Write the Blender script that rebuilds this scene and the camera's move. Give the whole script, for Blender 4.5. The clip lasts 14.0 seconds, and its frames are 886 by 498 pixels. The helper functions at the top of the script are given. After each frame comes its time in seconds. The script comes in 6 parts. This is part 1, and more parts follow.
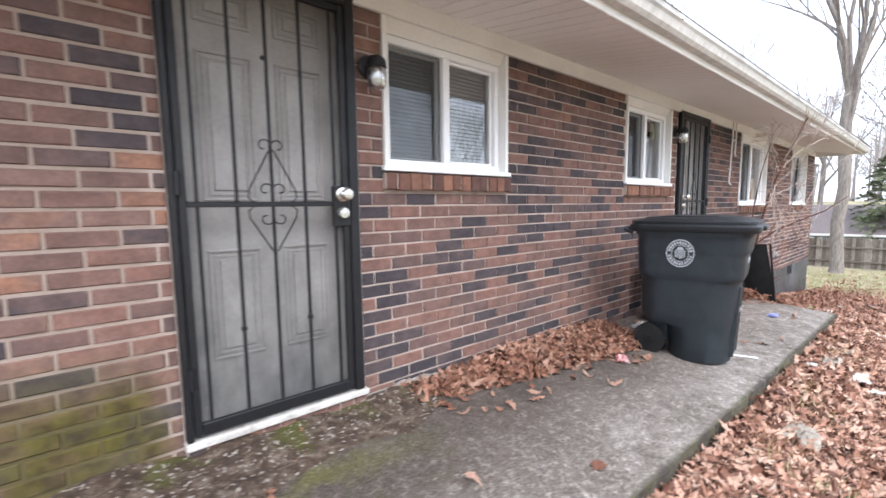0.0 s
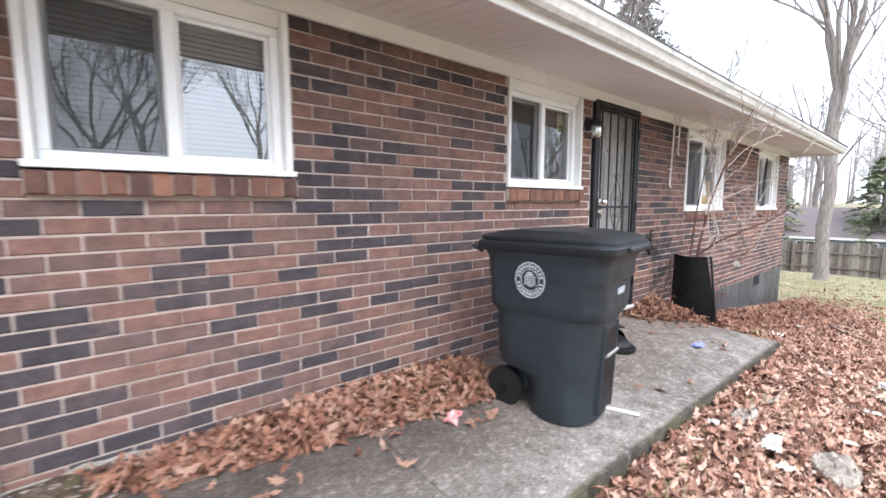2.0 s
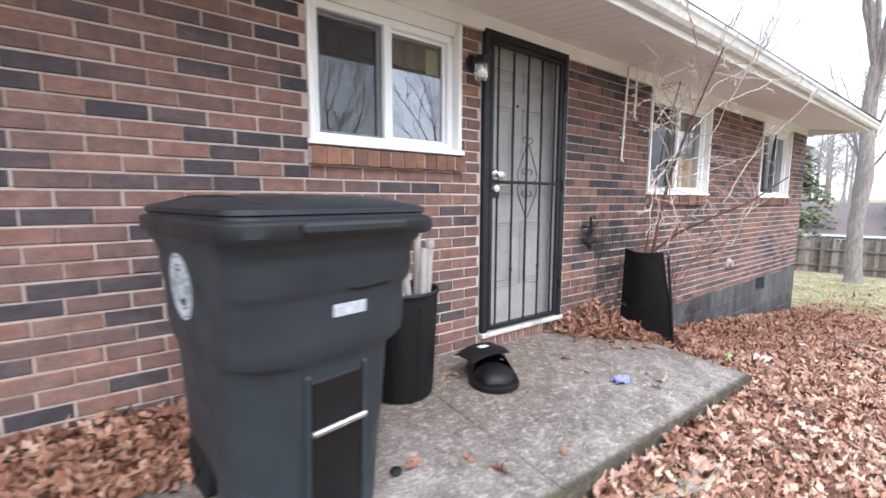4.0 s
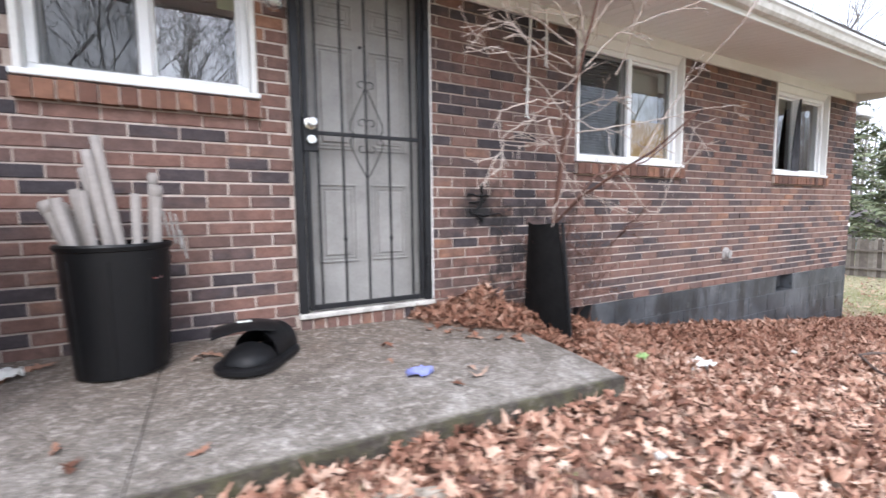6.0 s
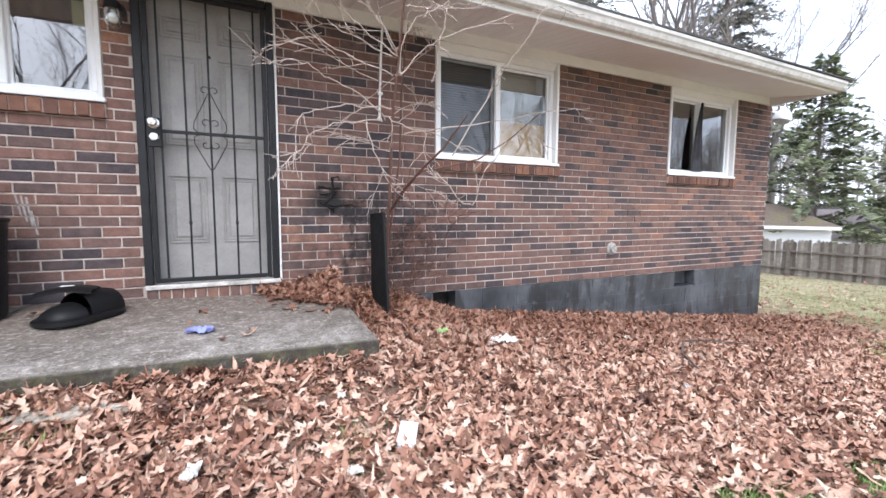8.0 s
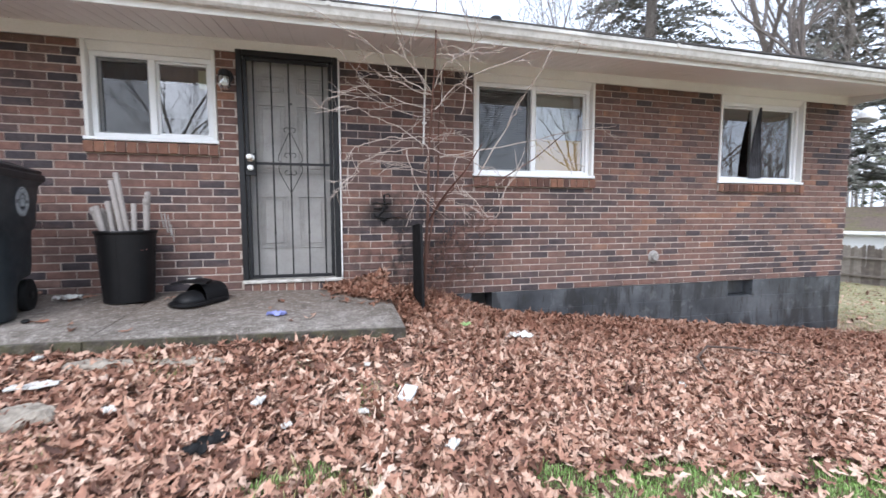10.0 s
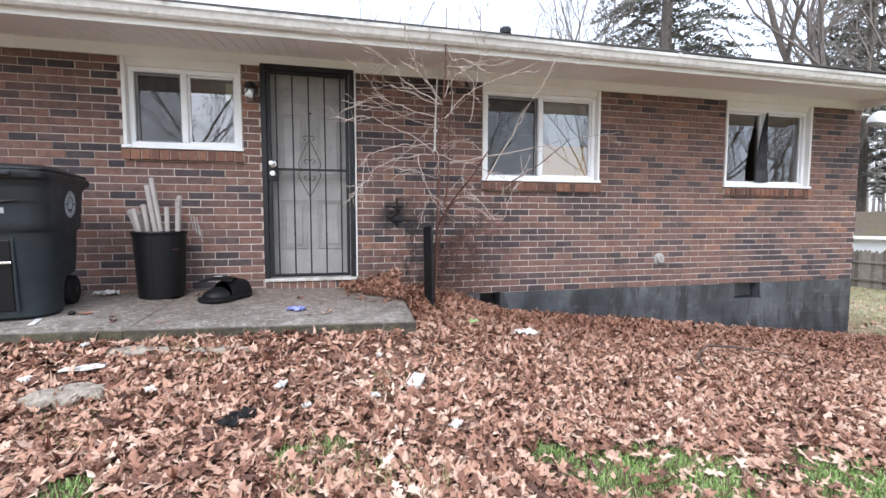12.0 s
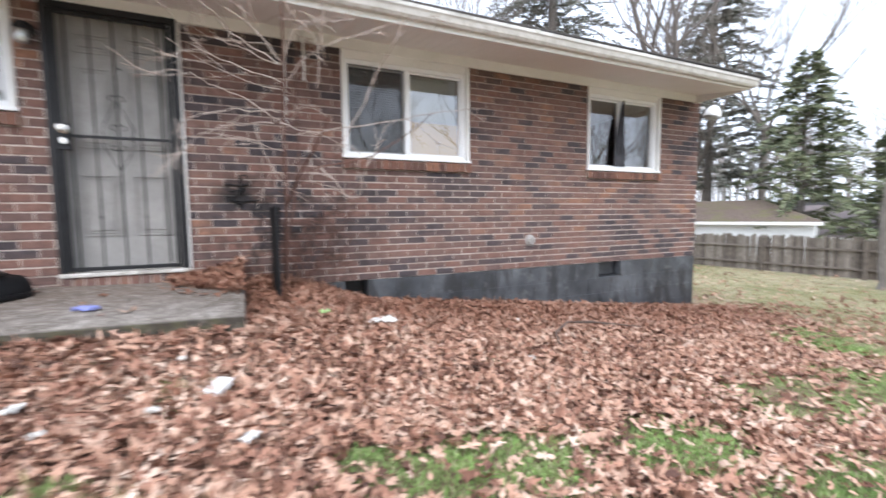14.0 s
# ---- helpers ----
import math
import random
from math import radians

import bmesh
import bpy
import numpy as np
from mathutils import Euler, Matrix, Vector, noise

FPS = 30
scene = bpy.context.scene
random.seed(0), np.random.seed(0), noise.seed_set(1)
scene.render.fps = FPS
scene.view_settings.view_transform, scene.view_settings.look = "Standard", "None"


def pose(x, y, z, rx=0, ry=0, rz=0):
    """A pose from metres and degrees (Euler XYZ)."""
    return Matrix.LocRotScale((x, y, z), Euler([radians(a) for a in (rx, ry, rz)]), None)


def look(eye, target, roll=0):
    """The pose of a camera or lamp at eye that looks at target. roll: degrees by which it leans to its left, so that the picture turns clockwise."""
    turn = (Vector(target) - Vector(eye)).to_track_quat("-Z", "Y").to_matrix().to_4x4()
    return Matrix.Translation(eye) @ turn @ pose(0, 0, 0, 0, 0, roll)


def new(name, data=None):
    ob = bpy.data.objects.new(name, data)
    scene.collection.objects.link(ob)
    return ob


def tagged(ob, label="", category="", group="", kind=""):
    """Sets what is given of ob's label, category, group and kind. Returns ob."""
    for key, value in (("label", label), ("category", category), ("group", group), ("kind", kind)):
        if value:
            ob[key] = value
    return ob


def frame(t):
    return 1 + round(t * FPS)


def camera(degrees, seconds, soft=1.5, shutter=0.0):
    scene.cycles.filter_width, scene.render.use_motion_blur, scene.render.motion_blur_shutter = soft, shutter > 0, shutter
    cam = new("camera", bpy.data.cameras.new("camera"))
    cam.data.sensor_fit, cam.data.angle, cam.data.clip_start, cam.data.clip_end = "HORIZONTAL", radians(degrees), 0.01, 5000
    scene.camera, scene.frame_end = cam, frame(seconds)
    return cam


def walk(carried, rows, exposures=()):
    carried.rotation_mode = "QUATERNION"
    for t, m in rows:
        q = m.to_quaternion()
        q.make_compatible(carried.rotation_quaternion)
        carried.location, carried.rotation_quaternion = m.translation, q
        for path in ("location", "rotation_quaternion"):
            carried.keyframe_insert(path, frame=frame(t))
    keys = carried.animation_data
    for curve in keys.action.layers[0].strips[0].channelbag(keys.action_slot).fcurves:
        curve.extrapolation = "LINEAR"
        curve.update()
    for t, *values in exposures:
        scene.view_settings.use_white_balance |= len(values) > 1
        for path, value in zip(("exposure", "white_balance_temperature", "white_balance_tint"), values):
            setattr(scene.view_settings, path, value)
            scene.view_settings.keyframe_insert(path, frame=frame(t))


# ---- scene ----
cam = camera(92.9, 14.0, shutter=0.6)
PATH = [
    (0, (0.119, 0.12, 1.53), (1.398, 1.644, 1.329), -0.7),
    (0.5, (0.412, 0.031, 1.547), (1.696, 1.551, 1.349), -0.3),
    (1, (0.789, 0.014, 1.575), (2.071, 1.536, 1.371), -0.4),
    (1.5, (1.148, -0.029, 1.595), (2.43, 1.492, 1.387), -0.4),
    (2, (1.513, -0.102, 1.586), (2.789, 1.423, 1.374), -0.1),
    (2.5, (1.926, -0.106, 1.564), (3.2, 1.42, 1.34), 0.0),
    (3, (2.348, -0.095, 1.534), (3.616, 1.434, 1.303), 0.2),
    (3.5, (2.787, -0.02, 1.445), (4.014, 1.544, 1.223), -0.3),
    (3.7, (2.952, -0.047, 1.437), (4.168, 1.524, 1.206), -0.1),
    (5.8, (4.554, -0.435, 1.132), (5.492, 1.324, 0.963), -0.6),
    (6, (4.722, -0.51, 1.082), (5.654, 1.251, 0.911), -0.7),
    (6.5, (5.039, -0.719, 1.077), (6.021, 1.016, 0.915), -0.5),
    (7, (5.284, -1.029, 1.014), (6.264, 0.708, 0.865), -0.6),
    (7.2, (5.406, -1.123, 1.007), (6.382, 0.615, 0.841), -0.3),
    (9.3, (5.843, -1.844, 1.07), (6.494, 0.04, 0.913), 0.0),
    (9.5, (5.86, -1.906, 1.079), (6.504, -0.019, 0.924), 0.0),
    (10, (5.933, -2.09, 1.071), (6.426, -0.157, 0.919), -0.1),
    (10.5, (5.964, -2.206, 1.059), (6.414, -0.264, 0.903), 0.1),
    (11, (5.948, -2.238, 1.063), (6.384, -0.292, 0.91), 0.1),
    (11.5, (5.916, -2.269, 1.049), (6.342, -0.319, 0.914), 0.1),
    (12, (5.93, -2.296, 1.054), (6.357, -0.346, 0.923), -0.0),
    (12.5, (5.984, -2.316, 1.059), (6.493, -0.386, 0.924), -0.1),
    (13, (6.044, -2.304, 1.048), (6.683, -0.414, 0.91), -0.2),
    (13.5, (6.146, -2.243, 1.02), (6.802, -0.359, 0.88), -0.3),
    (14, (6.45, -2.117, 0.925), (7.283, -0.306, 0.763), -0.6),
]
walk(cam, [(t, look(eye, target, roll)) for t, eye, target, roll in PATH],
     exposures=[(0.0, 0.97, 5860, 12), (2.0, 1.06, 5820, 12), (3.7, 1.06, 5760, 12), (5.8, 0.84, 5780, 12), (6.5, 0.9, 5790, 12), (7.2, 0.9, 5790, 12), (9.3, 0.53, 5670, 11), (14.0, 0.64, 5850, 11)])

# ---- light ----
world = bpy.data.worlds.new("overcast_world")
scene.world = world
world.use_nodes = True
wt = world.node_tree
for n in list(wt.nodes):
    wt.nodes.remove(n)
sky = wt.nodes.new("ShaderNodeTexSky")
sky.sky_type, sky.sun_disc = "NISHITA", False
sky.sun_elevation, sky.sun_rotation = radians(48), radians(200)
sky.air_density, sky.dust_density, sky.ozone_density = 1.0, 6.0, 1.0
sky_back = wt.nodes.new("ShaderNodeBackground")
sky_back.inputs[1].default_value = 0.06
cloud = wt.nodes.new("ShaderNodeBackground")
cloud.inputs[0].default_value = (0.95, 0.985, 1.04, 1)
cloud.inputs[1].default_value = 1.05
sky_sum = wt.nodes.new("ShaderNodeAddShader")
sky_out = wt.nodes.new("ShaderNodeOutputWorld")
wt.links.new(sky.outputs[0], sky_back.inputs[0])
wt.links.new(sky_back.outputs[0], sky_sum.inputs[0])
wt.links.new(cloud.outputs[0], sky_sum.inputs[1])
wt.links.new(sky_sum.outputs[0], sky_out.inputs[0])

sun_data = bpy.data.lights.new("sun", "SUN")
sun_data.energy, sun_data.angle, sun_data.color = 1.1, radians(40), (1.0, 0.98, 0.95)
sun = new("sun", sun_data)
sun.matrix_world = look((0, 0, 20), (6.5, 16.0, 0))


# ---- materials ----
def mat(name, rough=0.7, metal=0.0, spec=0.5):
    m = bpy.data.materials.new(name)
    m.use_nodes = True
    b = m.node_tree.nodes["Principled BSDF"]
    b.inputs["Roughness"].default_value, b.inputs["Metallic"].default_value = rough, metal
    b.inputs["Specular IOR Level"].default_value = spec
    return m, m.node_tree, b


def nd(t, kind, **kw):
    n = t.nodes.new(kind)
    for k, v in kw.items():
        n.inputs[k.replace("_", " ")].default_value = v
    return n


def coords(t, where="Object"):
    if where == "World":
        return t.nodes.new("ShaderNodeNewGeometry").outputs["Position"]
    return t.nodes.new("ShaderNodeTexCoord").outputs[where]


def noise_of(t, vec, scale, detail=4.0, rough=0.55):
    n = nd(t, "ShaderNodeTexNoise", Scale=scale, Detail=detail, Roughness=rough)
    t.links.new(vec, n.inputs["Vector"])
    return n.outputs["Fac"]


def ramp(t, fac, stops, constant=False):
    r = t.nodes.new("ShaderNodeValToRGB")
    if constant:
        r.color_ramp.interpolation = "CONSTANT"
    e = r.color_ramp.elements
    while len(e) < len(stops):
        e.new(0.5)
    for el, (p, c) in zip(e, stops):
        el.position = p
        el.color = (*c, 1) if len(c) == 3 else (c[0], c[0], c[0], 1)
    t.links.new(fac, r.inputs[0])
    return r.outputs[0]


def blend(t, fac, a, b, mode="MIX"):
    n = t.nodes.new("ShaderNodeMix")
    n.data_type, n.blend_type = "RGBA", mode
    for sock, v in ((n.inputs[0], fac), (n.inputs[6], a), (n.inputs[7], b)):
        if isinstance(v, (int, float)):
            sock.default_value = v
        elif isinstance(v, tuple):
            sock.default_value = (*v, 1)
        else:
            t.links.new(v, sock)
    return n.outputs[2]


def maths(t, op, a, b=0.0, clamp=False):
    n = t.nodes.new("ShaderNodeMath")
    n.operation, n.use_clamp = op, clamp
    for sock, v in zip(n.inputs, (a, b)):
        if isinstance(v, (int, float)):
            sock.default_value = v
        else:
            t.links.new(v, sock)
    return n.outputs[0]


def bump(t, b, height, strength=0.3, dist=0.01):
    n = nd(t, "ShaderNodeBump", Strength=strength, Distance=dist)
    t.links.new(height, n.inputs["Height"])
    t.links.new(n.outputs[0], b.inputs["Normal"])


def window_of(t, sock, lo, hi, soft):
    """1 between lo and hi, falling off over soft."""
    up = t.nodes.new("ShaderNodeMapRange")
    up.inputs[1].default_value, up.inputs[2].default_value = lo - soft, lo + soft
    dn = t.nodes.new("ShaderNodeMapRange")
    dn.inputs[1].default_value, dn.inputs[2].default_value = hi + soft, hi - soft
    t.links.new(sock, up.inputs[0])
    t.links.new(sock, dn.inputs[0])
    return maths(t, "MULTIPLY", up.outputs[0], dn.outputs[0], True)


def plain(name, col, col2=None, rough=0.6, metal=0.0, scale=6.0, grain=60.0, relief=0.15, dist=0.003, spec=0.5, where="Object"):
    m, t, b = mat(name, rough, metal, spec)
    v = coords(t, where)
    c2 = col2 or tuple(c * 0.8 for c in col)
    big, fine = noise_of(t, v, scale), noise_of(t, v, grain, 3.0)
    both = maths(t, "ADD", maths(t, "MULTIPLY", big, 0.65), maths(t, "MULTIPLY", fine, 0.35))
    t.links.new(ramp(t, both, [(0.32, c2), (0.66, col)]), b.inputs["Base Color"])
    t.links.new(ramp(t, both, [(0.3, (min(1, rough + 0.12),)), (0.7, (max(0.02, rough - 0.08),))]), b.inputs["Roughness"])
    bump(t, b, fine, relief, dist)
    return m


def axis_of(t, v):
    s = t.nodes.new("ShaderNodeSeparateXYZ")
    t.links.new(v, s.inputs[0])
    return s.outputs


def brick_material():
    m, t, b = mat("fired_brick", 0.88, 0.0, 0.25)
    geo = t.nodes.new("ShaderNodeNewGeometry")
    info = t.nodes.new("ShaderNodeObjectInfo")
    v = geo.outputs["Position"]
    rnd = maths(t, "FRACT", maths(t, "ADD", geo.outputs["Random Per Island"], info.outputs["Random"]))
    patch = noise_of(t, v, 1.1, 2.0)
    st = t.nodes.new("ShaderNodeMapping")
    st.inputs["Scale"].default_value = (1.0, 1.0, 2.2)
    t.links.new(v, st.inputs[0])
    inner = noise_of(t, st.outputs[0], 7.5, 3.0, 0.6)
    pick = maths(t, "ADD", maths(t, "ADD", maths(t, "MULTIPLY", rnd, 0.82), 0.04), maths(t, "MULTIPLY", maths(t, "SUBTRACT", patch, 0.5), 1.0))
    # more charcoal bricks in the stretch between the first window and the bin
    pick = maths(t, "SUBTRACT", pick, maths(t, "MULTIPLY", window_of(t, axis_of(t, v)[0], 1.6, 4.0, 0.5), 0.09))
    pick = maths(t, "ADD", pick, maths(t, "MULTIPLY", maths(t, "SUBTRACT", inner, 0.5), 0.34), True)
    base = ramp(t, pick, [(0.0, (0.046, 0.04, 0.044)), (0.18, (0.066, 0.053, 0.055)), (0.26, (0.098, 0.068, 0.063)), (0.38, (0.12, 0.077, 0.067)),
                          (0.52, (0.138, 0.084, 0.07)), (0.66, (0.168, 0.093, 0.074)), (0.82, (0.154, 0.098, 0.082)), (1.0, (0.232, 0.122, 0.08))])
    grain = noise_of(t, v, 70.0, 4.0, 0.7)
    mottle = noise_of(t, v, 14.0, 3.0)
    c = blend(t, 0.55, base, ramp(t, mottle, [(0.25, (0.35,)), (0.75, (0.85,))]), "OVERLAY")
    c = blend(t, 0.5, c, ramp(t, grain, [(0.2, (0.3,)), (0.8, (0.75,))]), "OVERLAY")
    x, y, z = axis_of(t, v)
    # pale lime bloom on the far, low part of the wall
    bloom = maths(t, "MULTIPLY", window_of(t, x, 7.6, 12.6, 0.9), window_of(t, z, 0.2, 1.25, 0.35))
    bloom = maths(t, "MULTIPLY", bloom, ramp(t, noise_of(t, v, 3.0, 5.0), [(0.35, (0.0,)), (0.7, (0.38,))]))
    c = blend(t, bloom, c, (0.21, 0.145, 0.122))
    # near-black blotches round the sapling
    blotch = maths(t, "MULTIPLY", window_of(t, x, 6.2, 7.5, 0.3), window_of(t, z, 0.3, 1.35, 0.25))
    blotch = maths(t, "MULTIPLY", blotch, ramp(t, noise_of(t, v, 7.5, 6.0, 0.75), [(0.46, (0.0,)), (0.6, (0.85,))]))
    c = blend(t, blotch, c, (0.025, 0.023, 0.023))
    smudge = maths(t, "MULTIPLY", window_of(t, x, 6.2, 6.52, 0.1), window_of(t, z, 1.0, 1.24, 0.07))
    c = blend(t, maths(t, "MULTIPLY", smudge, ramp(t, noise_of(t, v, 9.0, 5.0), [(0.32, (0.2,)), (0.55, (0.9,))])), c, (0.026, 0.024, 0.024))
    # green algae low down beside the first door
    moss = maths(t, "MULTIPLY", window_of(t, x, -3.0, 0.3, 0.05), window_of(t, z, 0.3, 0.92, 0.12))
    moss = maths(t, "MULTIPLY", moss, ramp(t, noise_of(t, v, 5.0, 5.0), [(0.28, (0.25,)), (0.56, (0.95,))]))
    c = blend(t, moss, c, ramp(t, mottle, [(0.35, (0.045, 0.036, 0.012)), (0.65, (0.098, 0.086, 0.018))]))
    t.links.new(c, b.inputs["Base Color"])
    bump(t, b, maths(t, "ADD", grain, maths(t, "MULTIPLY", mottle, 1.5)), 0.55, 0.004)
    return m


def mortar_material():
    m, t, b = mat("mortar", 0.95, 0.0, 0.2)
    v = coords(t, "World")
    big, fine = noise_of(t, v, 3.2, 6.0, 0.7), noise_of(t, v, 90.0, 3.0)
    c = ramp(t, big, [(0.3, (0.4, 0.335, 0.29)), (0.52, (0.55, 0.475, 0.42)), (0.72, (0.68, 0.61, 0.55))])
    smear = noise_of(t, v, 9.0, 6.0, 0.75)
    c = blend(t, ramp(t, smear, [(0.52, (0.0,)), (0.68, (0.5,))]), c, (0.2, 0.13, 0.1))
    c = blend(t, 0.4, c, ramp(t, fine, [(0.3, (0.3,)), (0.7, (0.7,))]), "OVERLAY")
    x, y, z = axis_of(t, v)
    # near-black blotches, masked as on the bricks
    blotch = maths(t, "MULTIPLY", window_of(t, x, 6.2, 7.5, 0.3), window_of(t, z, 0.3, 1.35, 0.25))
    blotch = maths(t, "MULTIPLY", blotch, ramp(t, noise_of(t, v, 7.5, 6.0, 0.75), [(0.46, (0.0,)), (0.6, (0.85,))]))
    c = blend(t, blotch, c, (0.03, 0.028, 0.027))
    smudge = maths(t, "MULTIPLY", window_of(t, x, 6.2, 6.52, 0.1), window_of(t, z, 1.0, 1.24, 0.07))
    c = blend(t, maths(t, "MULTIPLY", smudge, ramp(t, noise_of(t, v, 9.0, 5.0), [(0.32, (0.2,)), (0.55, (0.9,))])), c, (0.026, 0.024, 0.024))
    # browner mortar in the older stretch of wall
    c = blend(t, maths(t, "MULTIPLY", window_of(t, x, -4.0, 4.2, 0.8), 0.5), c, (0.25, 0.185, 0.15))
    c = blend(t, maths(t, "MULTIPLY", window_of(t, x, -4.0, 0.3, 0.05), 0.5), c, (0.22, 0.165, 0.125))
    moss = maths(t, "MULTIPLY", window_of(t, x, -3.0, 0.28, 0.06), window_of(t, z, 0.3, 0.9, 0.12))
    c = blend(t, maths(t, "MULTIPLY", moss, 0.9), c, (0.075, 0.064, 0.02))
    # browner, darker joints over the upper, far part of the wall
    upper_tint = maths(t, "MULTIPLY", window_of(t, x, 6.0, 14.0, 0.15), window_of(t, maths(t, "ADD", z, maths(t, "MULTIPLY", big, 0.5)), 1.62, 4.0, 0.1))
    c = blend(t, maths(t, "MULTIPLY", upper_tint, 0.5), c, (0.2, 0.145, 0.118))
    t.links.new(c, b.inputs["Base Color"])
    bump(t, b, fine, 0.6, 0.003)
    return m


def concrete_material():
    m, t, b = mat("weathered_concrete", 0.9, 0.0, 0.3)
    v = coords(t, "World")
    big, mid, fine = noise_of(t, v, 1.3, 6.0, 0.6), noise_of(t, v, 7.0, 5.0, 0.65), noise_of(t, v, 85.0, 3.0)
    c = ramp(t, mid, [(0.3, (0.115, 0.096, 0.08)), (0.48, (0.2, 0.176, 0.152)), (0.6, (0.258, 0.232, 0.206)), (0.72, (0.4, 0.37, 0.335))])
    c = blend(t, ramp(t, big, [(0.42, (0.0,)), (0.62, (0.72,))]), c, (0.115, 0.098, 0.08))
    x, y, z = axis_of(t, v)
    # leaf tannin along the wall, and soil washed over the slab by the first door
    damp = maths(t, "MULTIPLY", window_of(t, y, 1.35, 2.3, 0.3), ramp(t, mid, [(0.3, (0.25,)), (0.6, (0.8,))]))
    c = blend(t, maths(t, "MULTIPLY", damp, 0.75), c, (0.13, 0.09, 0.065))
    soil = maths(t, "MULTIPLY", window_of(t, x, -4.0, 1.5, 0.7), ramp(t, big, [(0.35, (0.0,)), (0.55, (0.85,))]))
    c = blend(t, soil, c, (0.095, 0.075, 0.058))
    wash = maths(t, "MULTIPLY", window_of(t, x, -4.0, 3.4, 0.6), window_of(t, maths(t, "ADD", y, maths(t, "MULTIPLY", mid, 0.5)), 1.5, 3.0, 0.28))
    c = blend(t, maths(t, "MULTIPLY", wash, ramp(t, noise_of(t, v, 4.0, 6.0, 0.7), [(0.3, (0.5,)), (0.6, (0.95,))])), c, (0.062, 0.05, 0.041))
    moss = maths(t, "MULTIPLY", window_of(t, x, -4.0, 1.1, 0.35), window_of(t, y, 1.5, 2.3, 0.22))
    moss = maths(t, "MULTIPLY", moss, ramp(t, noise_of(t, v, 6.0, 5.0), [(0.45, (0.0,)), (0.6, (0.9,))]))
    c = blend(t, moss, c, (0.1, 0.1, 0.022))
    pale = ramp(t, noise_of(t, v, 26.0, 7.0, 0.8), [(0.5, (0.0,)), (0.66, (0.75,))])
    pale = maths(t, "MULTIPLY", pale, maths(t, "SUBTRACT", 1.0, maths(t, "MULTIPLY", wash, 0.75)))
    c = blend(t, pale, c, (0.46, 0.42, 0.375))
    dark = ramp(t, noise_of(t, v, 12.0, 6.0, 0.75), [(0.5, (0.0,)), (0.72, (0.6,))])
    c = blend(t, dark, c, (0.09, 0.078, 0.064))
    c = blend(t, 0.7, c, ramp(t, fine, [(0.25, (0.16,)), (0.75, (0.84,))]), "OVERLAY")
    # soil and algae on the broken front edge, with its undercut shade painted in
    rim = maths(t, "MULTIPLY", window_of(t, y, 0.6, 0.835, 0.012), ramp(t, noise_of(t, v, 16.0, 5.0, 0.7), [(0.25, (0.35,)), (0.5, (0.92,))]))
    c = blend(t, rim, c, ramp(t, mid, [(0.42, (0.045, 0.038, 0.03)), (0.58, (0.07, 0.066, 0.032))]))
    t.links.new(c, b.inputs["Base Color"])
    bump(t, b, maths(t, "ADD", fine, maths(t, "MULTIPLY", mid, 2.0)), 0.8, 0.008)
    return m


def ground_material():
    m, t, b = mat("leafy_soil_and_lawn", 0.95, 0.0, 0.15)
    v = coords(t, "World")
    big, mid, fine = noise_of(t, v, 0.35, 5.0, 0.6), noise_of(t, v, 5.0, 5.0, 0.65), noise_of(t, v, 60.0, 4.0, 0.7)
    soil = ramp(t, mid, [(0.3, (0.08, 0.05, 0.037)), (0.5, (0.19, 0.12, 0.088)), (0.7, (0.3, 0.2, 0.15))])
    straw = ramp(t, mid, [(0.3, (0.24, 0.22, 0.13)), (0.5, (0.38, 0.34, 0.22)), (0.7, (0.5, 0.44, 0.31))])
    green = ramp(t, mid, [(0.3, (0.06, 0.09, 0.02)), (0.7, (0.14, 0.18, 0.05))])
    x, y, z = axis_of(t, v)
    lawn = blend(t, ramp(t, big, [(0.45, (0.0,)), (0.65, (0.55,))]), straw, green)
    far = t.nodes.new("ShaderNodeMapRange")
    far.inputs[1].default_value, far.inputs[2].default_value = 11.5, 14.5
    t.links.new(maths(t, "ADD", x, maths(t, "MULTIPLY", y, -0.35)), far.inputs[0])
    # unseen ground behind the camera made pale lawn to bounce light onto the soffit
    yard = t.nodes.new("ShaderNodeMapRange")
    yard.inputs[1].default_value, yard.inputs[2].default_value = -2.2, -3.6
    t.links.new(y, yard.inputs[0])
    c = blend(t, maths(t, "MULTIPLY", maths(t, "MAXIMUM", far.outputs[0], yard.outputs[0]), 0.95), soil, lawn)
    c = blend(t, 0.6, c, ramp(t, fine, [(0.3, (0.2,)), (0.7, (0.8,))]), "OVERLAY")
    t.links.new(c, b.inputs["Base Color"])
    bump(t, b, maths(t, "ADD", fine, mid), 0.8, 0.02)
    return m


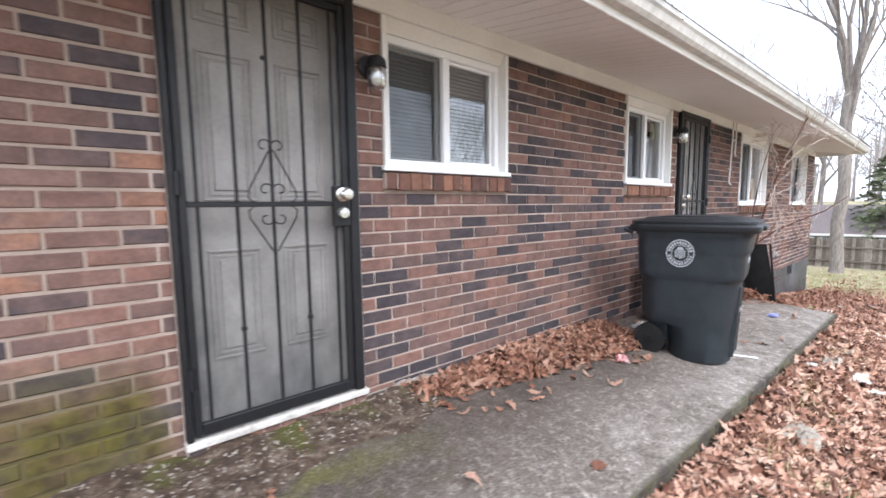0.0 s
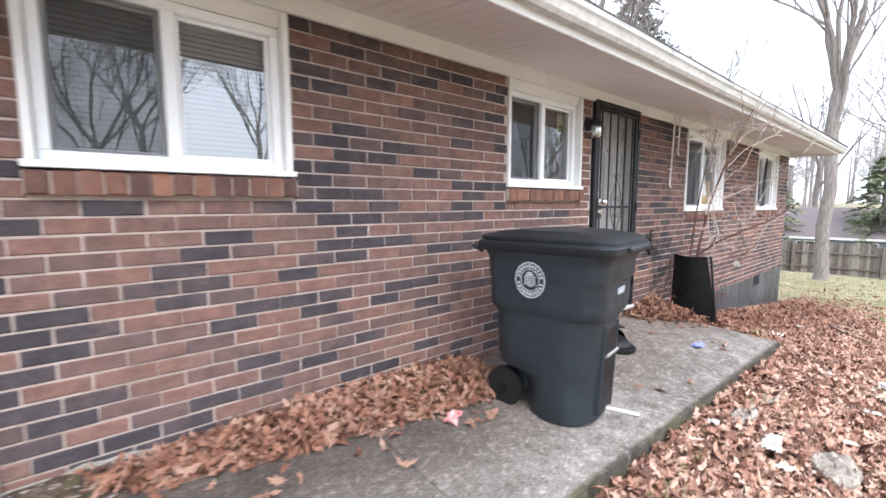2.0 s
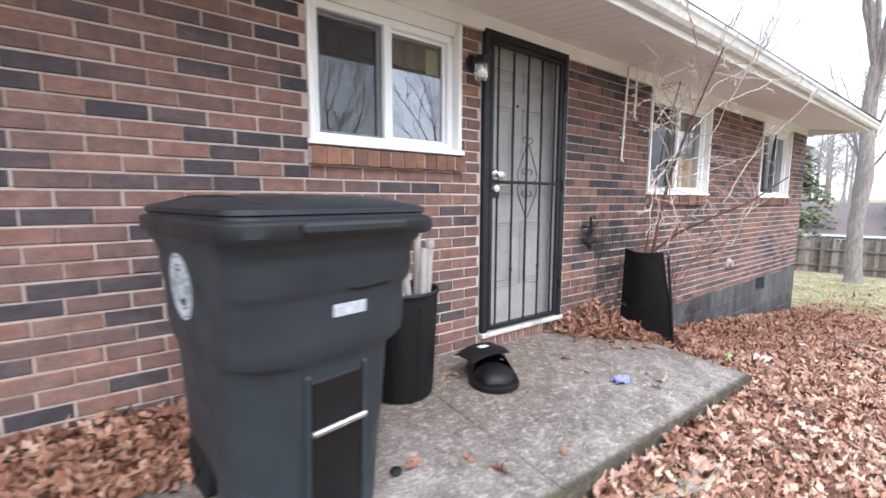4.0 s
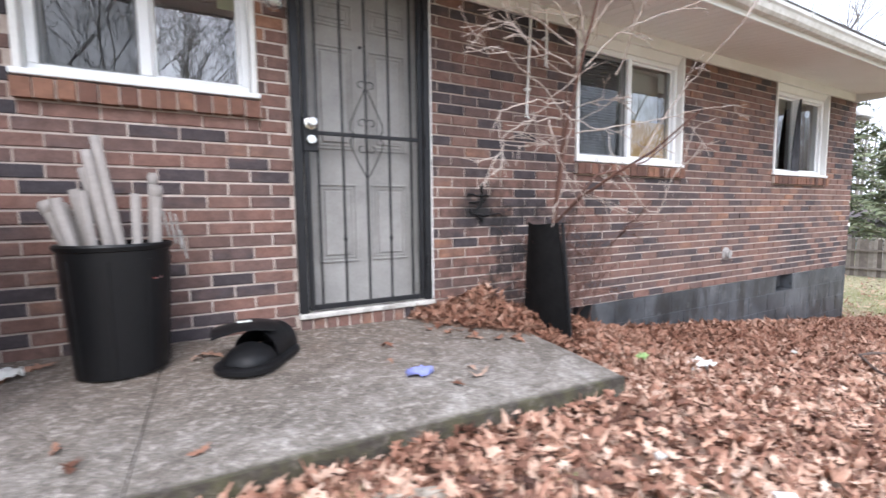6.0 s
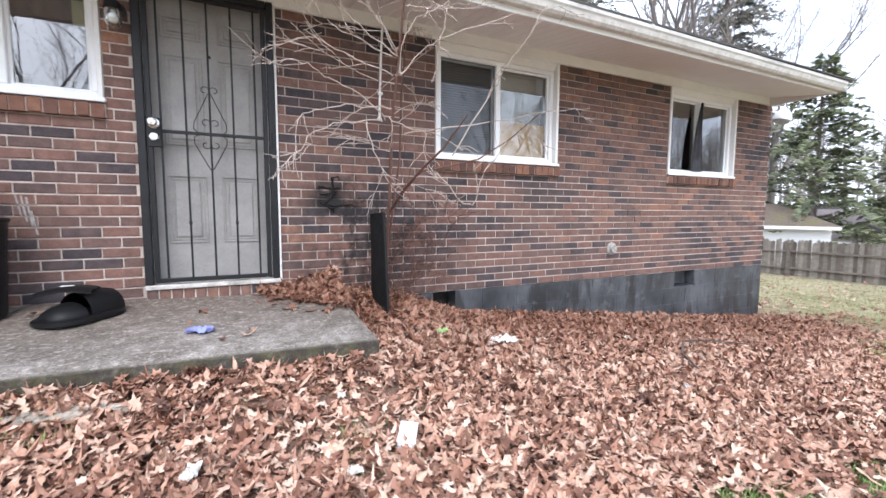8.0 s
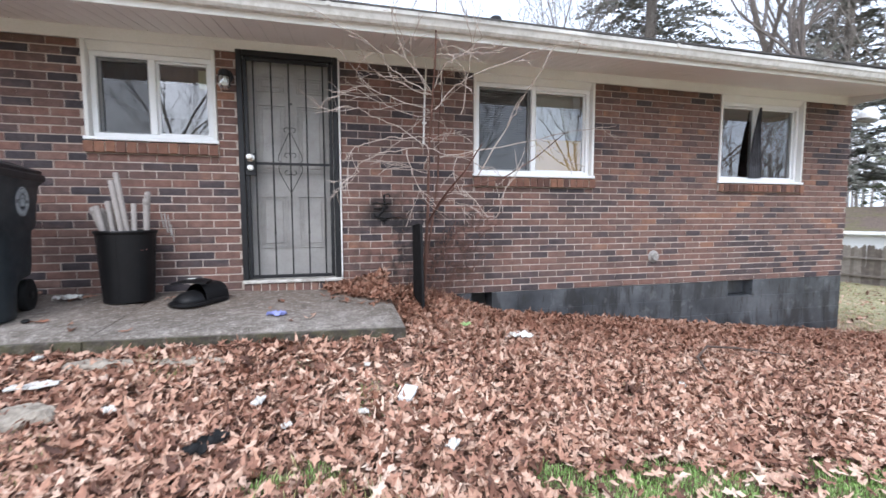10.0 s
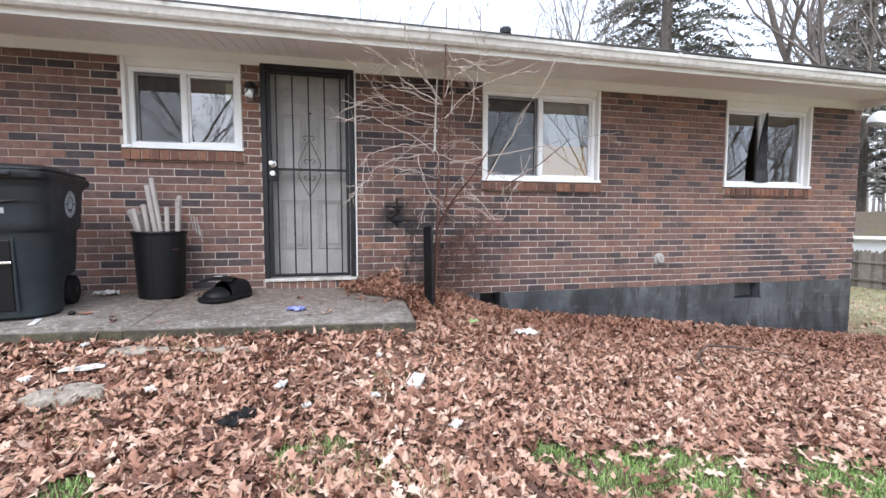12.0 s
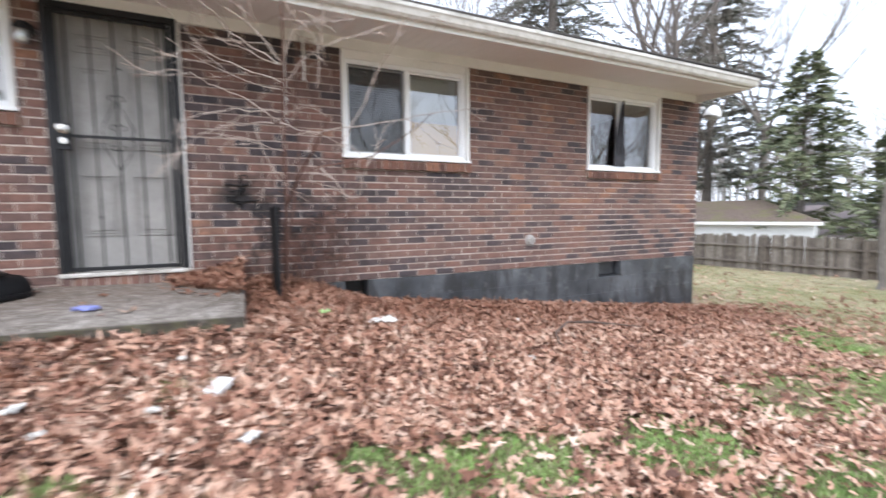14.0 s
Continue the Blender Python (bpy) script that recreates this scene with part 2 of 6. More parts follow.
def leaf_material():
    m, t, b = mat("dead_oak_leaf", 0.75, 0.0, 0.3)
    geo = t.nodes.new("ShaderNodeNewGeometry")
    info = t.nodes.new("ShaderNodeObjectInfo")
    v = geo.outputs["Position"]
    r = maths(t, "FRACT", maths(t, "ADD", geo.outputs["Random Per Island"], info.outputs["Random"]))
    patch = maths(t, "SUBTRACT", noise_of(t, v, 1.4, 4.0, 0.6), 0.5)
    r = maths(t, "ADD", maths(t, "ADD", maths(t, "MULTIPLY", r, 0.84), 0.06), maths(t, "MULTIPLY", patch, 0.7), True)
    c = ramp(t, r, [(0.0, (0.085, 0.045, 0.034)), (0.16, (0.18, 0.088, 0.058)), (0.34, (0.34, 0.178, 0.12)), (0.54, (0.46, 0.272, 0.188)), (0.78, (0.56, 0.38, 0.282)), (1.0, (0.68, 0.53, 0.42))])
    x, y, z = axis_of(t, v)
    # wetter and redder where the drift lies against the house
    wet = maths(t, "MULTIPLY", window_of(t, y, 0.95, 2.2, 0.4), 0.62)
    c = blend(t, wet, c, (0.165, 0.066, 0.037))
    n = noise_of(t, v, 60.0, 3.0)
    c = blend(t, 0.45, c, ramp(t, n, [(0.3, (0.3,)), (0.7, (0.72,))]), "OVERLAY")
    t.links.new(c, b.inputs["Base Color"])
    b.inputs["Subsurface Weight"].default_value = 0.0
    return m


def glass_material():
    m = bpy.data.materials.new("window_glass")
    m.use_nodes = True
    t = m.node_tree
    t.nodes.clear()
    out = t.nodes.new("ShaderNodeOutputMaterial")
    clear = nd(t, "ShaderNodeBsdfTransparent", Color=(0.86, 0.89, 0.88, 1))
    gloss = nd(t, "ShaderNodeBsdfGlossy", Roughness=0.015)
    v = coords(t, "Object")
    bn = nd(t, "ShaderNodeBump", Strength=0.03, Distance=0.01)
    t.links.new(noise_of(t, v, 2.5, 1.0), bn.inputs["Height"])
    t.links.new(bn.outputs[0], gloss.inputs["Normal"])
    mix = t.nodes.new("ShaderNodeMixShader")
    fres = nd(t, "ShaderNodeFresnel", IOR=1.5)
    t.links.new(maths(t, "ADD", maths(t, "MULTIPLY", fres.outputs[0], 0.9), 0.23, True), mix.inputs[0])
    t.links.new(clear.outputs[0], mix.inputs[1])
    t.links.new(gloss.outputs[0], mix.inputs[2])
    t.links.new(mix.outputs[0], out.inputs[0])
    return m


def foundation_material():
    m, t, b = mat("painted_block", 0.42, 0.0, 0.7)
    v = coords(t, "World")
    big, fine = noise_of(t, v, 1.6, 5.0, 0.65), noise_of(t, v, 50.0, 3.0)
    st = t.nodes.new("ShaderNodeMapping")
    st.inputs["Scale"].default_value = (3.5, 1.0, 0.8)
    t.links.new(v, st.inputs[0])
    streak = noise_of(t, st.outputs[0], 1.6, 5.0, 0.6)
    c = ramp(t, big, [(0.34, (0.024, 0.027, 0.032)), (0.5, (0.056, 0.061, 0.069)), (0.7, (0.12, 0.127, 0.138))])
    c = blend(t, ramp(t, streak, [(0.53, (0.0,)), (0.6, (0.8,))]), c, (0.015, 0.016, 0.018))
    c = blend(t, ramp(t, noise_of(t, st.outputs[0], 7.0, 3.0, 0.5), [(0.62, (0.0,)), (0.67, (0.85,))]), c, (0.022, 0.022, 0.02))
    c = blend(t, ramp(t, noise_of(t, v, 9.0, 4.0), [(0.6, (0.0,)), (0.7, (0.4,))]), c, (0.17, 0.175, 0.18))
    t.links.new(c, b.inputs["Base Color"])
    bump(t, b, fine, 0.4, 0.004)
    return m


def gutter_material():
    m, t, b = mat("stained_gutter", 0.55, 0.0, 0.4)
    v = coords(t, "World")
    big, mid = noise_of(t, v, 1.5, 5.0, 0.65), noise_of(t, v, 16.0, 5.0, 0.7)
    c = ramp(t, mid, [(0.3, (0.5, 0.49, 0.45)), (0.6, (0.72, 0.71, 0.68))])
    x, y, z = axis_of(t, v)
    lip = t.nodes.new("ShaderNodeMapRange")
    lip.inputs[1].default_value, lip.inputs[2].default_value = 2.56, 2.63
    t.links.new(z, lip.inputs[0])
    dirt = maths(t, "MULTIPLY", lip.outputs[0], ramp(t, maths(t, "ADD", maths(t, "MULTIPLY", big, 0.6), maths(t, "MULTIPLY", mid, 0.4)), [(0.42, (0.0,)), (0.58, (0.9,))]))
    c = blend(t, dirt, c, (0.13, 0.115, 0.085))
    t.links.new(c, b.inputs["Base Color"])
    return m


def bark_material(name, c1, c2):
    m, t, b = mat(name, 0.9, 0.0, 0.2)
    v = coords(t, "Object")
    st = t.nodes.new("ShaderNodeMapping")
    st.inputs["Scale"].default_value = (4.0, 4.0, 0.8)
    t.links.new(v, st.inputs[0])
    n = noise_of(t, st.outputs[0], 5.0, 6.0, 0.65)
    t.links.new(ramp(t, n, [(0.3, c1), (0.68, c2)]), b.inputs["Base Color"])
    bump(t, b, n, 0.6, 0.02)
    return m


def varied(name, stops, rough=0.8, grain=30.0, spec=0.3):
    """A material whose colour is picked for each separate piece."""
    m, t, b = mat(name, rough, 0.0, spec)
    geo = t.nodes.new("ShaderNodeNewGeometry")
    info = t.nodes.new("ShaderNodeObjectInfo")
    r = maths(t, "FRACT", maths(t, "ADD", geo.outputs["Random Per Island"], info.outputs["Random"]))
    n = noise_of(t, geo.outputs["Position"], grain, 4.0)
    c = blend(t, 0.5, ramp(t, r, stops), ramp(t, n, [(0.3, (0.3,)), (0.7, (0.72,))]), "OVERLAY")
    t.links.new(c, b.inputs["Base Color"])
    bump(t, b, n, 0.3, 0.003)
    return m


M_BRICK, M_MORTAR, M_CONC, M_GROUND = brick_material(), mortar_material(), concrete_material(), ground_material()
M_LEAF, M_GLASS, M_FOUND, M_GUTTER = leaf_material(), glass_material(), foundation_material(), gutter_material()
M_WHITE = plain("white_vinyl", (0.87, 0.88, 0.89), (0.79, 0.8, 0.8), 0.45, scale=3, relief=0.05)
M_TRIM = plain("aged_white_paint", (0.84, 0.84, 0.82), (0.72, 0.71, 0.68), 0.6, scale=2.5, relief=0.15, where="World")
M_SOFFIT = plain("vinyl_soffit", (0.9, 0.885, 0.86), (0.83, 0.81, 0.78), 0.6, scale=1.4, relief=0.05, where="World")
M_IRON = plain("black_painted_iron", (0.014, 0.0145, 0.017), (0.008, 0.008, 0.009), 0.45, scale=9, relief=0.2, spec=0.35)
M_DOOR = plain("grey_painted_door", (0.43, 0.415, 0.395), (0.3, 0.288, 0.272), 0.55, scale=4.5, relief=0.08)
M_CHROME = plain("worn_chrome", (0.78, 0.77, 0.74), (0.6, 0.59, 0.56), 0.22, 1.0, relief=0.02)
M_BIN = plain("charcoal_plastic", (0.026, 0.034, 0.04), (0.015, 0.0205, 0.025), 0.46, scale=9, grain=120, relief=0.12, spec=0.4)
M_BINLID = plain("dark_grey_plastic", (0.016, 0.0185, 0.0215), (0.009, 0.0105, 0.0125), 0.4, scale=5, grain=120, relief=0.12, spec=0.4)
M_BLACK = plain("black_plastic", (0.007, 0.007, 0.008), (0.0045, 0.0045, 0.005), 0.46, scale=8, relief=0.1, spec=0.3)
M_RUBBER = plain("black_rubber", (0.011, 0.011, 0.0115), (0.007, 0.007, 0.007), 0.7, scale=8, relief=0.2, spec=0.3)
M_STICKER = plain("faded_white_print", (0.5, 0.53, 0.55), (0.26, 0.29, 0.31), 0.6, scale=45, relief=0.05)
M_THRESH = plain("grimy_white_paint", (0.66, 0.64, 0.6), (0.3, 0.28, 0.25), 0.7, scale=11, grain=50, relief=0.3, where="World")
M_PAPERTAG = plain("white_paper_tag", (0.75, 0.75, 0.73), (0.6, 0.6, 0.58), 0.7, scale=30)
M_CARD = plain("grey_cardboard", (0.36, 0.33, 0.31), (0.26, 0.235, 0.215), 0.85, scale=5, relief=0.2)
M_DARK = plain("dark_interior", (0.05, 0.048, 0.045), (0.03, 0.029, 0.028), 0.9)
M_ROOM = plain("room_paint", (0.42, 0.39, 0.34), (0.34, 0.31, 0.27), 0.8)
M_BLIND = plain("pale_blind", (0.5, 0.54, 0.54), (0.4, 0.43, 0.43), 0.6, scale=3, relief=0.05)
M_SCREEN = plain("grey_blind", (0.24, 0.245, 0.25), (0.17, 0.175, 0.18), 0.8, scale=3, relief=0.1)
M_BARK = bark_material("grey_bark", (0.14, 0.12, 0.105), (0.31, 0.28, 0.25))
M_BARK2 = bark_material("brown_bark", (0.06, 0.045, 0.038), (0.16, 0.12, 0.1))
M_TWIG = plain("pale_twig", (0.52, 0.46, 0.41), (0.34, 0.26, 0.21), 0.8, scale=4)
M_STEM = plain("red_brown_stem", (0.14, 0.065, 0.045), (0.075, 0.04, 0.03), 0.75, scale=4)
M_SILL = varied("orange_sill_brick", [(0.0, (0.09, 0.052, 0.043)), (0.5, (0.16, 0.082, 0.06)), (1.0, (0.235, 0.12, 0.078))], 0.85, 25.0)


def screen_material(name, lo, hi, stretch=None, fade_up=False):
    m = bpy.data.materials.new(name)
    m.use_nodes = True
    t = m.node_tree
    t.nodes.clear()
    out, mix = t.nodes.new("ShaderNodeOutputMaterial"), t.nodes.new("ShaderNodeMixShader")
    clear = nd(t, "ShaderNodeBsdfTransparent")
    dark = nd(t, "ShaderNodeBsdfDiffuse", Color=(0.06, 0.062, 0.065, 1))
    v = coords(t)
    if stretch:
        st = t.nodes.new("ShaderNodeMapping")
        st.inputs["Scale"].default_value = stretch
        t.links.new(v, st.inputs[0])
        v = st.outputs[0]
    fac = ramp(t, noise_of(t, v, 5.0 if not stretch else 1.8, 5.0 if stretch else 3.0, 0.65), [(0.3, (lo,)), (0.7, (hi,))])
    if fade_up:
        # mesh darkest low down, fading to a quarter strength higher up
        up = t.nodes.new("ShaderNodeMapRange")
        up.inputs[1].default_value, up.inputs[2].default_value, up.inputs[3].default_value, up.inputs[4].default_value = 0.8, 1.7, 1.0, 0.25
        t.links.new(axis_of(t, coords(t))[2], up.inputs[0])
        fac = maths(t, "MULTIPLY", fac, up.outputs[0])
    t.links.new(fac, mix.inputs[0])
    t.links.new(clear.outputs[0], mix.inputs[1])
    t.links.new(dark.outputs[0], mix.inputs[2])
    t.links.new(mix.outputs[0], out.inputs[0])
    return m


def mossy_soil_material():
    m, t, b = mat("mossy_soil", 0.95, 0.0, 0.2)
    v = coords(t, "World")
    big, mid, fine = noise_of(t, v, 3.0, 5.0, 0.65), noise_of(t, v, 16.0, 5.0, 0.7), noise_of(t, v, 90.0, 3.0)
    c = ramp(t, mid, [(0.3, (0.034, 0.024, 0.018)), (0.5, (0.078, 0.055, 0.04)), (0.7, (0.2, 0.165, 0.13))])
    c = blend(t, ramp(t, big, [(0.53, (0.0,)), (0.62, (0.85,))]), c, (0.078, 0.082, 0.02))
    c = blend(t, ramp(t, noise_of(t, v, 45.0, 2.0), [(0.6, (0.0,)), (0.66, (0.8,))]), c, (0.4, 0.37, 0.33))
    t.links.new(c, b.inputs["Base Color"])
    bump(t, b, maths(t, "ADD", fine, maths(t, "MULTIPLY", mid, 2.0)), 0.9, 0.012)
    return m


M_DIRTYMESH = screen_material("dirty_door_mesh", 0.16, 0.62, (2.6, 1.0, 1.3), True)
M_MESH, M_DOORMESH, M_MOSS = screen_material("insect_mesh", 0.42, 0.52), screen_material("door_mesh", 0.05, 0.16), mossy_soil_material()
M_SHINGLE = varied("asphalt_shingle", [(0.0, (0.05, 0.048, 0.046)), (0.5, (0.08, 0.075, 0.07)), (1.0, (0.11, 0.1, 0.095))], 0.95)


# ---- mesh building ----
class Shape:
    """Collects vertices and faces of one mesh."""

    def __init__(self):
        self.v, self.f = [], []

    def add(self, verts, faces, m=None):
        k = len(self.v)
        self.v += [tuple(m @ Vector(p)) for p in verts] if m is not None else [tuple(p) for p in verts]
        self.f += [tuple(i + k for i in q) for q in faces]
        return self

    def box(self, x0, x1, y0, y1, z0, z1, c=0.003, m=None):
        """A box with chamfered edges."""
        c = min(c, (x1 - x0) * 0.3, (y1 - y0) * 0.3, (z1 - z0) * 0.3)
        lo, hi = (x0, y0, z0), (x1, y1, z1)
        vs, idx = [], {}
        for sx in (0, 1):
            for sy in (0, 1):
                for sz in (0, 1):
                    s = (sx, sy, sz)
                    for a in range(3):
                        p = [hi[i] - (0 if i == a else c) if s[i] else lo[i] + (0 if i == a else c) for i in range(3)]
                        idx[s, a] = len(vs)
                        vs.append(p)
        fs = []
        for a in range(3):
            b, d = (a + 1) % 3, (a + 2) % 3
            for sa in (0, 1):
                q = []
                for sb, sd in ((0, 0), (1, 0), (1, 1), (0, 1)):
                    s = [0, 0, 0]
                    s[a], s[b], s[d] = sa, sb, sd
                    q.append(idx[tuple(s), a])
                fs.append(q if sa else q[::-1])
            for sb in (0, 1):
                for sd in (0, 1):
                    s0, s1 = [0, 0, 0], [0, 0, 0]
                    s0[b] = s1[b] = sb
                    s0[d] = s1[d] = sd
                    s1[a] = 1
                    q = [idx[tuple(s0), b], idx[tuple(s1), b], idx[tuple(s1), d], idx[tuple(s0), d]]
                    fs.append(q[::-1] if sb == sd else q)
        for s in [(i, j, k) for i in (0, 1) for j in (0, 1) for k in (0, 1)]:
            q = [idx[s, 0], idx[s, 1], idx[s, 2]]
            fs.append(q if sum(s) % 2 else q[::-1])
        return self.add(vs, fs, m)

    def rings(self, loops, cap0=True, cap1=True, closed=True, m=None):
        """Skin between loops of equal length."""
        n = len(loops[0])
        vs = [p for lp in loops for p in lp]
        fs = []
        for i in range(len(loops) - 1):
            for j in range(n if closed else n - 1):
                a, b = i * n + j, i * n + (j + 1) % n
                fs.append((a, b, b + n, a + n))
        if cap0:
            fs.append(tuple(range(n))[::-1])
        if cap1:
            fs.append(tuple(range((len(loops) - 1) * n, len(loops) * n)))
        return self.add(vs, fs, m)

    def lathe(self, prof, n=20, m=None, cap0=True, cap1=True):
        loops = [[(r * math.cos(2 * math.pi * j / n), r * math.sin(2 * math.pi * j / n), z) for j in range(n)] for r, z in prof]
        return self.rings(loops, cap0, cap1, True, m)

    def tube(self, pts, radii, n=8, cap=True):
        pts = [Vector(p) for p in pts]
        loops, side = [], None
        for i, p in enumerate(pts):
            d = (pts[min(i + 1, len(pts) - 1)] - pts[max(i - 1, 0)]).normalized()
            if side is None:
                side = d.orthogonal().normalized()
            side = (side - d * side.dot(d)).normalized()
            up = d.cross(side)
            r = radii[i] if isinstance(radii, (list, tuple)) else radii
            loops.append([p + (side * math.cos(2 * math.pi * j / n) + up * math.sin(2 * math.pi * j / n)) * r for j in range(n)])
        return self.rings(loops, cap, cap)

    def slab(self, outline, z0, z1, m=None):
        n = len(outline)
        return self.rings([[(x, y, z0) for x, y in outline], [(x, y, z1) for x, y in outline]], True, True, True, m)


def mesh_of(name, sh, material, smooth=False):
    me = bpy.data.meshes.new(name)
    me.from_pydata(sh.v, [], sh.f)
    me.materials.append(material)
    if smooth:
        me.polygons.foreach_set("use_smooth", [True] * len(me.polygons))
        try:
            me.set_sharp_from_angle(angle=radians(40))
        except AttributeError:
            pass
    return me


def part(name, sh, material, parent=None, label="", smooth=False):
    ob = new(name, mesh_of(name, sh, material, smooth))
    if parent is not None:
        ob.parent = parent
    return tagged(ob, label)


def thing(name, label, category, at=(0, 0, 0), turn=0.0, group="", kind=""):
    ob = new(name)
    ob.empty_display_size = 0.1
    ob.matrix_basis = pose(*at, 0, 0, turn)
    return tagged(ob, label, category, group, kind)


def rounded(w, d, r, n=5, cx=0.0, cy=0.0):
    """A rounded rectangle's outline, anticlockwise."""
    out = []
    for sx, sy, a0 in ((1, -1, -90), (1, 1, 0), (-1, 1, 90), (-1, -1, 180)):
        for k in range(n + 1):
            a = radians(a0 + 90 * k / n)
            out.append((cx + sx * (w / 2 - r) + r * math.cos(a), cy + sy * (d / 2 - r) + r * math.sin(a)))
    return out


# ---- plan ----
WALL_Y = 2.06          # face of the brick wall
X0, X1 = -2.6, 12.56   # ends of the wall
Z_FOUND, Z_FRIEZE = 0.275, 2.52
COURSE, MODULE = 0.0702, 0.2125
DOORS = [(0.358, 1.186, 0.585), (5.115, 5.995, 0.50)]
WINDOWS = [(1.345, 2.325, 1.725), (3.955, 4.945, 1.715), (7.315, 8.705, 1.49), (10.41, 11.73, 1.475)]


def softplus(a, s=0.5):
    return s * math.log1p(math.exp(min(a / s, 40)))


def ground_z(x, y):
    z = 0.19 - 0.115 * softplus(x - 6.3) + 0.045 * softplus(x - 13.0) + 0.07 * softplus(x - 19.0, 1.0) + 0.035 * softplus(4 - x)
    z -= 0.035 * softplus(-3 - x)
    z -= 0.10 * (softplus(1.0 - y, 0.3) - softplus(-5.0 - y, 1.0))
    z += 0.072 * math.exp(-((y - 0.8) / 0.4) ** 2) / (1 + math.exp(min(40, (x - 6.7) / 0.15)))
    return z - 0.2 * (softplus(x - 24.0, 1.0) - softplus(x - 34.0, 1.0))


def slab_z(x, y):
    return 0.385 - 0.022 * (x - 2.5) + 0.06 * (y - 0.8)


# ---- ground and slab ----
def build_ground():
    xs = sorted({*[-90, -60, -40, -25, -15, -9, -6, -4], *[round(-3 + 0.2 * i, 2) for i in range(86)], *[14.5 + 0.75 * i for i in range(14)], 26, 30, 36, 45, 60, 85, 120, 160})
    ys = sorted({*[-110, -80, -55, -38, -26, -18, -12, -9, -7], *[round(-5.5 + 0.2 * i, 2) for i in range(39)], 2.6, 3.4, 4.5, 6, 8, 10, 13, 17, 23, 32, 45, 65, 90, 120})
    sh = Shape()
    for y in ys:
        for x in xs:
            near = 1.0 if -4 < x < 15 and -6 < y < 2.6 else 0.3
            z = ground_z(x, y) + near * 0.03 * (noise.noise((x * 0.9, y * 0.9, 0.0)) + 0.5 * noise.noise((x * 2.7, y * 2.7, 3.0)))
            if 1.0 < y < 2.3 and -3 < x < 6.5:
                z -= 0.12
            sh.v.append((x, y, z))
    n = len(xs)
    for j in range(len(ys) - 1):
        for i in range(n - 1):
            a = j * n + i
            sh.f.append((a, a + 1, a + 1 + n, a + n))
    tagged(part("ground", sh, M_GROUND, smooth=True), "brown soil and thin winter grass sloping down beside the house", "ground", kind="structure")


build_ground()

path_slab = thing("path_slab", "weathered grey concrete walkway slab along the brick wall", "pavement", kind="structure")


def slab_piece(xa, xb, ya, yb, wob):
    """One poured bay, with a worn, uneven front edge."""
    sh = Shape()
    nx, ny = max(4, int((xb - xa) / 0.07)), 14
    thick = 0.13
    top = []
    for i in range(nx + 1):
        row = []
        u = i / nx
        for j in range(ny + 1):
            v = j / ny
            x = xa + (xb - xa) * u
            y = ya + (yb - ya) * v
            edge = min(v * (yb - ya), u * (xb - xa), (1 - u) * (xb - xa))
            if j == 0:
                y += 0.018 * noise.noise((x * 3.1, wob, 0.0)) + 0.012 * noise.noise((x * 11.0, wob, 2.0))
            z = slab_z(x, y) - 0.012 * max(0.0, 1 - edge / 0.03) + 0.004 * noise.noise((x * 4, y * 4, wob))
            row.append((x, y, z))
        top.append(row)
    k = ny + 1
    vs = [p for row in top for p in row]
    fs = [(i * k + j, (i + 1) * k + j, (i + 1) * k + j + 1, i * k + j + 1) for i in range(nx) for j in range(ny)]
    sh.add(vs, fs)
    rim = [top[i][0] for i in range(nx + 1)] + [top[nx][j] for j in range(1, ny + 1)] + [top[i][ny] for i in range(nx - 1, -1, -1)] + [top[0][j] for j in range(ny - 1, 0, -1)]
    low = [(x, y + 0.01 * noise.noise((x * 7, y * 7, 5.0)), z - thick) for x, y, z in rim]
    m = len(rim)
    sh.add(rim + low, [(i, i + m, (i + 1) % m + m, (i + 1) % m) for i in range(m)])
    return sh


for k, (xa, xb) in enumerate([(-3.0, -0.05), (-0.044, 2.555), (2.561, 4.453), (4.458, 6.40)]):
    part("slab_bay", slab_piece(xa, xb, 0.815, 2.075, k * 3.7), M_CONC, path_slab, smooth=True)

# ---- house shell ----
openings = [(a, b, z - 0.075, Z_FRIEZE, "door") for a, b, z in DOORS] + [(a, b, z - 0.10, Z_FRIEZE, "window") for a, b, z in WINDOWS]
openings.sort()
wall_front = thing("wall_front", "red and brown brick house wall with pale mortar joints", "wall", kind="structure")


def mortar_body():
    sh = Shape()
    ya, yb = WALL_Y + 0.006, 2.30
    xa = X0
    for a, b, z0, z1, kind in openings:
        sh.box(xa, a, ya, yb, Z_FOUND, 2.62, 0)
        sh.box(a, b, ya + 0.0, yb, Z_FOUND, z0, 0)
        xa = b
    sh.box(xa, X1 - 0.01, ya, yb, Z_FOUND, 2.62, 0)
    return sh


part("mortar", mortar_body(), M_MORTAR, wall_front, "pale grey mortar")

wall_side = tagged(part("wall_east", Shape().box(X1 - 0.24, X1, 2.302, 9.2, -0.9, 2.62, 0).add(
    [(X1 - 0.24, 2.302, 2.62), (X1 - 0.24, 9.2, 2.62), (X1 - 0.24, 5.75, 3.95), (X1, 2.302, 2.62), (X1, 9.2, 2.62), (X1, 5.75, 3.95)],
    [(0, 2, 1), (3, 4, 5), (0, 1, 4, 3), (1, 2, 5, 4), (2, 0, 3, 5)]), M_BRICK), "plain brick gable wall at the end of the house", "wall", kind="structure")
tagged(part("wall_west", Shape().box(X0, X0 + 0.24, 2.302, 9.2, 0, 2.62, 0), M_BRICK), "plain brick gable wall closing the house", "wall", kind="structure")
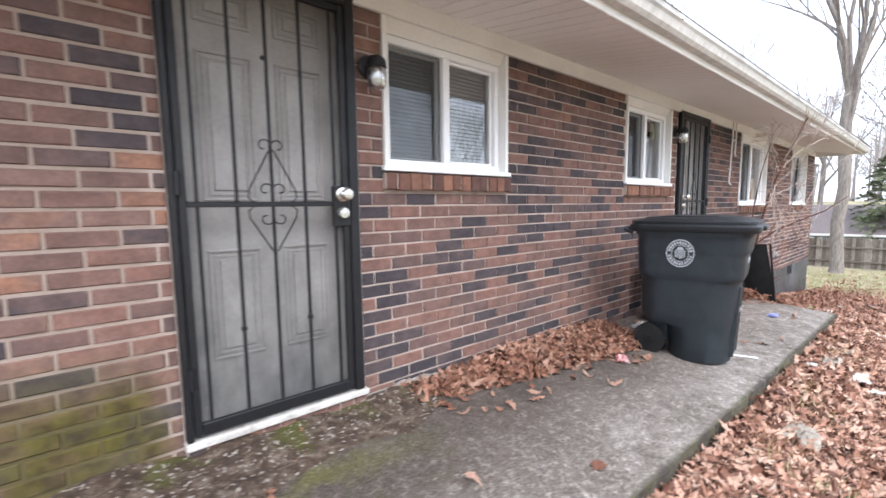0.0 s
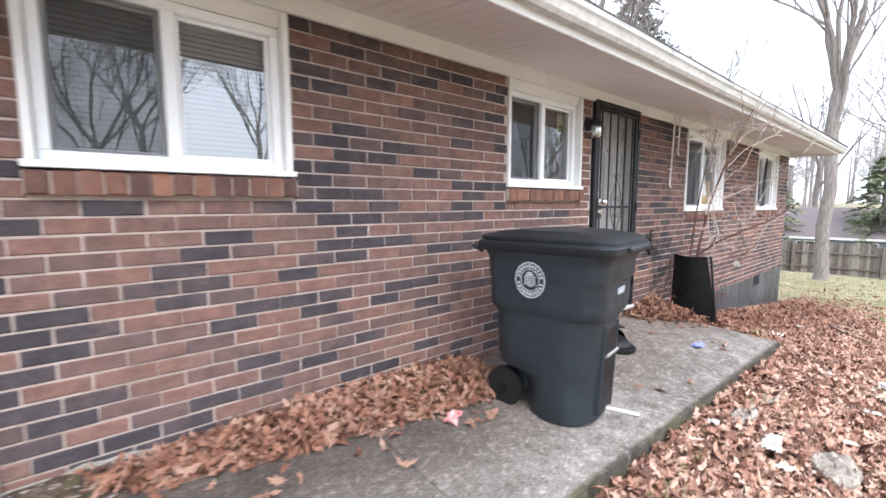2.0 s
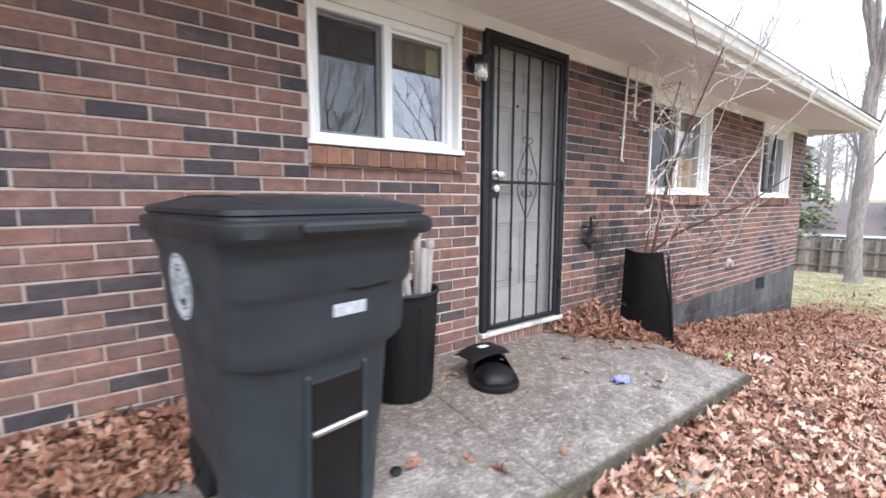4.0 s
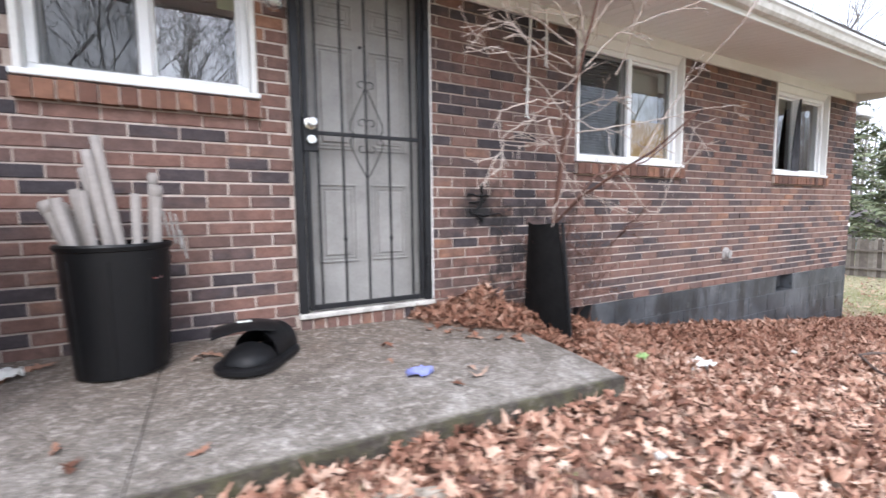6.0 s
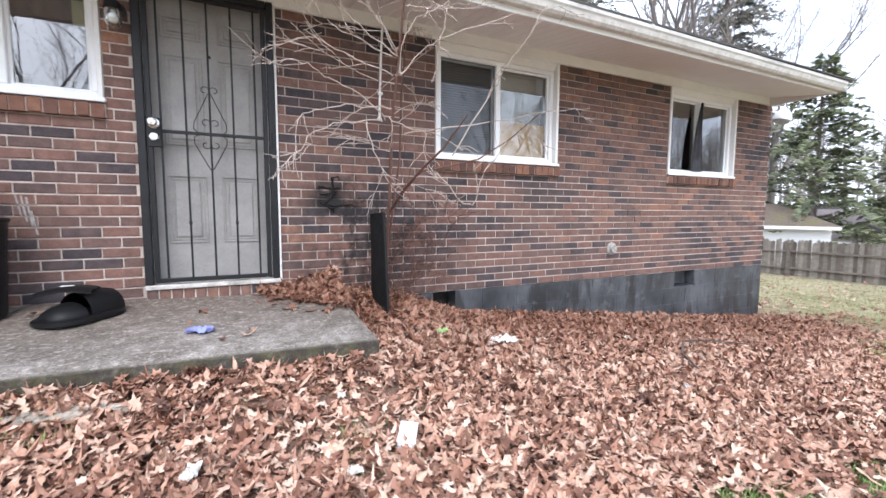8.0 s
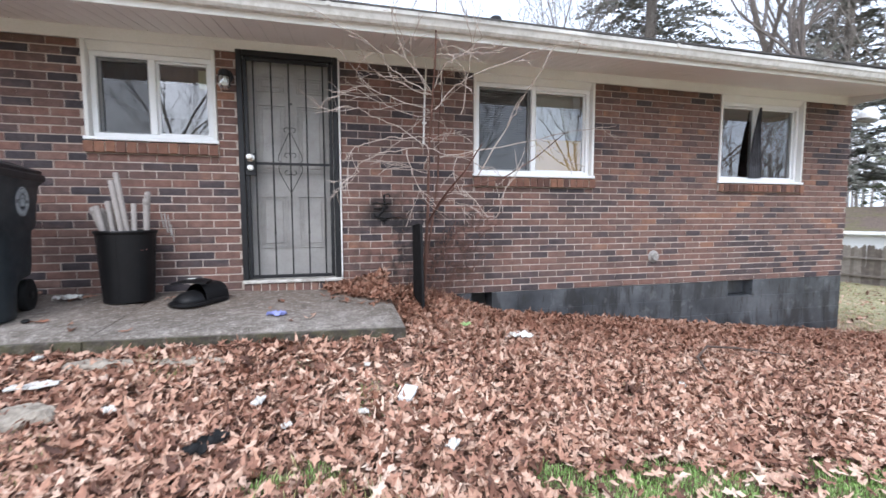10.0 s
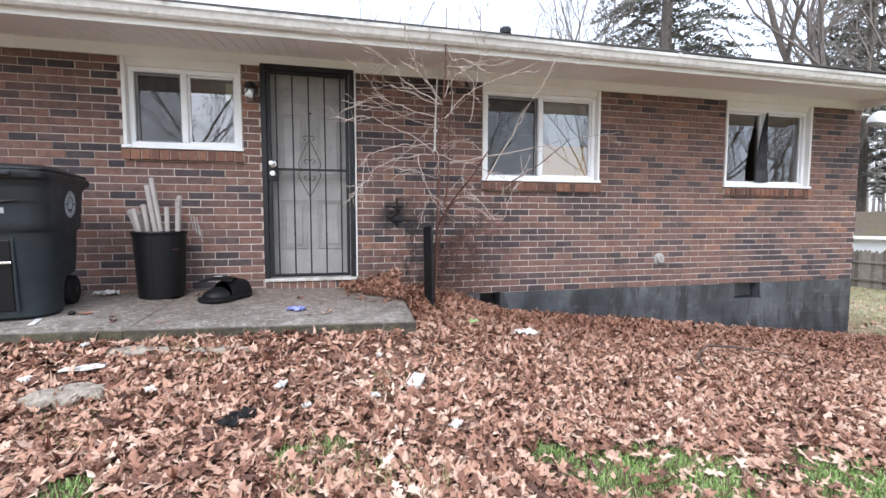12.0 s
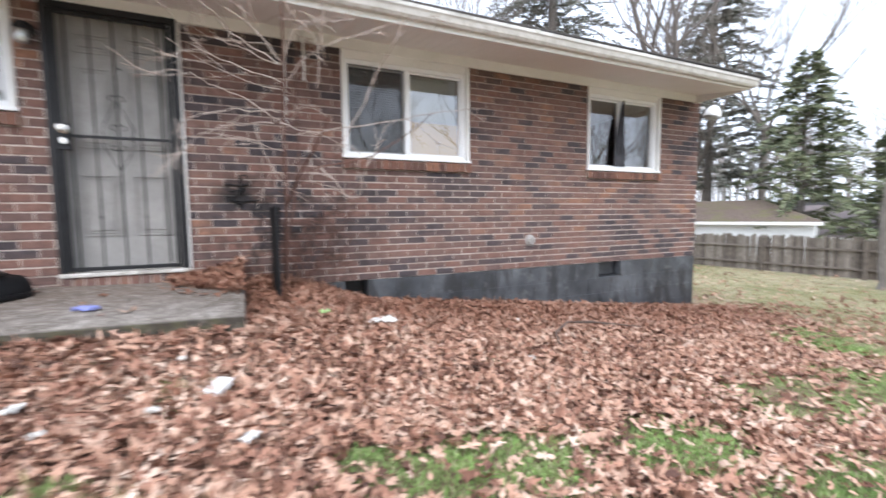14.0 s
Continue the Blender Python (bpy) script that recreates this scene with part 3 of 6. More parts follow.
tagged(part("wall_back", Shape().box(X0, X1, 9.202, 9.4, -0.9, 2.62, 0), M_BRICK), "plain brick rear wall closing the house", "wall", kind="structure")
tagged(part("floor_inside", Shape().box(X0 + 0.25, X1 - 0.25, 2.302, 9.2, 0.40, 0.5, 0), M_ROOM), "dull floor inside the house", "floor", kind="structure")
tagged(part("ceiling_inside", Shape().box(X0 + 0.25, X1 - 0.25, 2.302, 9.2, 2.56, 2.6, 0), M_ROOM), "plain ceiling inside the house", "ceiling", kind="structure")
tagged(part("wall_inside", Shape().box(X0 + 0.25, X1 - 0.25, 5.2, 5.3, 0.5, 2.56, 0).box(3.2, 3.3, 2.302, 5.2, 0.5, 2.56, 0).box(6.6, 6.7, 2.302, 5.2, 0.5, 2.56, 0).box(9.5, 9.6, 2.302, 5.2, 0.5, 2.56, 0), M_ROOM),
       "plain painted partition walls inside the house", "wall", kind="structure")

foundation = thing("foundation", "dark grey painted concrete block foundation with vents", "foundation", kind="structure")


def block_rows():
    """Painted blocks in stretcher bond, leaving the two vent holes free."""
    holes = [(7.30, 7.53, 0.08), (10.655, 11.045, 0.10)]
    top, row = Z_FOUND - 0.003, 0
    meshes = {}
    z1 = top
    while z1 > -1.2:
        z0 = z1 - 0.203
        x = 6.2 - (0.203 if row % 2 else 0)
        while x < X1 - 0.02:
            a, b = max(x, 6.2), min(x + 0.406, X1)
            spans = [(a, b)]
            for ha, hb, hz in holes:
                if row == 0:
                    spans = [s for p, q in spans for s in ((p, min(q, ha)), (max(p, hb), q)) if s[1] - s[0] > 0.02]
            for p, q in spans:
                w = round(q - p - 0.004, 3)
                if w not in meshes:
                    meshes[w] = mesh_of("block", Shape().box(0, w, 0, 0.17, 0, 0.1995, 0.0035), M_FOUND)
                ob = new("block", meshes[w])
                ob.parent = foundation
                ob.location = (p + 0.002, WALL_Y + 0.004 + 0.002 * noise.noise((p * 9, row, 0)), z0 + 0.002)
            x += 0.406
        row += 1
        z1 = z0
    part("joint", Shape().box(5.6, 7.30, WALL_Y + 0.03, 2.29, -0.5, Z_FOUND - 0.002, 0).box(7.53, 10.655, WALL_Y + 0.0065, 2.29, -1.2, Z_FOUND - 0.002, 0)
         .box(11.045, X1 - 0.003, WALL_Y + 0.0065, 2.29, -1.2, Z_FOUND - 0.002, 0).box(7.30, 7.53, WALL_Y + 0.0065, 2.29, -1.2, 0.075, 0)
         .box(10.655, 11.045, WALL_Y + 0.0065, 2.29, -1.2, 0.075, 0).box(X0, 5.6, WALL_Y + 0.03, 2.29, -0.5, Z_FOUND - 0.002, 0), M_FOUND, foundation)
    part("vent_back", Shape().box(7.31, 7.52, 2.26, 2.28, 0.08, 0.27, 0), M_DARK, foundation, "dark crawl space opening")
    part("vent_back", Shape().box(10.67, 11.03, 2.19, 2.21, 0.09, 0.27, 0), M_FOUND, foundation, "recessed painted vent cover")


block_rows()

# ---- roof and eave ----
EAVE_X = 12.42
roof = thing("roof", "low pitched shingle roof with white eave", "roof", kind="structure")


def roof_body():
    sh = Shape()
    prof = [(1.21, 2.615), (1.21, 2.635), (5.75, 4.05), (10.3, 2.64), (10.3, 2.60), (5.75, 4.0)]
    sh.rings([[(X0 - 0.3, y, z) for y, z in prof], [(X1 + 0.03, y, z) for y, z in prof]])
    return sh


rb = roof_body()
for k in range(30):
    u0, u1 = k / 30, (k + 1.15) / 30
    for ya, za in ((1.20, 2.64), (10.31, 2.645)):
        pa = (ya + (5.75 - ya) * u0, za + (4.055 - za) * u0)
        pb = (ya + (5.75 - ya) * min(1, u1), za + (4.055 - za) * min(1, u1))
        rb.rings([[(xx, pa[0], pa[1] - 0.004), (xx, pa[0], pa[1] + 0.012), (xx, pb[0], pb[1] + 0.002), (xx, pb[0], pb[1] - 0.006)] for xx in (X0 - 0.3, X1 + 0.03)])
part("shingles", rb, M_SHINGLE, roof, "dark asphalt shingle courses")
part("fascia", Shape().box(X0 - 0.3, EAVE_X, 1.285, 1.305, 2.488, 2.612, 0.004), M_TRIM, roof, "white fascia board")


def gutter_body():
    sh = Shape()
    prof = [(1.283, 2.625), (1.283, 2.532), (1.235, 2.53), (1.215, 2.55), (1.2, 2.585), (1.188, 2.60), (1.188, 2.628), (1.200, 2.632), (1.206, 2.622),
            (1.197, 2.612), (1.207, 2.588), (1.221, 2.556), (1.238, 2.538), (1.276, 2.54), (1.276, 2.625)]
    xs = [X0 - 0.3 + 0.4 * i for i in range(int((EAVE_X - X0 + 0.3) / 0.4) + 1)] + [EAVE_X]
    loops = []
    for x in xs:
        dz = 0.006 * noise.noise((x * 0.8, 0, 0)) - 0.0045 * max(0.0, x - 7.5)
        loops.append([(x, y + 0.004 * noise.noise((x, 5, 0)), z + dz) for y, z in prof])
    sh.rings(loops)
    return sh


gutter = part("gutter", gutter_body(), M_GUTTER, roof, "dirty white metal gutter")
for k in range(4):
    x = -0.2 + 3.05 * k
    part("gutter_seam", Shape().box(x, x + 0.03, 1.182, 1.19, 2.60, 2.629, 0.002), M_GUTTER, gutter)
part("end_cap", Shape().box(EAVE_X, EAVE_X + 0.004, 1.2, 1.3, 2.505, 2.60, 0.001), M_GUTTER, gutter)
part("rake_board", Shape().box(EAVE_X - 0.0, EAVE_X + 0.022, 1.31, 2.06, 2.50, 2.62, 0.004), M_TRIM, roof, "white board closing the eave's end")

soffit_sh = Shape()
ym, zm = 2.036, 2.615
x = X0
while x < EAVE_X:
    w = 0.104
    xb = min(x + w - 0.006, EAVE_X)
    soffit_sh.add([(x, 1.3, 2.498), (xb, 1.3, 2.498), (xb, ym, zm), (x, ym, zm), (x, 1.3, 2.51), (xb, 1.3, 2.51), (xb, ym, zm + 0.012), (x, ym, zm + 0.012)],
                  [(0, 3, 2, 1), (4, 5, 6, 7), (0, 1, 5, 4), (1, 2, 6, 5), (2, 3, 7, 6), (3, 0, 4, 7)])
    # vent slot at the wall end of each joint
    soffit_sh.box(xb - 0.012, xb, ym - 0.052, ym - 0.034, zm - 0.014, zm - 0.006, 0.001)
    x += w
soffit_sh.add([(X0, 1.3, 2.507), (EAVE_X, 1.3, 2.507), (EAVE_X, ym, zm + 0.009), (X0, ym, zm + 0.009)], [(0, 3, 2, 1)])
tagged(part("soffit_ceiling", soffit_sh, M_SOFFIT), "white ribbed vinyl soffit under the eave", "ceiling", kind="structure")
tagged(part("frieze_trim", Shape().box(X0, X1 + 0.004, 2.032, 2.058, Z_FRIEZE - 0.005, 2.64, 0.004), M_TRIM), "aged white frieze board under the soffit", "trim", kind="structure")

vent_pipe = thing("roof_vent_pipe", "dark metal vent pipe on the roof", "vent pipe", (7.95, 3.1, 3.2))
part("pipe", Shape().lathe([(0.05, -0.03), (0.05, 0.30)], 14), M_IRON, vent_pipe, smooth=True)
part("cap", Shape().lathe([(0.05, 0.302), (0.075, 0.305), (0.075, 0.37), (0.06, 0.385)], 14), M_IRON, vent_pipe, smooth=True)


# ---- windows ----
def window(k, xa, xb, zb):
    w = thing(f"window_{k}", "white vinyl sliding window set into the brick wall", "window", kind="structure")
    zt = 2.455
    yf = 2.105
    tr = Shape()
    tr.box(xa + 0.001, xa + 0.03, 2.048, 2.22, zb, Z_FRIEZE, 0.003)
    part("jamb", tr, M_TRIM, w, "white painted jamb")
    part("jamb", Shape().box(xb - 0.03, xb - 0.001, 2.048, 2.22, zb, Z_FRIEZE, 0.003), M_TRIM, w, "white painted jamb")
    head = Shape()
    head.rings([[(x, 2.062, 2.519), (x, 2.10, zt - 0.002), (x, 2.22, zt - 0.002), (x, 2.22, 2.519)] for x in (xa + 0.031, xb - 0.031)])
    part("header", head, M_TRIM, w, "white sloping header panel")
    part("window_sill", Shape().box(xa - 0.012, xb + 0.012, 2.032, 2.22, zb - 0.002, zb + 0.026, 0.004), M_WHITE, w)
    a, b, z0, z1 = xa + 0.032, xb - 0.032, zb + 0.027, zt - 0.004
    fr = 0.042
    frame_sh = Shape().box(a, b, yf, 2.19, z0, z0 + fr, 0.004).box(a, b, yf, 2.19, z1 - fr, z1, 0.004)
    frame_sh.box(a, a + fr, yf, 2.19, z0 + fr, z1 - fr, 0.004).box(b - fr, b, yf, 2.19, z0 + fr, z1 - fr, 0.004)
    part("window_frame", frame_sh, M_WHITE, w)
    mid = (a + b) / 2 - 0.01
    part("mullion", Shape().box(mid - 0.027, mid + 0.027, yf - 0.004, 2.185, z0 + fr, z1 - fr, 0.005), M_WHITE, w)
    for pa, pb, yy in ((a + fr, mid - 0.027, 2.15), (mid + 0.027, b - fr, 2.135)):
        s = 0.018
        sash = part("sash", Shape().box(pa, pb, yy, yy + 0.025, z0 + fr, z0 + fr + s, 0.003).box(pa, pb, yy, yy + 0.025, z1 - fr - s, z1 - fr, 0.003)
                    .box(pa, pa + s, yy, yy + 0.025, z0 + fr + s, z1 - fr - s, 0.003).box(pb - s, pb, yy, yy + 0.025, z0 + fr + s, z1 - fr - s, 0.003), M_WHITE, w)
        pane = part("pane", Shape().add([(pa + s, yy + 0.012, z0 + fr + s), (pb - s, yy + 0.012, z0 + fr + s), (pb - s, yy + 0.012, z1 - fr - s), (pa + s, yy + 0.012, z1 - fr - s)], [(0, 1, 2, 3)]), M_GLASS, sash, "single sheet of clear glass")
        pane.visible_shadow = False
    if k < 4:
        pa, pb, zc, zd, ys = a + fr, mid - 0.03, z0 + fr, z1 - fr, 2.125
        rim = part("screen_frame", Shape().box(pa, pb, ys, ys + 0.008, zc, zc + 0.012, 0.001).box(pa, pb, ys, ys + 0.008, zd - 0.012, zd, 0.001)
                   .box(pa, pa + 0.012, ys, ys + 0.008, zc + 0.012, zd - 0.012, 0.001).box(pb - 0.012, pb, ys, ys + 0.008, zc + 0.012, zd - 0.012, 0.001), M_SCREEN, w, "grey insect screen frame")
        part("screen_mesh", Shape().add([(pa + 0.012, ys + 0.004, zc + 0.012), (pb - 0.012, ys + 0.004, zc + 0.012), (pb - 0.012, ys + 0.004, zd - 0.012), (pa + 0.012, ys + 0.004, zd - 0.012)], [(0, 1, 2, 3)]), M_MESH, rim, "fine dark insect mesh")
    return w, (a + fr, mid - 0.027, mid + 0.027, b - fr, z0 + fr, z1 - fr)


WIN = [window(k + 1, *w) for k, w in enumerate(WINDOWS)]


# ---- security doors ----
def scroll(sh, cx, cz, side, y, r=0.03, up=1):
    pts = []
    for k in range(15):
        a = k / 14 * 1.55 * math.pi
        rr = r * (1 - 0.55 * k / 14)
        pts.append((cx + side * (r - rr * math.cos(a)), y, cz + up * rr * math.sin(a)))
    sh.tube(pts, 0.0032, 6)


def iron_door(k, xa, xb, zb, lock_left):
    d = thing(f"door_{k}", "grey panelled house door behind a black iron security door", "door", kind="structure")
    zt = 2.535
    yb = 2.02
    part("threshold", Shape().box(xa - 0.005, xb + 0.005, 2.012, 2.2, zb - 0.035, zb - 0.002, 0.006), M_THRESH, d, "grimy white painted threshold")
    part("jamb", Shape().box(xa, xa + 0.028, 2.066, 2.26, zb, 2.60, 0.003), M_TRIM, d, "white door jamb")
    part("jamb", Shape().box(xb - 0.028, xb, 2.066, 2.26, zb, 2.60, 0.003), M_TRIM, d, "white door jamb")
    part("jamb", Shape().box(xa + 0.029, xb - 0.029, 2.066, 2.26, 2.50, 2.60, 0.003), M_TRIM, d, "white door head")
    slim = 0.0 if lock_left else 0.024
    mid_x = (xa + xb - 0.014) / 2 - slim * 0.6
    part("iron_frame", Shape().box(xa, xa + 0.05 - slim, yb, 2.062, zb, zt, 0.005).box(xb - 0.064, xb - 0.016, yb, 2.062, zb, zt, 0.005)
                .box(xa + 0.051 - slim, xb - 0.065, yb, 2.062, zt - 0.05, zt, 0.005), M_IRON, d, "black iron door frame")
    part("brick_mould", Shape().box(xb - (0.014 if lock_left else 0.010), xb + 0.002, 2.034 if lock_left else 2.05, 2.064, zb, 2.51, 0.003), M_TRIM if lock_left else M_CARD, d, "strip beside the iron frame")
    a, b = xa + 0.058 - slim * 1.2, xb - 0.072
    z0, z1 = zb + 0.012, zt - 0.058
    leaf = part("gate_frame", Shape().box(a, a + 0.03, yb + 0.004, 2.05, z0, z1, 0.004).box(b - 0.03, b, yb + 0.004, 2.05, z0, z1, 0.004)
                .box(a + 0.031, b - 0.031, yb + 0.004, 2.05, z1 - 0.03, z1, 0.004).box(a + 0.031, b - 0.031, yb + 0.004, 2.05, z0, z0 + 0.03 + slim, 0.004), M_IRON, d, "black iron gate frame")
    part("door_mesh", Shape().add([(a + 0.03, 2.044, z0 + 0.03), (b - 0.03, 2.044, z0 + 0.03), (b - 0.03, 2.044, z1 - 0.03), (a + 0.03, 2.044, z1 - 0.03)], [(0, 1, 2, 3)]), M_DOORMESH if lock_left else M_DIRTYMESH, leaf, "fine dark mesh screen")
    zm = zb + (1.055 if lock_left else 0.964)
    part("mid_rail", Shape().box(a + 0.03, b - 0.03, yb + 0.008, yb + 0.026, zm - 0.011, zm + 0.011, 0.003), M_IRON, leaf)
    n = 5
    for i in range(n):
        x = mid_x + 0.148 * (i - 2)
        part("bar", Shape().box(x - 0.0065, x + 0.0065, yb + 0.012, yb + 0.025, z0 + 0.03 + slim, zm - 0.011, 0.002).box(x - 0.0065, x + 0.0065, yb + 0.012, yb + 0.025, zm + 0.011, z1 - 0.03, 0.002), M_IRON, leaf)
        if i in (1, 3):
            for zz in (zb + 0.42,):
                part("collar", Shape().box(x - 0.011, x + 0.011, yb + 0.008, yb + 0.029, zz, zz + 0.02, 0.003), M_IRON, leaf)
    cx = mid_x
    k_ = 1.0 if lock_left else 0.84
    orn = Shape()
    for s in (-1, 1):
        orn.tube([(cx + s * 0.008, yb + 0.01, zm + 0.28 * k_), (cx + s * 0.055, yb + 0.01, zm + 0.175 * k_), (cx + s * 0.1, yb + 0.01, zm + 0.075 * k_), (cx + s * 0.103, yb + 0.01, zm + 0.03 * k_), (cx + s * 0.07, yb + 0.01, zm)], 0.0035, 6)
        orn.tube([(cx + s * 0.07, yb + 0.01, zm), (cx + s * 0.103, yb + 0.01, zm - 0.03 * k_), (cx + s * 0.1, yb + 0.01, zm - 0.07 * k_), (cx + s * 0.055, yb + 0.01, zm - 0.16 * k_), (cx + s * 0.008, yb + 0.01, zm - 0.25 * k_)], 0.0035, 6)
        for zz, u in ((zm + 0.30 * k_, 1), (zm + 0.075 * k_, 1), (zm - 0.075 * k_, -1)):
            scroll(orn, cx, zz, s, yb + 0.012, 0.03, u)
    part("scroll_ornament", orn, M_IRON, leaf, "thin wrought iron diamond with scrolls", smooth=True)
    lx0 = a - 0.004 if lock_left else b - 0.082
    lock = part("lock_box", Shape().box(lx0, lx0 + 0.086, yb - 0.004, 2.052, zm - 0.11, zm + 0.085, 0.004), M_IRON, leaf, "black iron lock box")
    lx = lx0 + 0.043
    turn = Matrix.Translation((lx, yb - 0.004, zm + 0.045)) @ pose(0, 0, 0, 90)
    part("knob", Shape().lathe([(0.034, 0.0), (0.034, 0.006), (0.014, 0.012), (0.014, 0.035), (0.029, 0.045), (0.031, 0.06), (0.022, 0.07), (0.0, 0.072)], 18, turn), M_CHROME, lock, "chrome door knob", True)
    turn = Matrix.Translation((lx, yb - 0.004, zm - 0.045)) @ pose(0, 0, 0, 90)
    part("deadbolt", Shape().lathe([(0.031, 0.0), (0.03, 0.012), (0.024, 0.022), (0.0, 0.023)], 18, turn), M_CHROME, lock, "chrome deadbolt", True)
    for zz in (zb + 0.22, zb + 1.0, zb + 1.75):
        part("hinge", Shape().lathe([(0.012, 0), (0.012, 0.09)], 10, Matrix.Translation((xb - 0.052 if lock_left else xa + 0.03, yb - 0.004, zz))), M_IRON, leaf, smooth=True)
    # panelled door behind
    da, db, yd = xa + 0.032, xb - 0.032, 2.15
    door = part("door_leaf", Shape().box(da, db, yd, yd + 0.04, zb + 0.004, 2.497, 0.003), M_DOOR, d, "grey painted door with six raised panels")
    wmid, cols = 0.1, ((da + 0.11, (da + db) / 2 - 0.05), ((da + db) / 2 + 0.05, db - 0.11))
    for ca, cb in cols:
        for pz0, pz1 in ((zb + 0.28, zb + 0.77), (zb + 0.98, zb + 1.605), (zb + 1.715, zb + 1.86)):
            ring = Shape()
            for s, e in ((0.0, 0.011), (0.022, 0.006)):
                ring.box(ca + s, cb - s, yd - e, yd + 0.001, pz0 + s, pz0 + s + 0.013, 0.003).box(ca + s, cb - s, yd - e, yd + 0.001, pz1 - s - 0.013, pz1 - s, 0.003)
                ring.box(ca + s, ca + s + 0.013, yd - e, yd + 0.001, pz0 + s + 0.013, pz1 - s - 0.013, 0.003).box(cb - s - 0.013, cb - s, yd - e, yd + 0.001, pz0 + s + 0.013, pz1 - s - 0.013, 0.003)
            ring.box(ca + 0.045, cb - 0.045, yd - 0.012, yd + 0.001, pz0 + 0.045, pz1 - 0.045, 0.009)
            part("door_panel", ring, M_DOOR, door)
    part("peephole", Shape().lathe([(0.01, 0), (0.01, 0.006), (0.006, 0.008)], 12, Matrix.Translation(((da + db) / 2, yd, zb + 1.62)) @ pose(0, 0, 0, 90)), M_IRON, door, smooth=True)
    return d


iron_door(1, *DOORS[0], False)
iron_door(2, *DOORS[1], True)


# ---- things along the wall ----
def wheeled_bin():
    b = thing("wheeled_bin", "large charcoal plastic wheeled rubbish bin with closed lid", "bin", (3.59, 1.33, slab_z(3.6, 1.3)), 10)
    b.scale = (0.98, 0.9, 1.0)
    # lower body round at the corners; squarer shoulders overhang it
    prof = [(0.0, 0.475, -0.29, 0.12, 0.19), (0.015, 0.5, -0.308, 0.13, 0.2), (0.2, 0.515, -0.318, 0.14, 0.205), (0.25, 0.522, -0.32, 0.18, 0.205), (0.275, 0.528, -0.323, 0.345, 0.2), (0.34, 0.537, -0.33, 0.356, 0.195),
            (0.56, 0.558, -0.35, 0.36, 0.195), (0.588, 0.561, -0.355, 0.36, 0.19), (0.6, 0.565, -0.368, 0.361, 0.155), (0.62, 0.57, -0.376, 0.362, 0.12), (0.66, 0.574, -0.382, 0.364, 0.112), (0.775, 0.584, -0.386, 0.365, 0.115),
            (0.79, 0.586, -0.392, 0.366, 0.1), (0.81, 0.59, -0.404, 0.366, 0.095), (0.88, 0.6, -0.406, 0.366, 0.1), (0.905, 0.615, -0.412, 0.366, 0.1), (0.925, 0.635, -0.43, 0.38, 0.1), (0.95, 0.64, -0.435, 0.385, 0.1)]
    loops = [[(x, y, z) for x, y in rounded(w, y1 - y0, r, 8, 0, (y0 + y1) / 2)] for z, w, y0, y1, r in prof]
    body = part("body", Shape().rings(loops), M_BIN, b, "charcoal tapered body", True)
    # black tube on the surface draws the shade of a hollow scoop
    part("scoop_shade", Shape().tube([(-0.02, -0.387, 0.80), (0.06, -0.392, 0.792), (0.16, -0.392, 0.80), (0.2, -0.37, 0.815)], [0.003, 0.011, 0.011, 0.003], 8), M_BLACK, body, "dark tube drawn for the shade in the moulded scoop", True)
    # lifting bar in the front; a black box paints the shade of its recess
    tilt = Matrix.Translation((0, -0.314, 0.02)) @ pose(0, 0, 0, 3.2)
    rec = part("lift_recess_shade", Shape().box(-0.085, 0.085, -0.012, 0.02, 0.04, 0.52, 0.006, tilt), M_BLACK, body, "black box drawn for the shade in the lifting bar's recess")
    for s in (-1, 1):
        part("recess_rim", Shape().box(s * 0.096 - 0.009, s * 0.096 + 0.009, -0.016, 0.02, 0.03, 0.54, 0.008, tilt), M_BIN, body)
    part("lift_bar", Shape().tube([tilt @ Vector((-0.09, -0.022, 0.37)), tilt @ Vector((0.09, -0.022, 0.37))], 0.011, 10), M_CHROME, rec, "bright metal lifting bar", True)
    part("label", Shape().box(-0.05, 0.06, -0.0015, 0.0015, -0.018, 0.018, 0.0005, Matrix.Translation((0.02, -0.3875, 0.735)) @ pose(0, 0, 0, 4.6)), M_STICKER, body, "small white printed label")
    # round badge on both sides
    for s in (-1, 1):
        mt = Matrix.Translation((s * 0.2945, 0.03, 0.79)) @ pose(0, 0, 0, 0, s * 93.4, 0) @ pose(0, 0, 0, 0, 0, 90 * s) @ Matrix.Scale(1.1, 4)
        sh = Shape()
        n = 40
        for r0, r1 in ((0.083, 0.09), (0.052, 0.056)):
            sh.rings([[(r * math.cos(2 * math.pi * j / n), r * math.sin(2 * math.pi * j / n), h) for j in range(n)] for r, h in ((r0, 0.004), (r0, 0.006), (r1, 0.006), (r1, 0.004))], False, False, True, mt)
        for j in range(24):
            if j in (6, 18):
                continue
            a = 2 * math.pi * j / 24
            sh.box(-0.006, 0.006, 0.061, 0.078, 0.004, 0.006, 0.0005, mt @ pose(0, 0, 0, 0, 0, math.degrees(a)))
        for k in range(5):
            sh.box(-0.031 + 0.0135 * k, -0.023 + 0.0135 * k, -0.034 + 0.004 * abs(k - 2), 0.008, 0.004, 0.006, 0.0005, mt)
        sh.box(-0.034, 0.034, 0.011, 0.018, 0.004, 0.006, 0.0005, mt)
        sh.slab([(-0.026, 0.021), (0.026, 0.021), (0.012, 0.041), (-0.012, 0.041)], 0.004, 0.006, mt)
        part("badge", sh, M_STICKER, body, "round white printed seal")
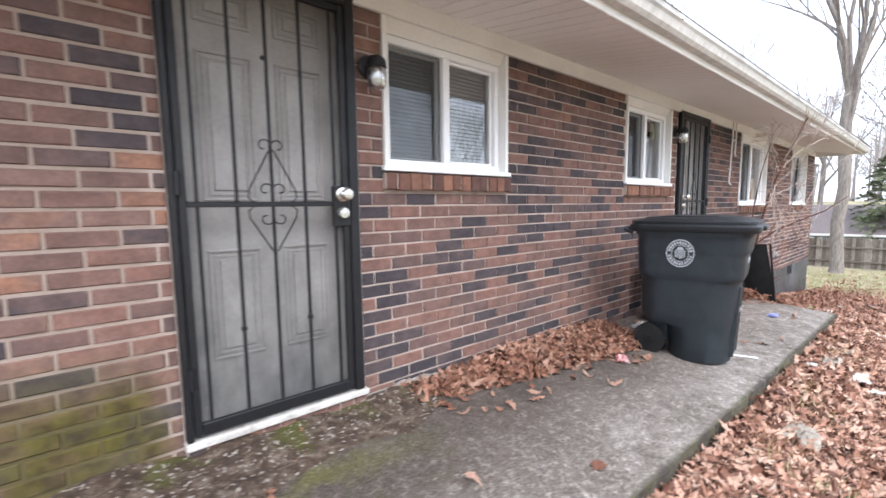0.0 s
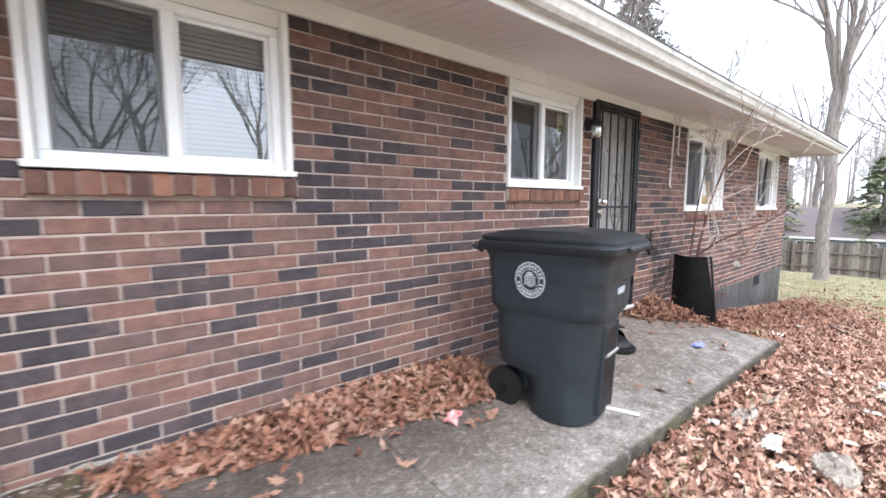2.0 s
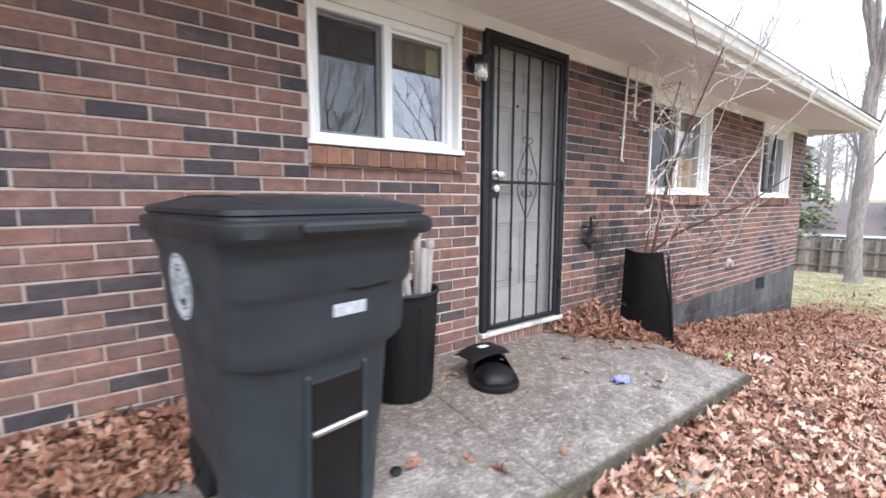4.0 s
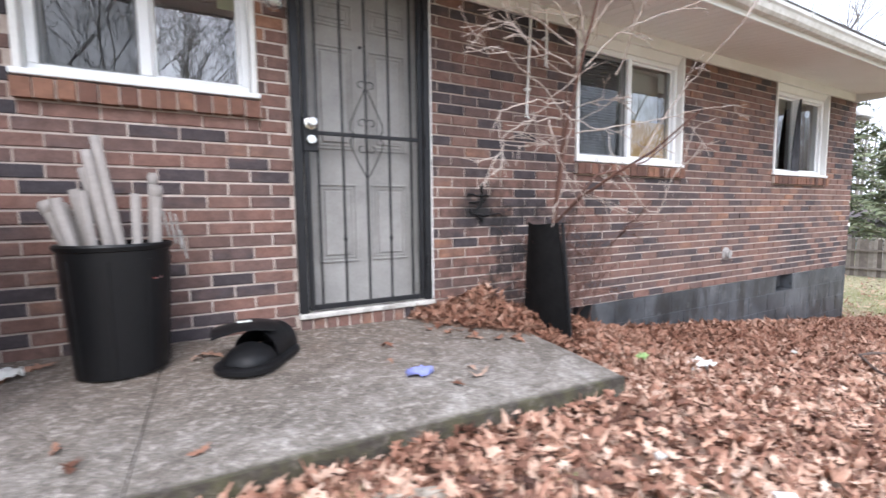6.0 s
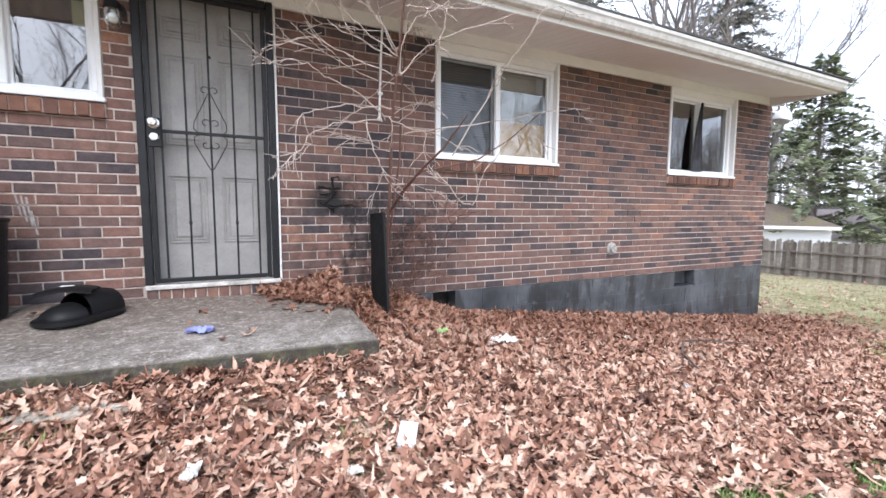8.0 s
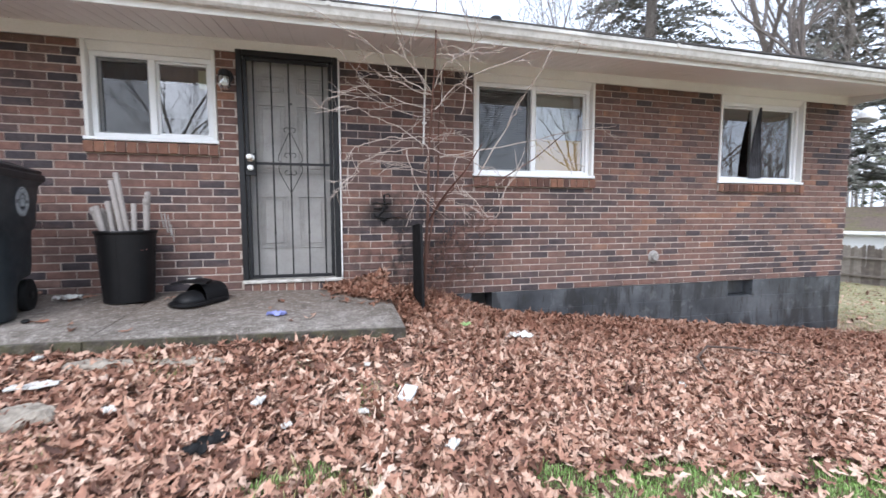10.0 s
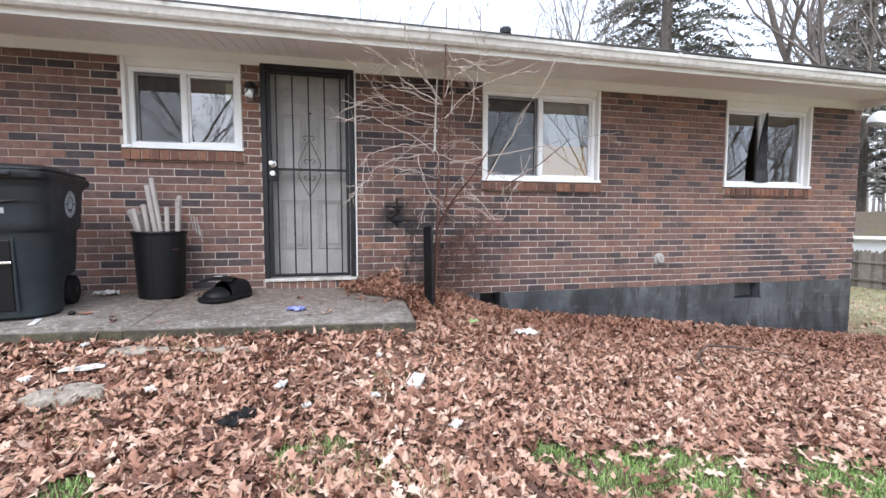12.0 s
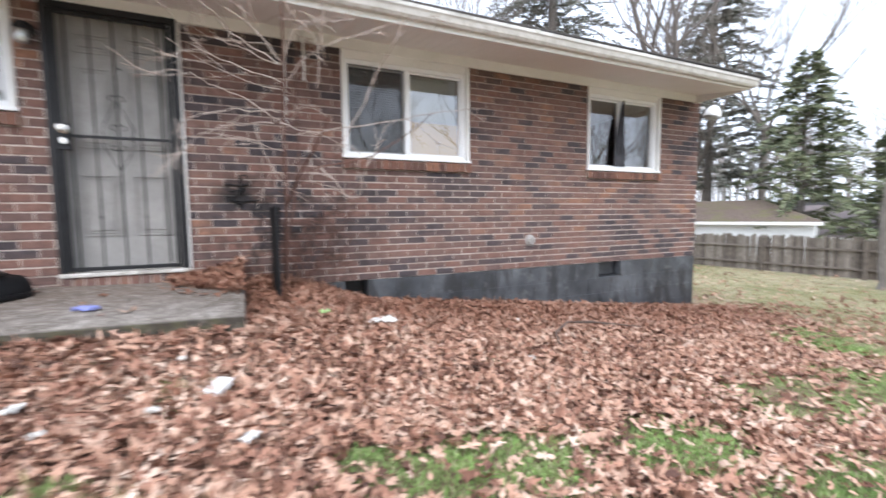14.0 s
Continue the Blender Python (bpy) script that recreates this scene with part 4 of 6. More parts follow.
    # lid
    lp = [(0.94, 0.70, -0.465, 0.42, 0.09), (0.952, 0.715, -0.475, 0.425, 0.095), (0.982, 0.715, -0.475, 0.425, 0.095), (0.99, 0.70, -0.465, 0.42, 0.09), (0.9915, 0.675, -0.445, 0.405, 0.09),
          (1.0, 0.672, -0.443, 0.403, 0.09), (1.004, 0.685, -0.452, 0.412, 0.09), (1.016, 0.685, -0.45, 0.41, 0.09), (1.024, 0.66, -0.43, 0.39, 0.1), (1.044, 0.52, -0.33, 0.3, 0.12), (1.054, 0.3, -0.2, 0.18, 0.1)]
    lid = part("lid", Shape().rings([[(x, y, z) for x, y in rounded(w * 0.93, y1 - y0, r, 6, 0, (y0 + y1) / 2)] for z, w, y0, y1, r in lp]), M_BINLID, b, "dark grey domed lid", True)
    for k in range(3):
        xx = -0.2 + 0.2 * k
        part("lid_rib", Shape().rings([[(xx - 0.045, y, z - 0.01), (xx + 0.045, y, z - 0.01), (xx + 0.035, y, z + 0.008), (xx - 0.035, y, z + 0.008)] for y, z in ((-0.40, 1.022), (-0.2, 1.043), (0.1, 1.045), (0.3, 1.034))]), M_BINLID, lid)
    part("lid_grip", Shape().box(-0.16, 0.16, -0.497, -0.468, 0.955, 0.985, 0.008), M_BINLID, lid)
    # handle, axle and wheels at the back
    part("handle", Shape().tube([(-0.27, 0.39, 0.93), (-0.27, 0.455, 0.95), (-0.2, 0.475, 0.955), (0.2, 0.475, 0.955), (0.27, 0.455, 0.95), (0.27, 0.39, 0.93)], 0.017, 10), M_BIN, b, smooth=True)
    part("axle", Shape().tube([(-0.235, 0.25, 0.12), (0.235, 0.25, 0.12)], 0.012, 8), M_IRON, b)
    part("axle_block", Shape().box(-0.15, 0.15, 0.12, 0.29, 0.09, 0.29, 0.02), M_BIN, b)
    for s in (-1, 1):
        mt = Matrix.Translation((s * 0.208, 0.25, 0.12)) @ pose(0, 0, 0, 0, 90, 0)
        wheel = part("wheel", Shape().lathe([(0.095, -0.026), (0.115, -0.024), (0.12, -0.01), (0.12, 0.01), (0.115, 0.024), (0.095, 0.026)], 28, mt), M_RUBBER, b, "black rubber wheel", True)
        part("hub", Shape().lathe([(0.095, -0.027), (0.09, -0.02), (0.03, -0.018), (0.03, -0.034), (0.0, -0.035)], 24, mt, False).lathe([(0.0, 0.035), (0.03, 0.034), (0.03, 0.018), (0.09, 0.02), (0.095, 0.027)], 24, mt, True, False), M_BLACK, wheel, "black plastic hub", True)


wheeled_bin()


def tub_of_tubes():
    cx, cy = 4.315, 1.79
    z0 = slab_z(cx, cy)
    tub = thing("waste_tub", "round black plastic waste tub full of cardboard tubes", "tub", (cx, cy, z0))
    tub.scale = (0.9, 0.9, 1.0)
    part("shell", Shape().lathe([(0.18, 0.0), (0.19, 0.006), (0.222, 0.535), (0.228, 0.54), (0.228, 0.56), (0.214, 0.56), (0.185, 0.02), (0.0, 0.02)], 36), M_BLACK, tub, smooth=True)
    part("rim", Shape().lathe([(0.22, 0.545), (0.233, 0.545), (0.236, 0.556), (0.23, 0.566), (0.218, 0.566)], 36, None, False, False), M_BLACK, tub, smooth=True)
    for a in range(0, 360, 45):
        turn = pose(0, 0, 0, 0, 0, a)
        part("rib", Shape().rings([[(r - 0.006, -0.012, z), (r + 0.004, -0.008, z), (r + 0.004, 0.008, z), (r - 0.006, 0.012, z)] for r, z in ((0.19, 0.02), (0.219, 0.5))], m=turn), M_BLACK, tub)
    st = Matrix.Translation((0, 0, 0)) @ pose(0, 0, 0, 0, 0, -34)
    part("sticker", Shape().box(0.229, 0.2315, -0.024, 0.024, 0.40, 0.535, 0.0005, st @ pose(0, 0, 0, 0, -2.5, 0)), plain("red_sticker", (0.4, 0.06, 0.05), (0.55, 0.5, 0.48), 0.5, scale=30), tub, "red and white sticker")
    rnd = random.Random(5)
    tubes = [(-0.13, -0.05, -0.22, 1.16), (-0.09, 0.02, -0.15, 1.2), (-0.06, -0.06, -0.1, 1.19), (-0.03, 0.05, -0.10, 1.26), (0.0, -0.03, -0.12, 1.36), (0.02, 0.04, -0.13, 1.33), (0.05, -0.05, -0.13, 1.42), (0.14, 0.03, 0.05, 1.28), (0.165, -0.02, 0.055, 1.22), (-0.12, 0.05, -0.3, 1.14), (-0.15, 0.0, -0.36, 1.15), (-0.02, 0.1, -0.2, 1.3), (0.1, -0.1, 0.02, 1.18)]
    for bx, by, lean, top in tubes:
        t = thing("cardboard_tube", "grey cardboard tube leaning in the black tub", "tube", (cx, cy, z0), group="tubes in the tub")
        t.scale = (0.9, 0.9, 1.0)
        r = rnd.uniform(0.019, 0.027)
        h = top - z0
        foot = Vector((bx - lean * 0.45, by * 0.9, 0.035))
        head = Vector((bx + lean * (h - 0.55) * 1.5, by * 1.2 + rnd.uniform(-0.03, 0.03), h))
        d = head - foot
        m = Matrix.Translation(foot) @ d.to_track_quat("Z", "Y").to_matrix().to_4x4()
        L = d.length
        part("tube", Shape().lathe([(r, 0), (r, L - 0.003), (r - 0.001, L), (r - 0.005, L), (r - 0.005, L - 0.25), (0.0, L - 0.25)], 14, m), M_CARD, t, smooth=True)
        if rnd.random() < 0.45:
            part("end_band", Shape().lathe([(r + 0.0005, L - 0.05), (r + 0.004, L - 0.045), (r + 0.004, L - 0.015), (r + 0.0005, L - 0.01)], 14, m, False, False), M_CARD, t, smooth=True)


tub_of_tubes()


def tub_lid():
    cx, cy = 4.86, 1.655
    t = thing("swing_lid", "black plastic tub lid lying on the slab, flap raised", "lid", (cx, cy, slab_z(cx, cy)), 56)
    rim = [[(x, y, z) for x, y in rounded(w, d, r, 8)] for w, d, r, z in ((0.44, 0.27, 0.12, 0.0), (0.455, 0.285, 0.128, 0.008), (0.455, 0.285, 0.128, 0.026), (0.43, 0.26, 0.118, 0.034), (0.40, 0.235, 0.105, 0.036))]
    part("rim", Shape().rings(rim), M_BLACK, t, "rounded black rim", True)

    def arch(x, w, h, z0=0.034, n=18):
        return [(x, w * math.cos(math.pi * k / n), z0 + h * math.sin(math.pi * k / n)) for k in range(n + 1)]

    barrel = [arch(x, w, h) for x, w, h in ((-0.03, 0.112, 0.125), (0.02, 0.113, 0.132), (0.15, 0.11, 0.125), (0.19, 0.104, 0.115), (0.2, 0.092, 0.1), (0.188, 0.085, 0.092))]
    part("hood", Shape().rings(barrel, False, True, False), M_BLACK, t, "rounded black hood", True)
    nose = [arch(-0.05 - 0.145 * math.sin(a), 0.112 * math.cos(a) ** 0.6 + 0.001, 0.075 * math.cos(a) + 0.001) for a in [radians(86 * k / 7) for k in range(8)]]
    part("nose", Shape().rings(nose, True, False, False), M_BLACK, t, "rounded black nose", True)
    d, q = Vector((-0.56, 0.83, 0)), Vector((-0.83, -0.56, 0))
    flap = []
    for k in range(7):
        u = k / 6
        c = Vector((0.06, -0.045, 0.176)) + d * 0.27 * u + Vector((0, 0, 0.022 * math.sin(math.pi * u) - 0.012 * u))
        w = 0.1 - 0.02 * u
        flap.append([c - q * w + Vector((0, 0, -0.016)), c - q * w * 0.6, c + q * w * 0.6, c + q * w + Vector((0, 0, -0.016)), c + q * w + Vector((0, 0, -0.024)), c + q * w * 0.6 - Vector((0, 0, 0.008)), c - q * w * 0.6 - Vector((0, 0, 0.008)), c - q * w + Vector((0, 0, -0.024))])
    fl = part("flap", Shape().rings(flap), M_BLACK, t, "raised black swing flap", True)
    part("label", Shape().box(-0.03, 0.03, -0.018, 0.018, 0.0, 0.002, 0.0005, Matrix.Translation((-0.02, 0.055, 0.1945)) @ pose(0, 0, 0, 0, 0, 120)), M_PAPERTAG, fl, "white paper label")
    part("pivot", Shape().lathe([(0.0, 0.026), (0.034, 0.024), (0.04, 0.0), (0.036, -0.03), (0.0, -0.032)], 18, Matrix.Translation((0.2, 0.03, 0.085)) @ pose(0, 0, 0, 0, 90, 0)), M_BLACK, t, smooth=True)


tub_lid()


def black_sheet():
    t = thing("plastic_sheet", "bowed black plastic sheet stuck upright in the leaves by the wall", "panel", (6.62, 1.42, 0.15))
    loops = []
    for j in range(9):
        v = j / 8
        z = 0.86 * v
        row = []
        for k in range(13):
            u = k / 12
            y = (0.03 - 0.06 * (1 - v)) * (1 - u) + u * 0.48 + 0.10 * v * (1 - u)
            x = -0.06 * math.sin(math.pi * u) * (0.5 + 0.5 * v) + 0.05 * v * u + 0.03
            row.append((x, y, z - 0.015 * math.sin(math.pi * u) * v))
        loops.append(row + [(x + 0.014, y, zz) for x, y, zz in row[::-1]])
    part("sheet", Shape().rings(loops), plain("weathered_black_plastic", (0.012, 0.0115, 0.0115), (0.005, 0.005, 0.0052), 0.75, scale=7, grain=40, spec=0.2), t, smooth=True)
    part("edge_strip", Shape().tube([(0.035, -0.01 + 0.1 * v * 1.0, 0.86 * v) for v in (0, 0.25, 0.5, 0.75, 1)], 0.012, 8), M_BLACK, t, smooth=True)


black_sheet()


def porch_lamp(x, z, side):
    t = thing("porch_lamp", "black wall lamp with a clear glass jar shade", "lamp", (x, WALL_Y, z), group="porch lamps")
    part("backplate", Shape().lathe([(0.058, 0.0), (0.058, 0.012), (0.04, 0.024), (0.0, 0.025)], 20, pose(0, 0, 0.02, 90)), M_IRON, t, smooth=True)
    part("holder", Shape().lathe([(0.0, 0.055), (0.035, 0.05), (0.048, 0.03), (0.05, 0.0), (0.044, -0.004), (0.0, -0.004)], 20, Matrix.Translation((0, -0.085, 0.0))), M_IRON, t, smooth=True)
    part("arm", Shape().tube([(0, -0.02, 0.02), (0, -0.06, 0.03), (0, -0.085, 0.03)], 0.016, 10), M_IRON, t, smooth=True)
    jar = part("glass_jar", Shape().lathe([(0.042, 0.0), (0.047, -0.03), (0.045, -0.085), (0.03, -0.105), (0.0, -0.11)], 20, Matrix.Translation((0, -0.085, -0.002)), False), M_GLASS, t, "clear glass jar", True)
    jar.visible_shadow = False
    part("bulb", Shape().lathe([(0.012, 0.0), (0.014, -0.02), (0.027, -0.05), (0.02, -0.072), (0.0, -0.08)], 16, Matrix.Translation((0, -0.085, -0.006))), M_WHITE, t, "white bulb", True)


porch_lamp(5.035, 2.28, 1)
porch_lamp(1.262, 2.215, 1)

for x, z0, bend in ((6.79, 1.80, 0.03), (6.97, 2.19, -0.01)):
    c = thing("hanging_cable", "short stiff white cable hanging down the brick wall from the eave", "cable", (x, 2.035, z0), group="hanging cables")
    part("sheath", Shape().tube([(0, 0, 0), (0.004, -0.005, 0.2), (bend * 0.4, -0.01, 0.45), (bend, -0.012, 2.6 - z0)], 0.0095, 8), M_TRIM, c, smooth=True)
    part("clip", Shape().box(-0.02 + bend * 0.3, 0.02 + bend * 0.3, -0.012, 0.024, 0.18, 0.2, 0.003), M_TRIM, c)
    part("frayed_end", Shape().tube([(0, 0, 0.01), (-0.02, -0.012, -0.02)], 0.004, 5).tube([(0, 0, 0.01), (0.018, -0.01, -0.025)], 0.004, 5).tube([(0, 0, 0.01), (-0.005, -0.03, -0.03)], 0.005, 5), M_TRIM, c)

M_FOAMY = plain("chalky_grey_white", (0.5, 0.48, 0.45), (0.2, 0.19, 0.18), 0.8, scale=25)
v = thing("wall_outlet", "small round white vent flange on the brick wall", "vent", (9.53, WALL_Y, 0.605))
v.scale = (1.45, 1.3, 1.45)
part("flange", Shape().lathe([(0.05, 0.0), (0.048, 0.008), (0.036, 0.015), (0.03, 0.035), (0.024, 0.035), (0.024, 0.008), (0.0, 0.008)], 20, pose(0, 0, 0, 90)), M_FOAMY, v, smooth=True)
part("flap", Shape().box(-0.025, 0.015, -0.042, -0.037, -0.028, 0.018, 0.003), M_FOAMY, v)

ck = thing("chalk_strokes", "slanting white chalk strokes rubbed on the brick beside the tub", "chalk mark", (4.46, WALL_Y, 0.86))
for k, (x, zt, zl) in enumerate(((0.012, 0.25, 0.115), (0.038, 0.245, 0.08), (0.062, 0.235, 0.05), (0.082, 0.15, 0.0))):
    part("stroke", Shape().rings([[(x + u - 0.004, -0.0055, z), (x + u + 0.005, -0.0055, z), (x + u + 0.005, -0.002, z), (x + u - 0.004, -0.002, z)] for u, z in ((0.022, zl), (0.01, (zl + zt) / 2), (0.0, zt))]), M_FOAMY, ck)

h = thing("dead_vine", "black vine stubs clinging to the blackened brick joints", "vine", (6.37, WALL_Y, 1.126))
rv = random.Random(12)
for name, pts in (("stem", ((0.03, 0.165), (0.032, 0.095), (0.012, 0.0), (-0.045, -0.055), (0.03, -0.085), (0.028, -0.12))),
                  ("tendril", ((-0.085, 0.085), (-0.03, 0.08), (0.03, 0.078), (0.085, 0.082))), ("tendril", ((-0.065, 0.03), (0.0, 0.036), (0.05, 0.03), (0.06, 0.06))),
                  ("tendril", ((-0.07, -0.02), (-0.06, -0.055), (0.04, -0.066), (0.12, -0.058), (0.2, -0.062))), ("tendril", ((0.03, 0.16), (0.075, 0.165), (0.085, 0.14)))):
    path = []
    for a, b in zip(pts, pts[1:]):
        for k in range(4):
            u = k / 4
            path.append((a[0] + (b[0] - a[0]) * u + rv.gauss(0, 0.004), -0.008 + rv.gauss(0, 0.003), a[1] + (b[1] - a[1]) * u + rv.gauss(0, 0.004)))
    path.append((pts[-1][0], -0.004, pts[-1][1]))
    part(name, Shape().tube(path, [rv.uniform(0.006, 0.013) if name == "stem" else rv.uniform(0.0035, 0.0085) for p in path], 7), M_RUBBER, h, smooth=True)

f = thing("flood_lamp", "white outdoor flood lamp under the eave at the house corner", "lamp", (X1 + 0.004, 2.28, 2.44))
part("mount", Shape().box(0, 0.03, -0.05, 0.05, 0.0, 0.12, 0.005), M_TRIM, f)
part("arm", Shape().tube([(0.02, 0, 0.06), (0.15, -0.05, 0.08), (0.3, -0.1, 0.06)], 0.014, 8), M_TRIM, f, smooth=True)
part("head", Shape().lathe([(0.05, 0.1), (0.085, 0.06), (0.115, 0.0), (0.12, -0.06), (0.0, -0.061)], 22, Matrix.Translation((0.42, -0.14, 0.0)) @ pose(0, 0, 0, 8, 10, 0)), M_WHITE, f, smooth=True)
part("lens", Shape().lathe([(0.11, -0.062), (0.1, -0.085), (0.0, -0.11)], 22, Matrix.Translation((0.42, -0.14, 0.0)) @ pose(0, 0, 0, 8, 10, 0)), M_STICKER, f, smooth=True)


# ---- behind the panes ----
def blind(k, xa, xb, z0, z1, y, material, label):
    b = thing("window_blind", label, "blind", (0, 0, 0))
    part("head_rail", Shape().box(xa, xb, y - 0.015, y + 0.02, z1 - 0.03, z1, 0.003), material, b)
    n = int((z1 - z0 - 0.04) / 0.0235)
    me = mesh_of("slat", Shape().box(xa, xb, -0.012, 0.012, -0.0006, 0.0006, 0.0001, pose(0, 0, 0, 62)), material)
    for i in range(n):
        s = new("slat", me)
        s.parent = b
        s.location = (0, y, z1 - 0.042 - 0.0235 * i)
    for u in (0.2, 0.8):
        part("cord", Shape().tube([(xa + (xb - xa) * u, y - 0.014, z0), (xa + (xb - xa) * u, y - 0.014, z1 - 0.03)], 0.0015, 4), material, b)


g = [w[1] for w in WIN]
blind(1, g[0][0] - 0.02, g[0][3] + 0.02, g[0][4] - 0.01, g[0][5] + 0.01, 2.225, M_BLIND, "closed pale slatted blind behind the window panes")
blind(3, g[2][0] - 0.02, g[2][1] + 0.02, g[2][4] - 0.01, g[2][5] + 0.01, 2.235, M_SCREEN, "closed grey slatted blind behind the window pane")
M_CLOTH = plain("dark_curtain_cloth", (0.075, 0.075, 0.085), (0.03, 0.03, 0.034), 0.9, scale=8)
M_BOARD = plain("tan_fibreboard", (0.66, 0.42, 0.14), (0.58, 0.36, 0.12), 0.8, scale=4)
M_PAPER = plain("pale_yellow_paper", (0.55, 0.55, 0.3), (0.45, 0.46, 0.26), 0.8, scale=4)
M_HAZE = plain("pale_roller_cloth", (0.5, 0.52, 0.47), (0.42, 0.44, 0.4), 0.85, scale=3)

def pleated(name, label, cat, xa, xb, z0, z1, y, material, pleats, amp):
    t = thing(name, label, cat)
    n = pleats * 6
    a = [(xa + (xb - xa) * i / n, y + amp * math.sin(2 * math.pi * pleats * i / n)) for i in range(n + 1)]
    ring = a + [(x, yy + 0.004) for x, yy in a[::-1]]
    part("cloth", Shape().slab(ring, z0, z1), material, t, smooth=True)
    part("rod", Shape().tube([(xa - 0.02, y, z1 + 0.012), (xb + 0.02, y, z1 + 0.012)], 0.008, 8), M_TRIM, t)


pleated("valance", "short brown cloth valance at the top of the window", "curtain", g[1][0], g[1][3], g[1][5] - 0.15, g[1][5], 2.25, plain("brown_cloth", (0.11, 0.075, 0.05), (0.07, 0.05, 0.035), 0.9), 9, 0.008)
n = thing("pinned_note", "pale yellow paper fixed inside the window", "paper")
part("sheet", Shape().box(g[1][3] - 0.1, g[1][3] - 0.01, 2.205, 2.208, g[1][5] - 0.19, g[1][5] - 0.03, 0.0005), M_PAPER, n)
bd = thing("fibreboard", "tan fibreboard standing inside the lower half of the window", "board")
part("sheet", Shape().box(g[2][2], g[2][3], 2.195, 2.205, g[2][4], g[2][4] + 0.36, 0.002), M_BOARD, bd)
rb = thing("roller_blind", "pale roller blind behind the window pane", "blind")
part("cloth", Shape().box(g[2][2] - 0.01, g[2][3] + 0.02, 2.29, 2.293, g[2][4], g[2][5] + 0.02, 0.0005), M_HAZE, rb)
part("roller", Shape().tube([(g[2][2] - 0.01, 2.30, g[2][5] + 0.0), (g[2][3] + 0.02, 2.30, g[2][5] + 0.0)], 0.02, 10), M_HAZE, rb)
pt = thing("pinned_note", "pale paper fixed in the corner of the window", "paper")
part("sheet", Shape().box(g[2][3] - 0.11, g[2][3] - 0.02, 2.2, 2.203, g[2][5] - 0.2, g[2][5] - 0.02, 0.0005), M_BLIND, pt)
cur = thing("tied_curtain", "dark grey curtain hanging gathered in the middle of the window", "curtain")
n = 24
loops = []
for j in range(11):
    v = j / 10
    z = g[3][4] + (g[3][5] - g[3][4]) * v
    half = 0.1 - 0.085 * v + 0.012 * math.sin(4 * v)
    mid = (g[3][1] + g[3][2]) / 2 - 0.05 + 0.05 * v - 0.02 * math.sin(3 * v)
    a = [(mid + half * (2 * i / n - 1), 2.09 + 0.008 * math.sin(i * 1.7) * (0.4 + v)) for i in range(n + 1)]
    loops.append([(x, y, z) for x, y in a] + [(x, y + 0.004, z) for x, y in a[::-1]])
part("cloth", Shape().rings(loops), M_CLOTH, cur, smooth=True)


# ---- trees ----
def grow(sh, rnd, p, d, length, r, level, top, bend=0.25, lift=0.12, twig=None, thin=0.0035):
    """One limb and, from it, smaller ones."""
    seg = 5 if level < 2 else 3
    pts, radii = [Vector(p)], [r]
    end = 0.62 if level < top else 0.3
    d = Vector(d).normalized()
    for i in range(seg):
        d = (d + Vector((rnd.gauss(0, bend), rnd.gauss(0, bend), rnd.gauss(lift, bend * 0.6))) * 0.5).normalized()
        pts.append(pts[-1] + d * length / seg)
        radii.append(max(thin, r * (1 - (1 - end) * (i + 1) / seg)))
    (twig if twig is not None and level >= 2 else sh).tube(pts, radii, 8 if level == 0 else 5 if level == 1 else 4 if level == 2 else 3, level == 0)
    if level >= top:
        return
    n = rnd.randint(3, 4) if level < top - 1 else rnd.randint(3, 5)
    for k in range(n):
        u = rnd.uniform(0.35, 1.0) if k else 1.0
        i = min(seg - 1, int(u * seg))
        q = pts[i].lerp(pts[i + 1], u * seg - i)
        side = Vector((rnd.gauss(0, 1), rnd.gauss(0, 1), rnd.gauss(0.35, 0.5))).normalized()
        nd_ = (d * (1.0 if k else 1.4) + side * (0.85 if k else 0.4)).normalized()
        grow(sh, rnd, q, nd_, length * rnd.uniform(0.55, 0.78), radii[i] * rnd.uniform(0.5, 0.72) if k else radii[-1] * 0.9, level + 1, top, bend, lift, twig, thin)


def bare_tree(at, fork, r, limbs, limb_len, top, seed, label="tall leafless grey-barked tree", mat_=None, lean=(0, 0), thin=0.006, rise=(0.9, 2.2)):
    rnd = random.Random(seed)
    z = ground_z(at[0], at[1]) - 0.1
    t = thing("bare_tree", label, "tree", (at[0], at[1], z))
    trunk, twigs = Shape(), Shape()
    pts = [Vector((lean[0] * u * u, lean[1] * u * u, fork * u)) + Vector((rnd.gauss(0, 0.05), rnd.gauss(0, 0.05), 0)) * (0 < u < 1) for u in (0, 0.04, 0.12, 0.3, 0.5, 0.7, 0.85, 1.0)]
    trunk.tube(pts, [r * 1.35, r * 1.15, r * 1.05, r, r * 0.95, r * 0.92, r * 0.95, r * 0.8], 14)
    for k in range(limbs):
        a = 2 * math.pi * (k + rnd.uniform(-0.25, 0.25)) / limbs
        up = rnd.uniform(*rise)
        at_u = 1.0 if k < limbs * 0.6 else rnd.uniform(0.55, 0.95)
        p = pts[-1] * at_u + pts[0] * (1 - at_u)
        grow(trunk, rnd, (p.x, p.y, p.z - 0.1), (math.cos(a), math.sin(a), up), limb_len * rnd.uniform(0.8, 1.15), r * rnd.uniform(0.38, 0.55), 1, top, 0.22, 0.1, twigs, thin)
    part("trunk", trunk, mat_ or M_BARK, t, smooth=True)
    part("crown", twigs, mat_ or M_BARK, t, "bare branches and twigs")
    return t


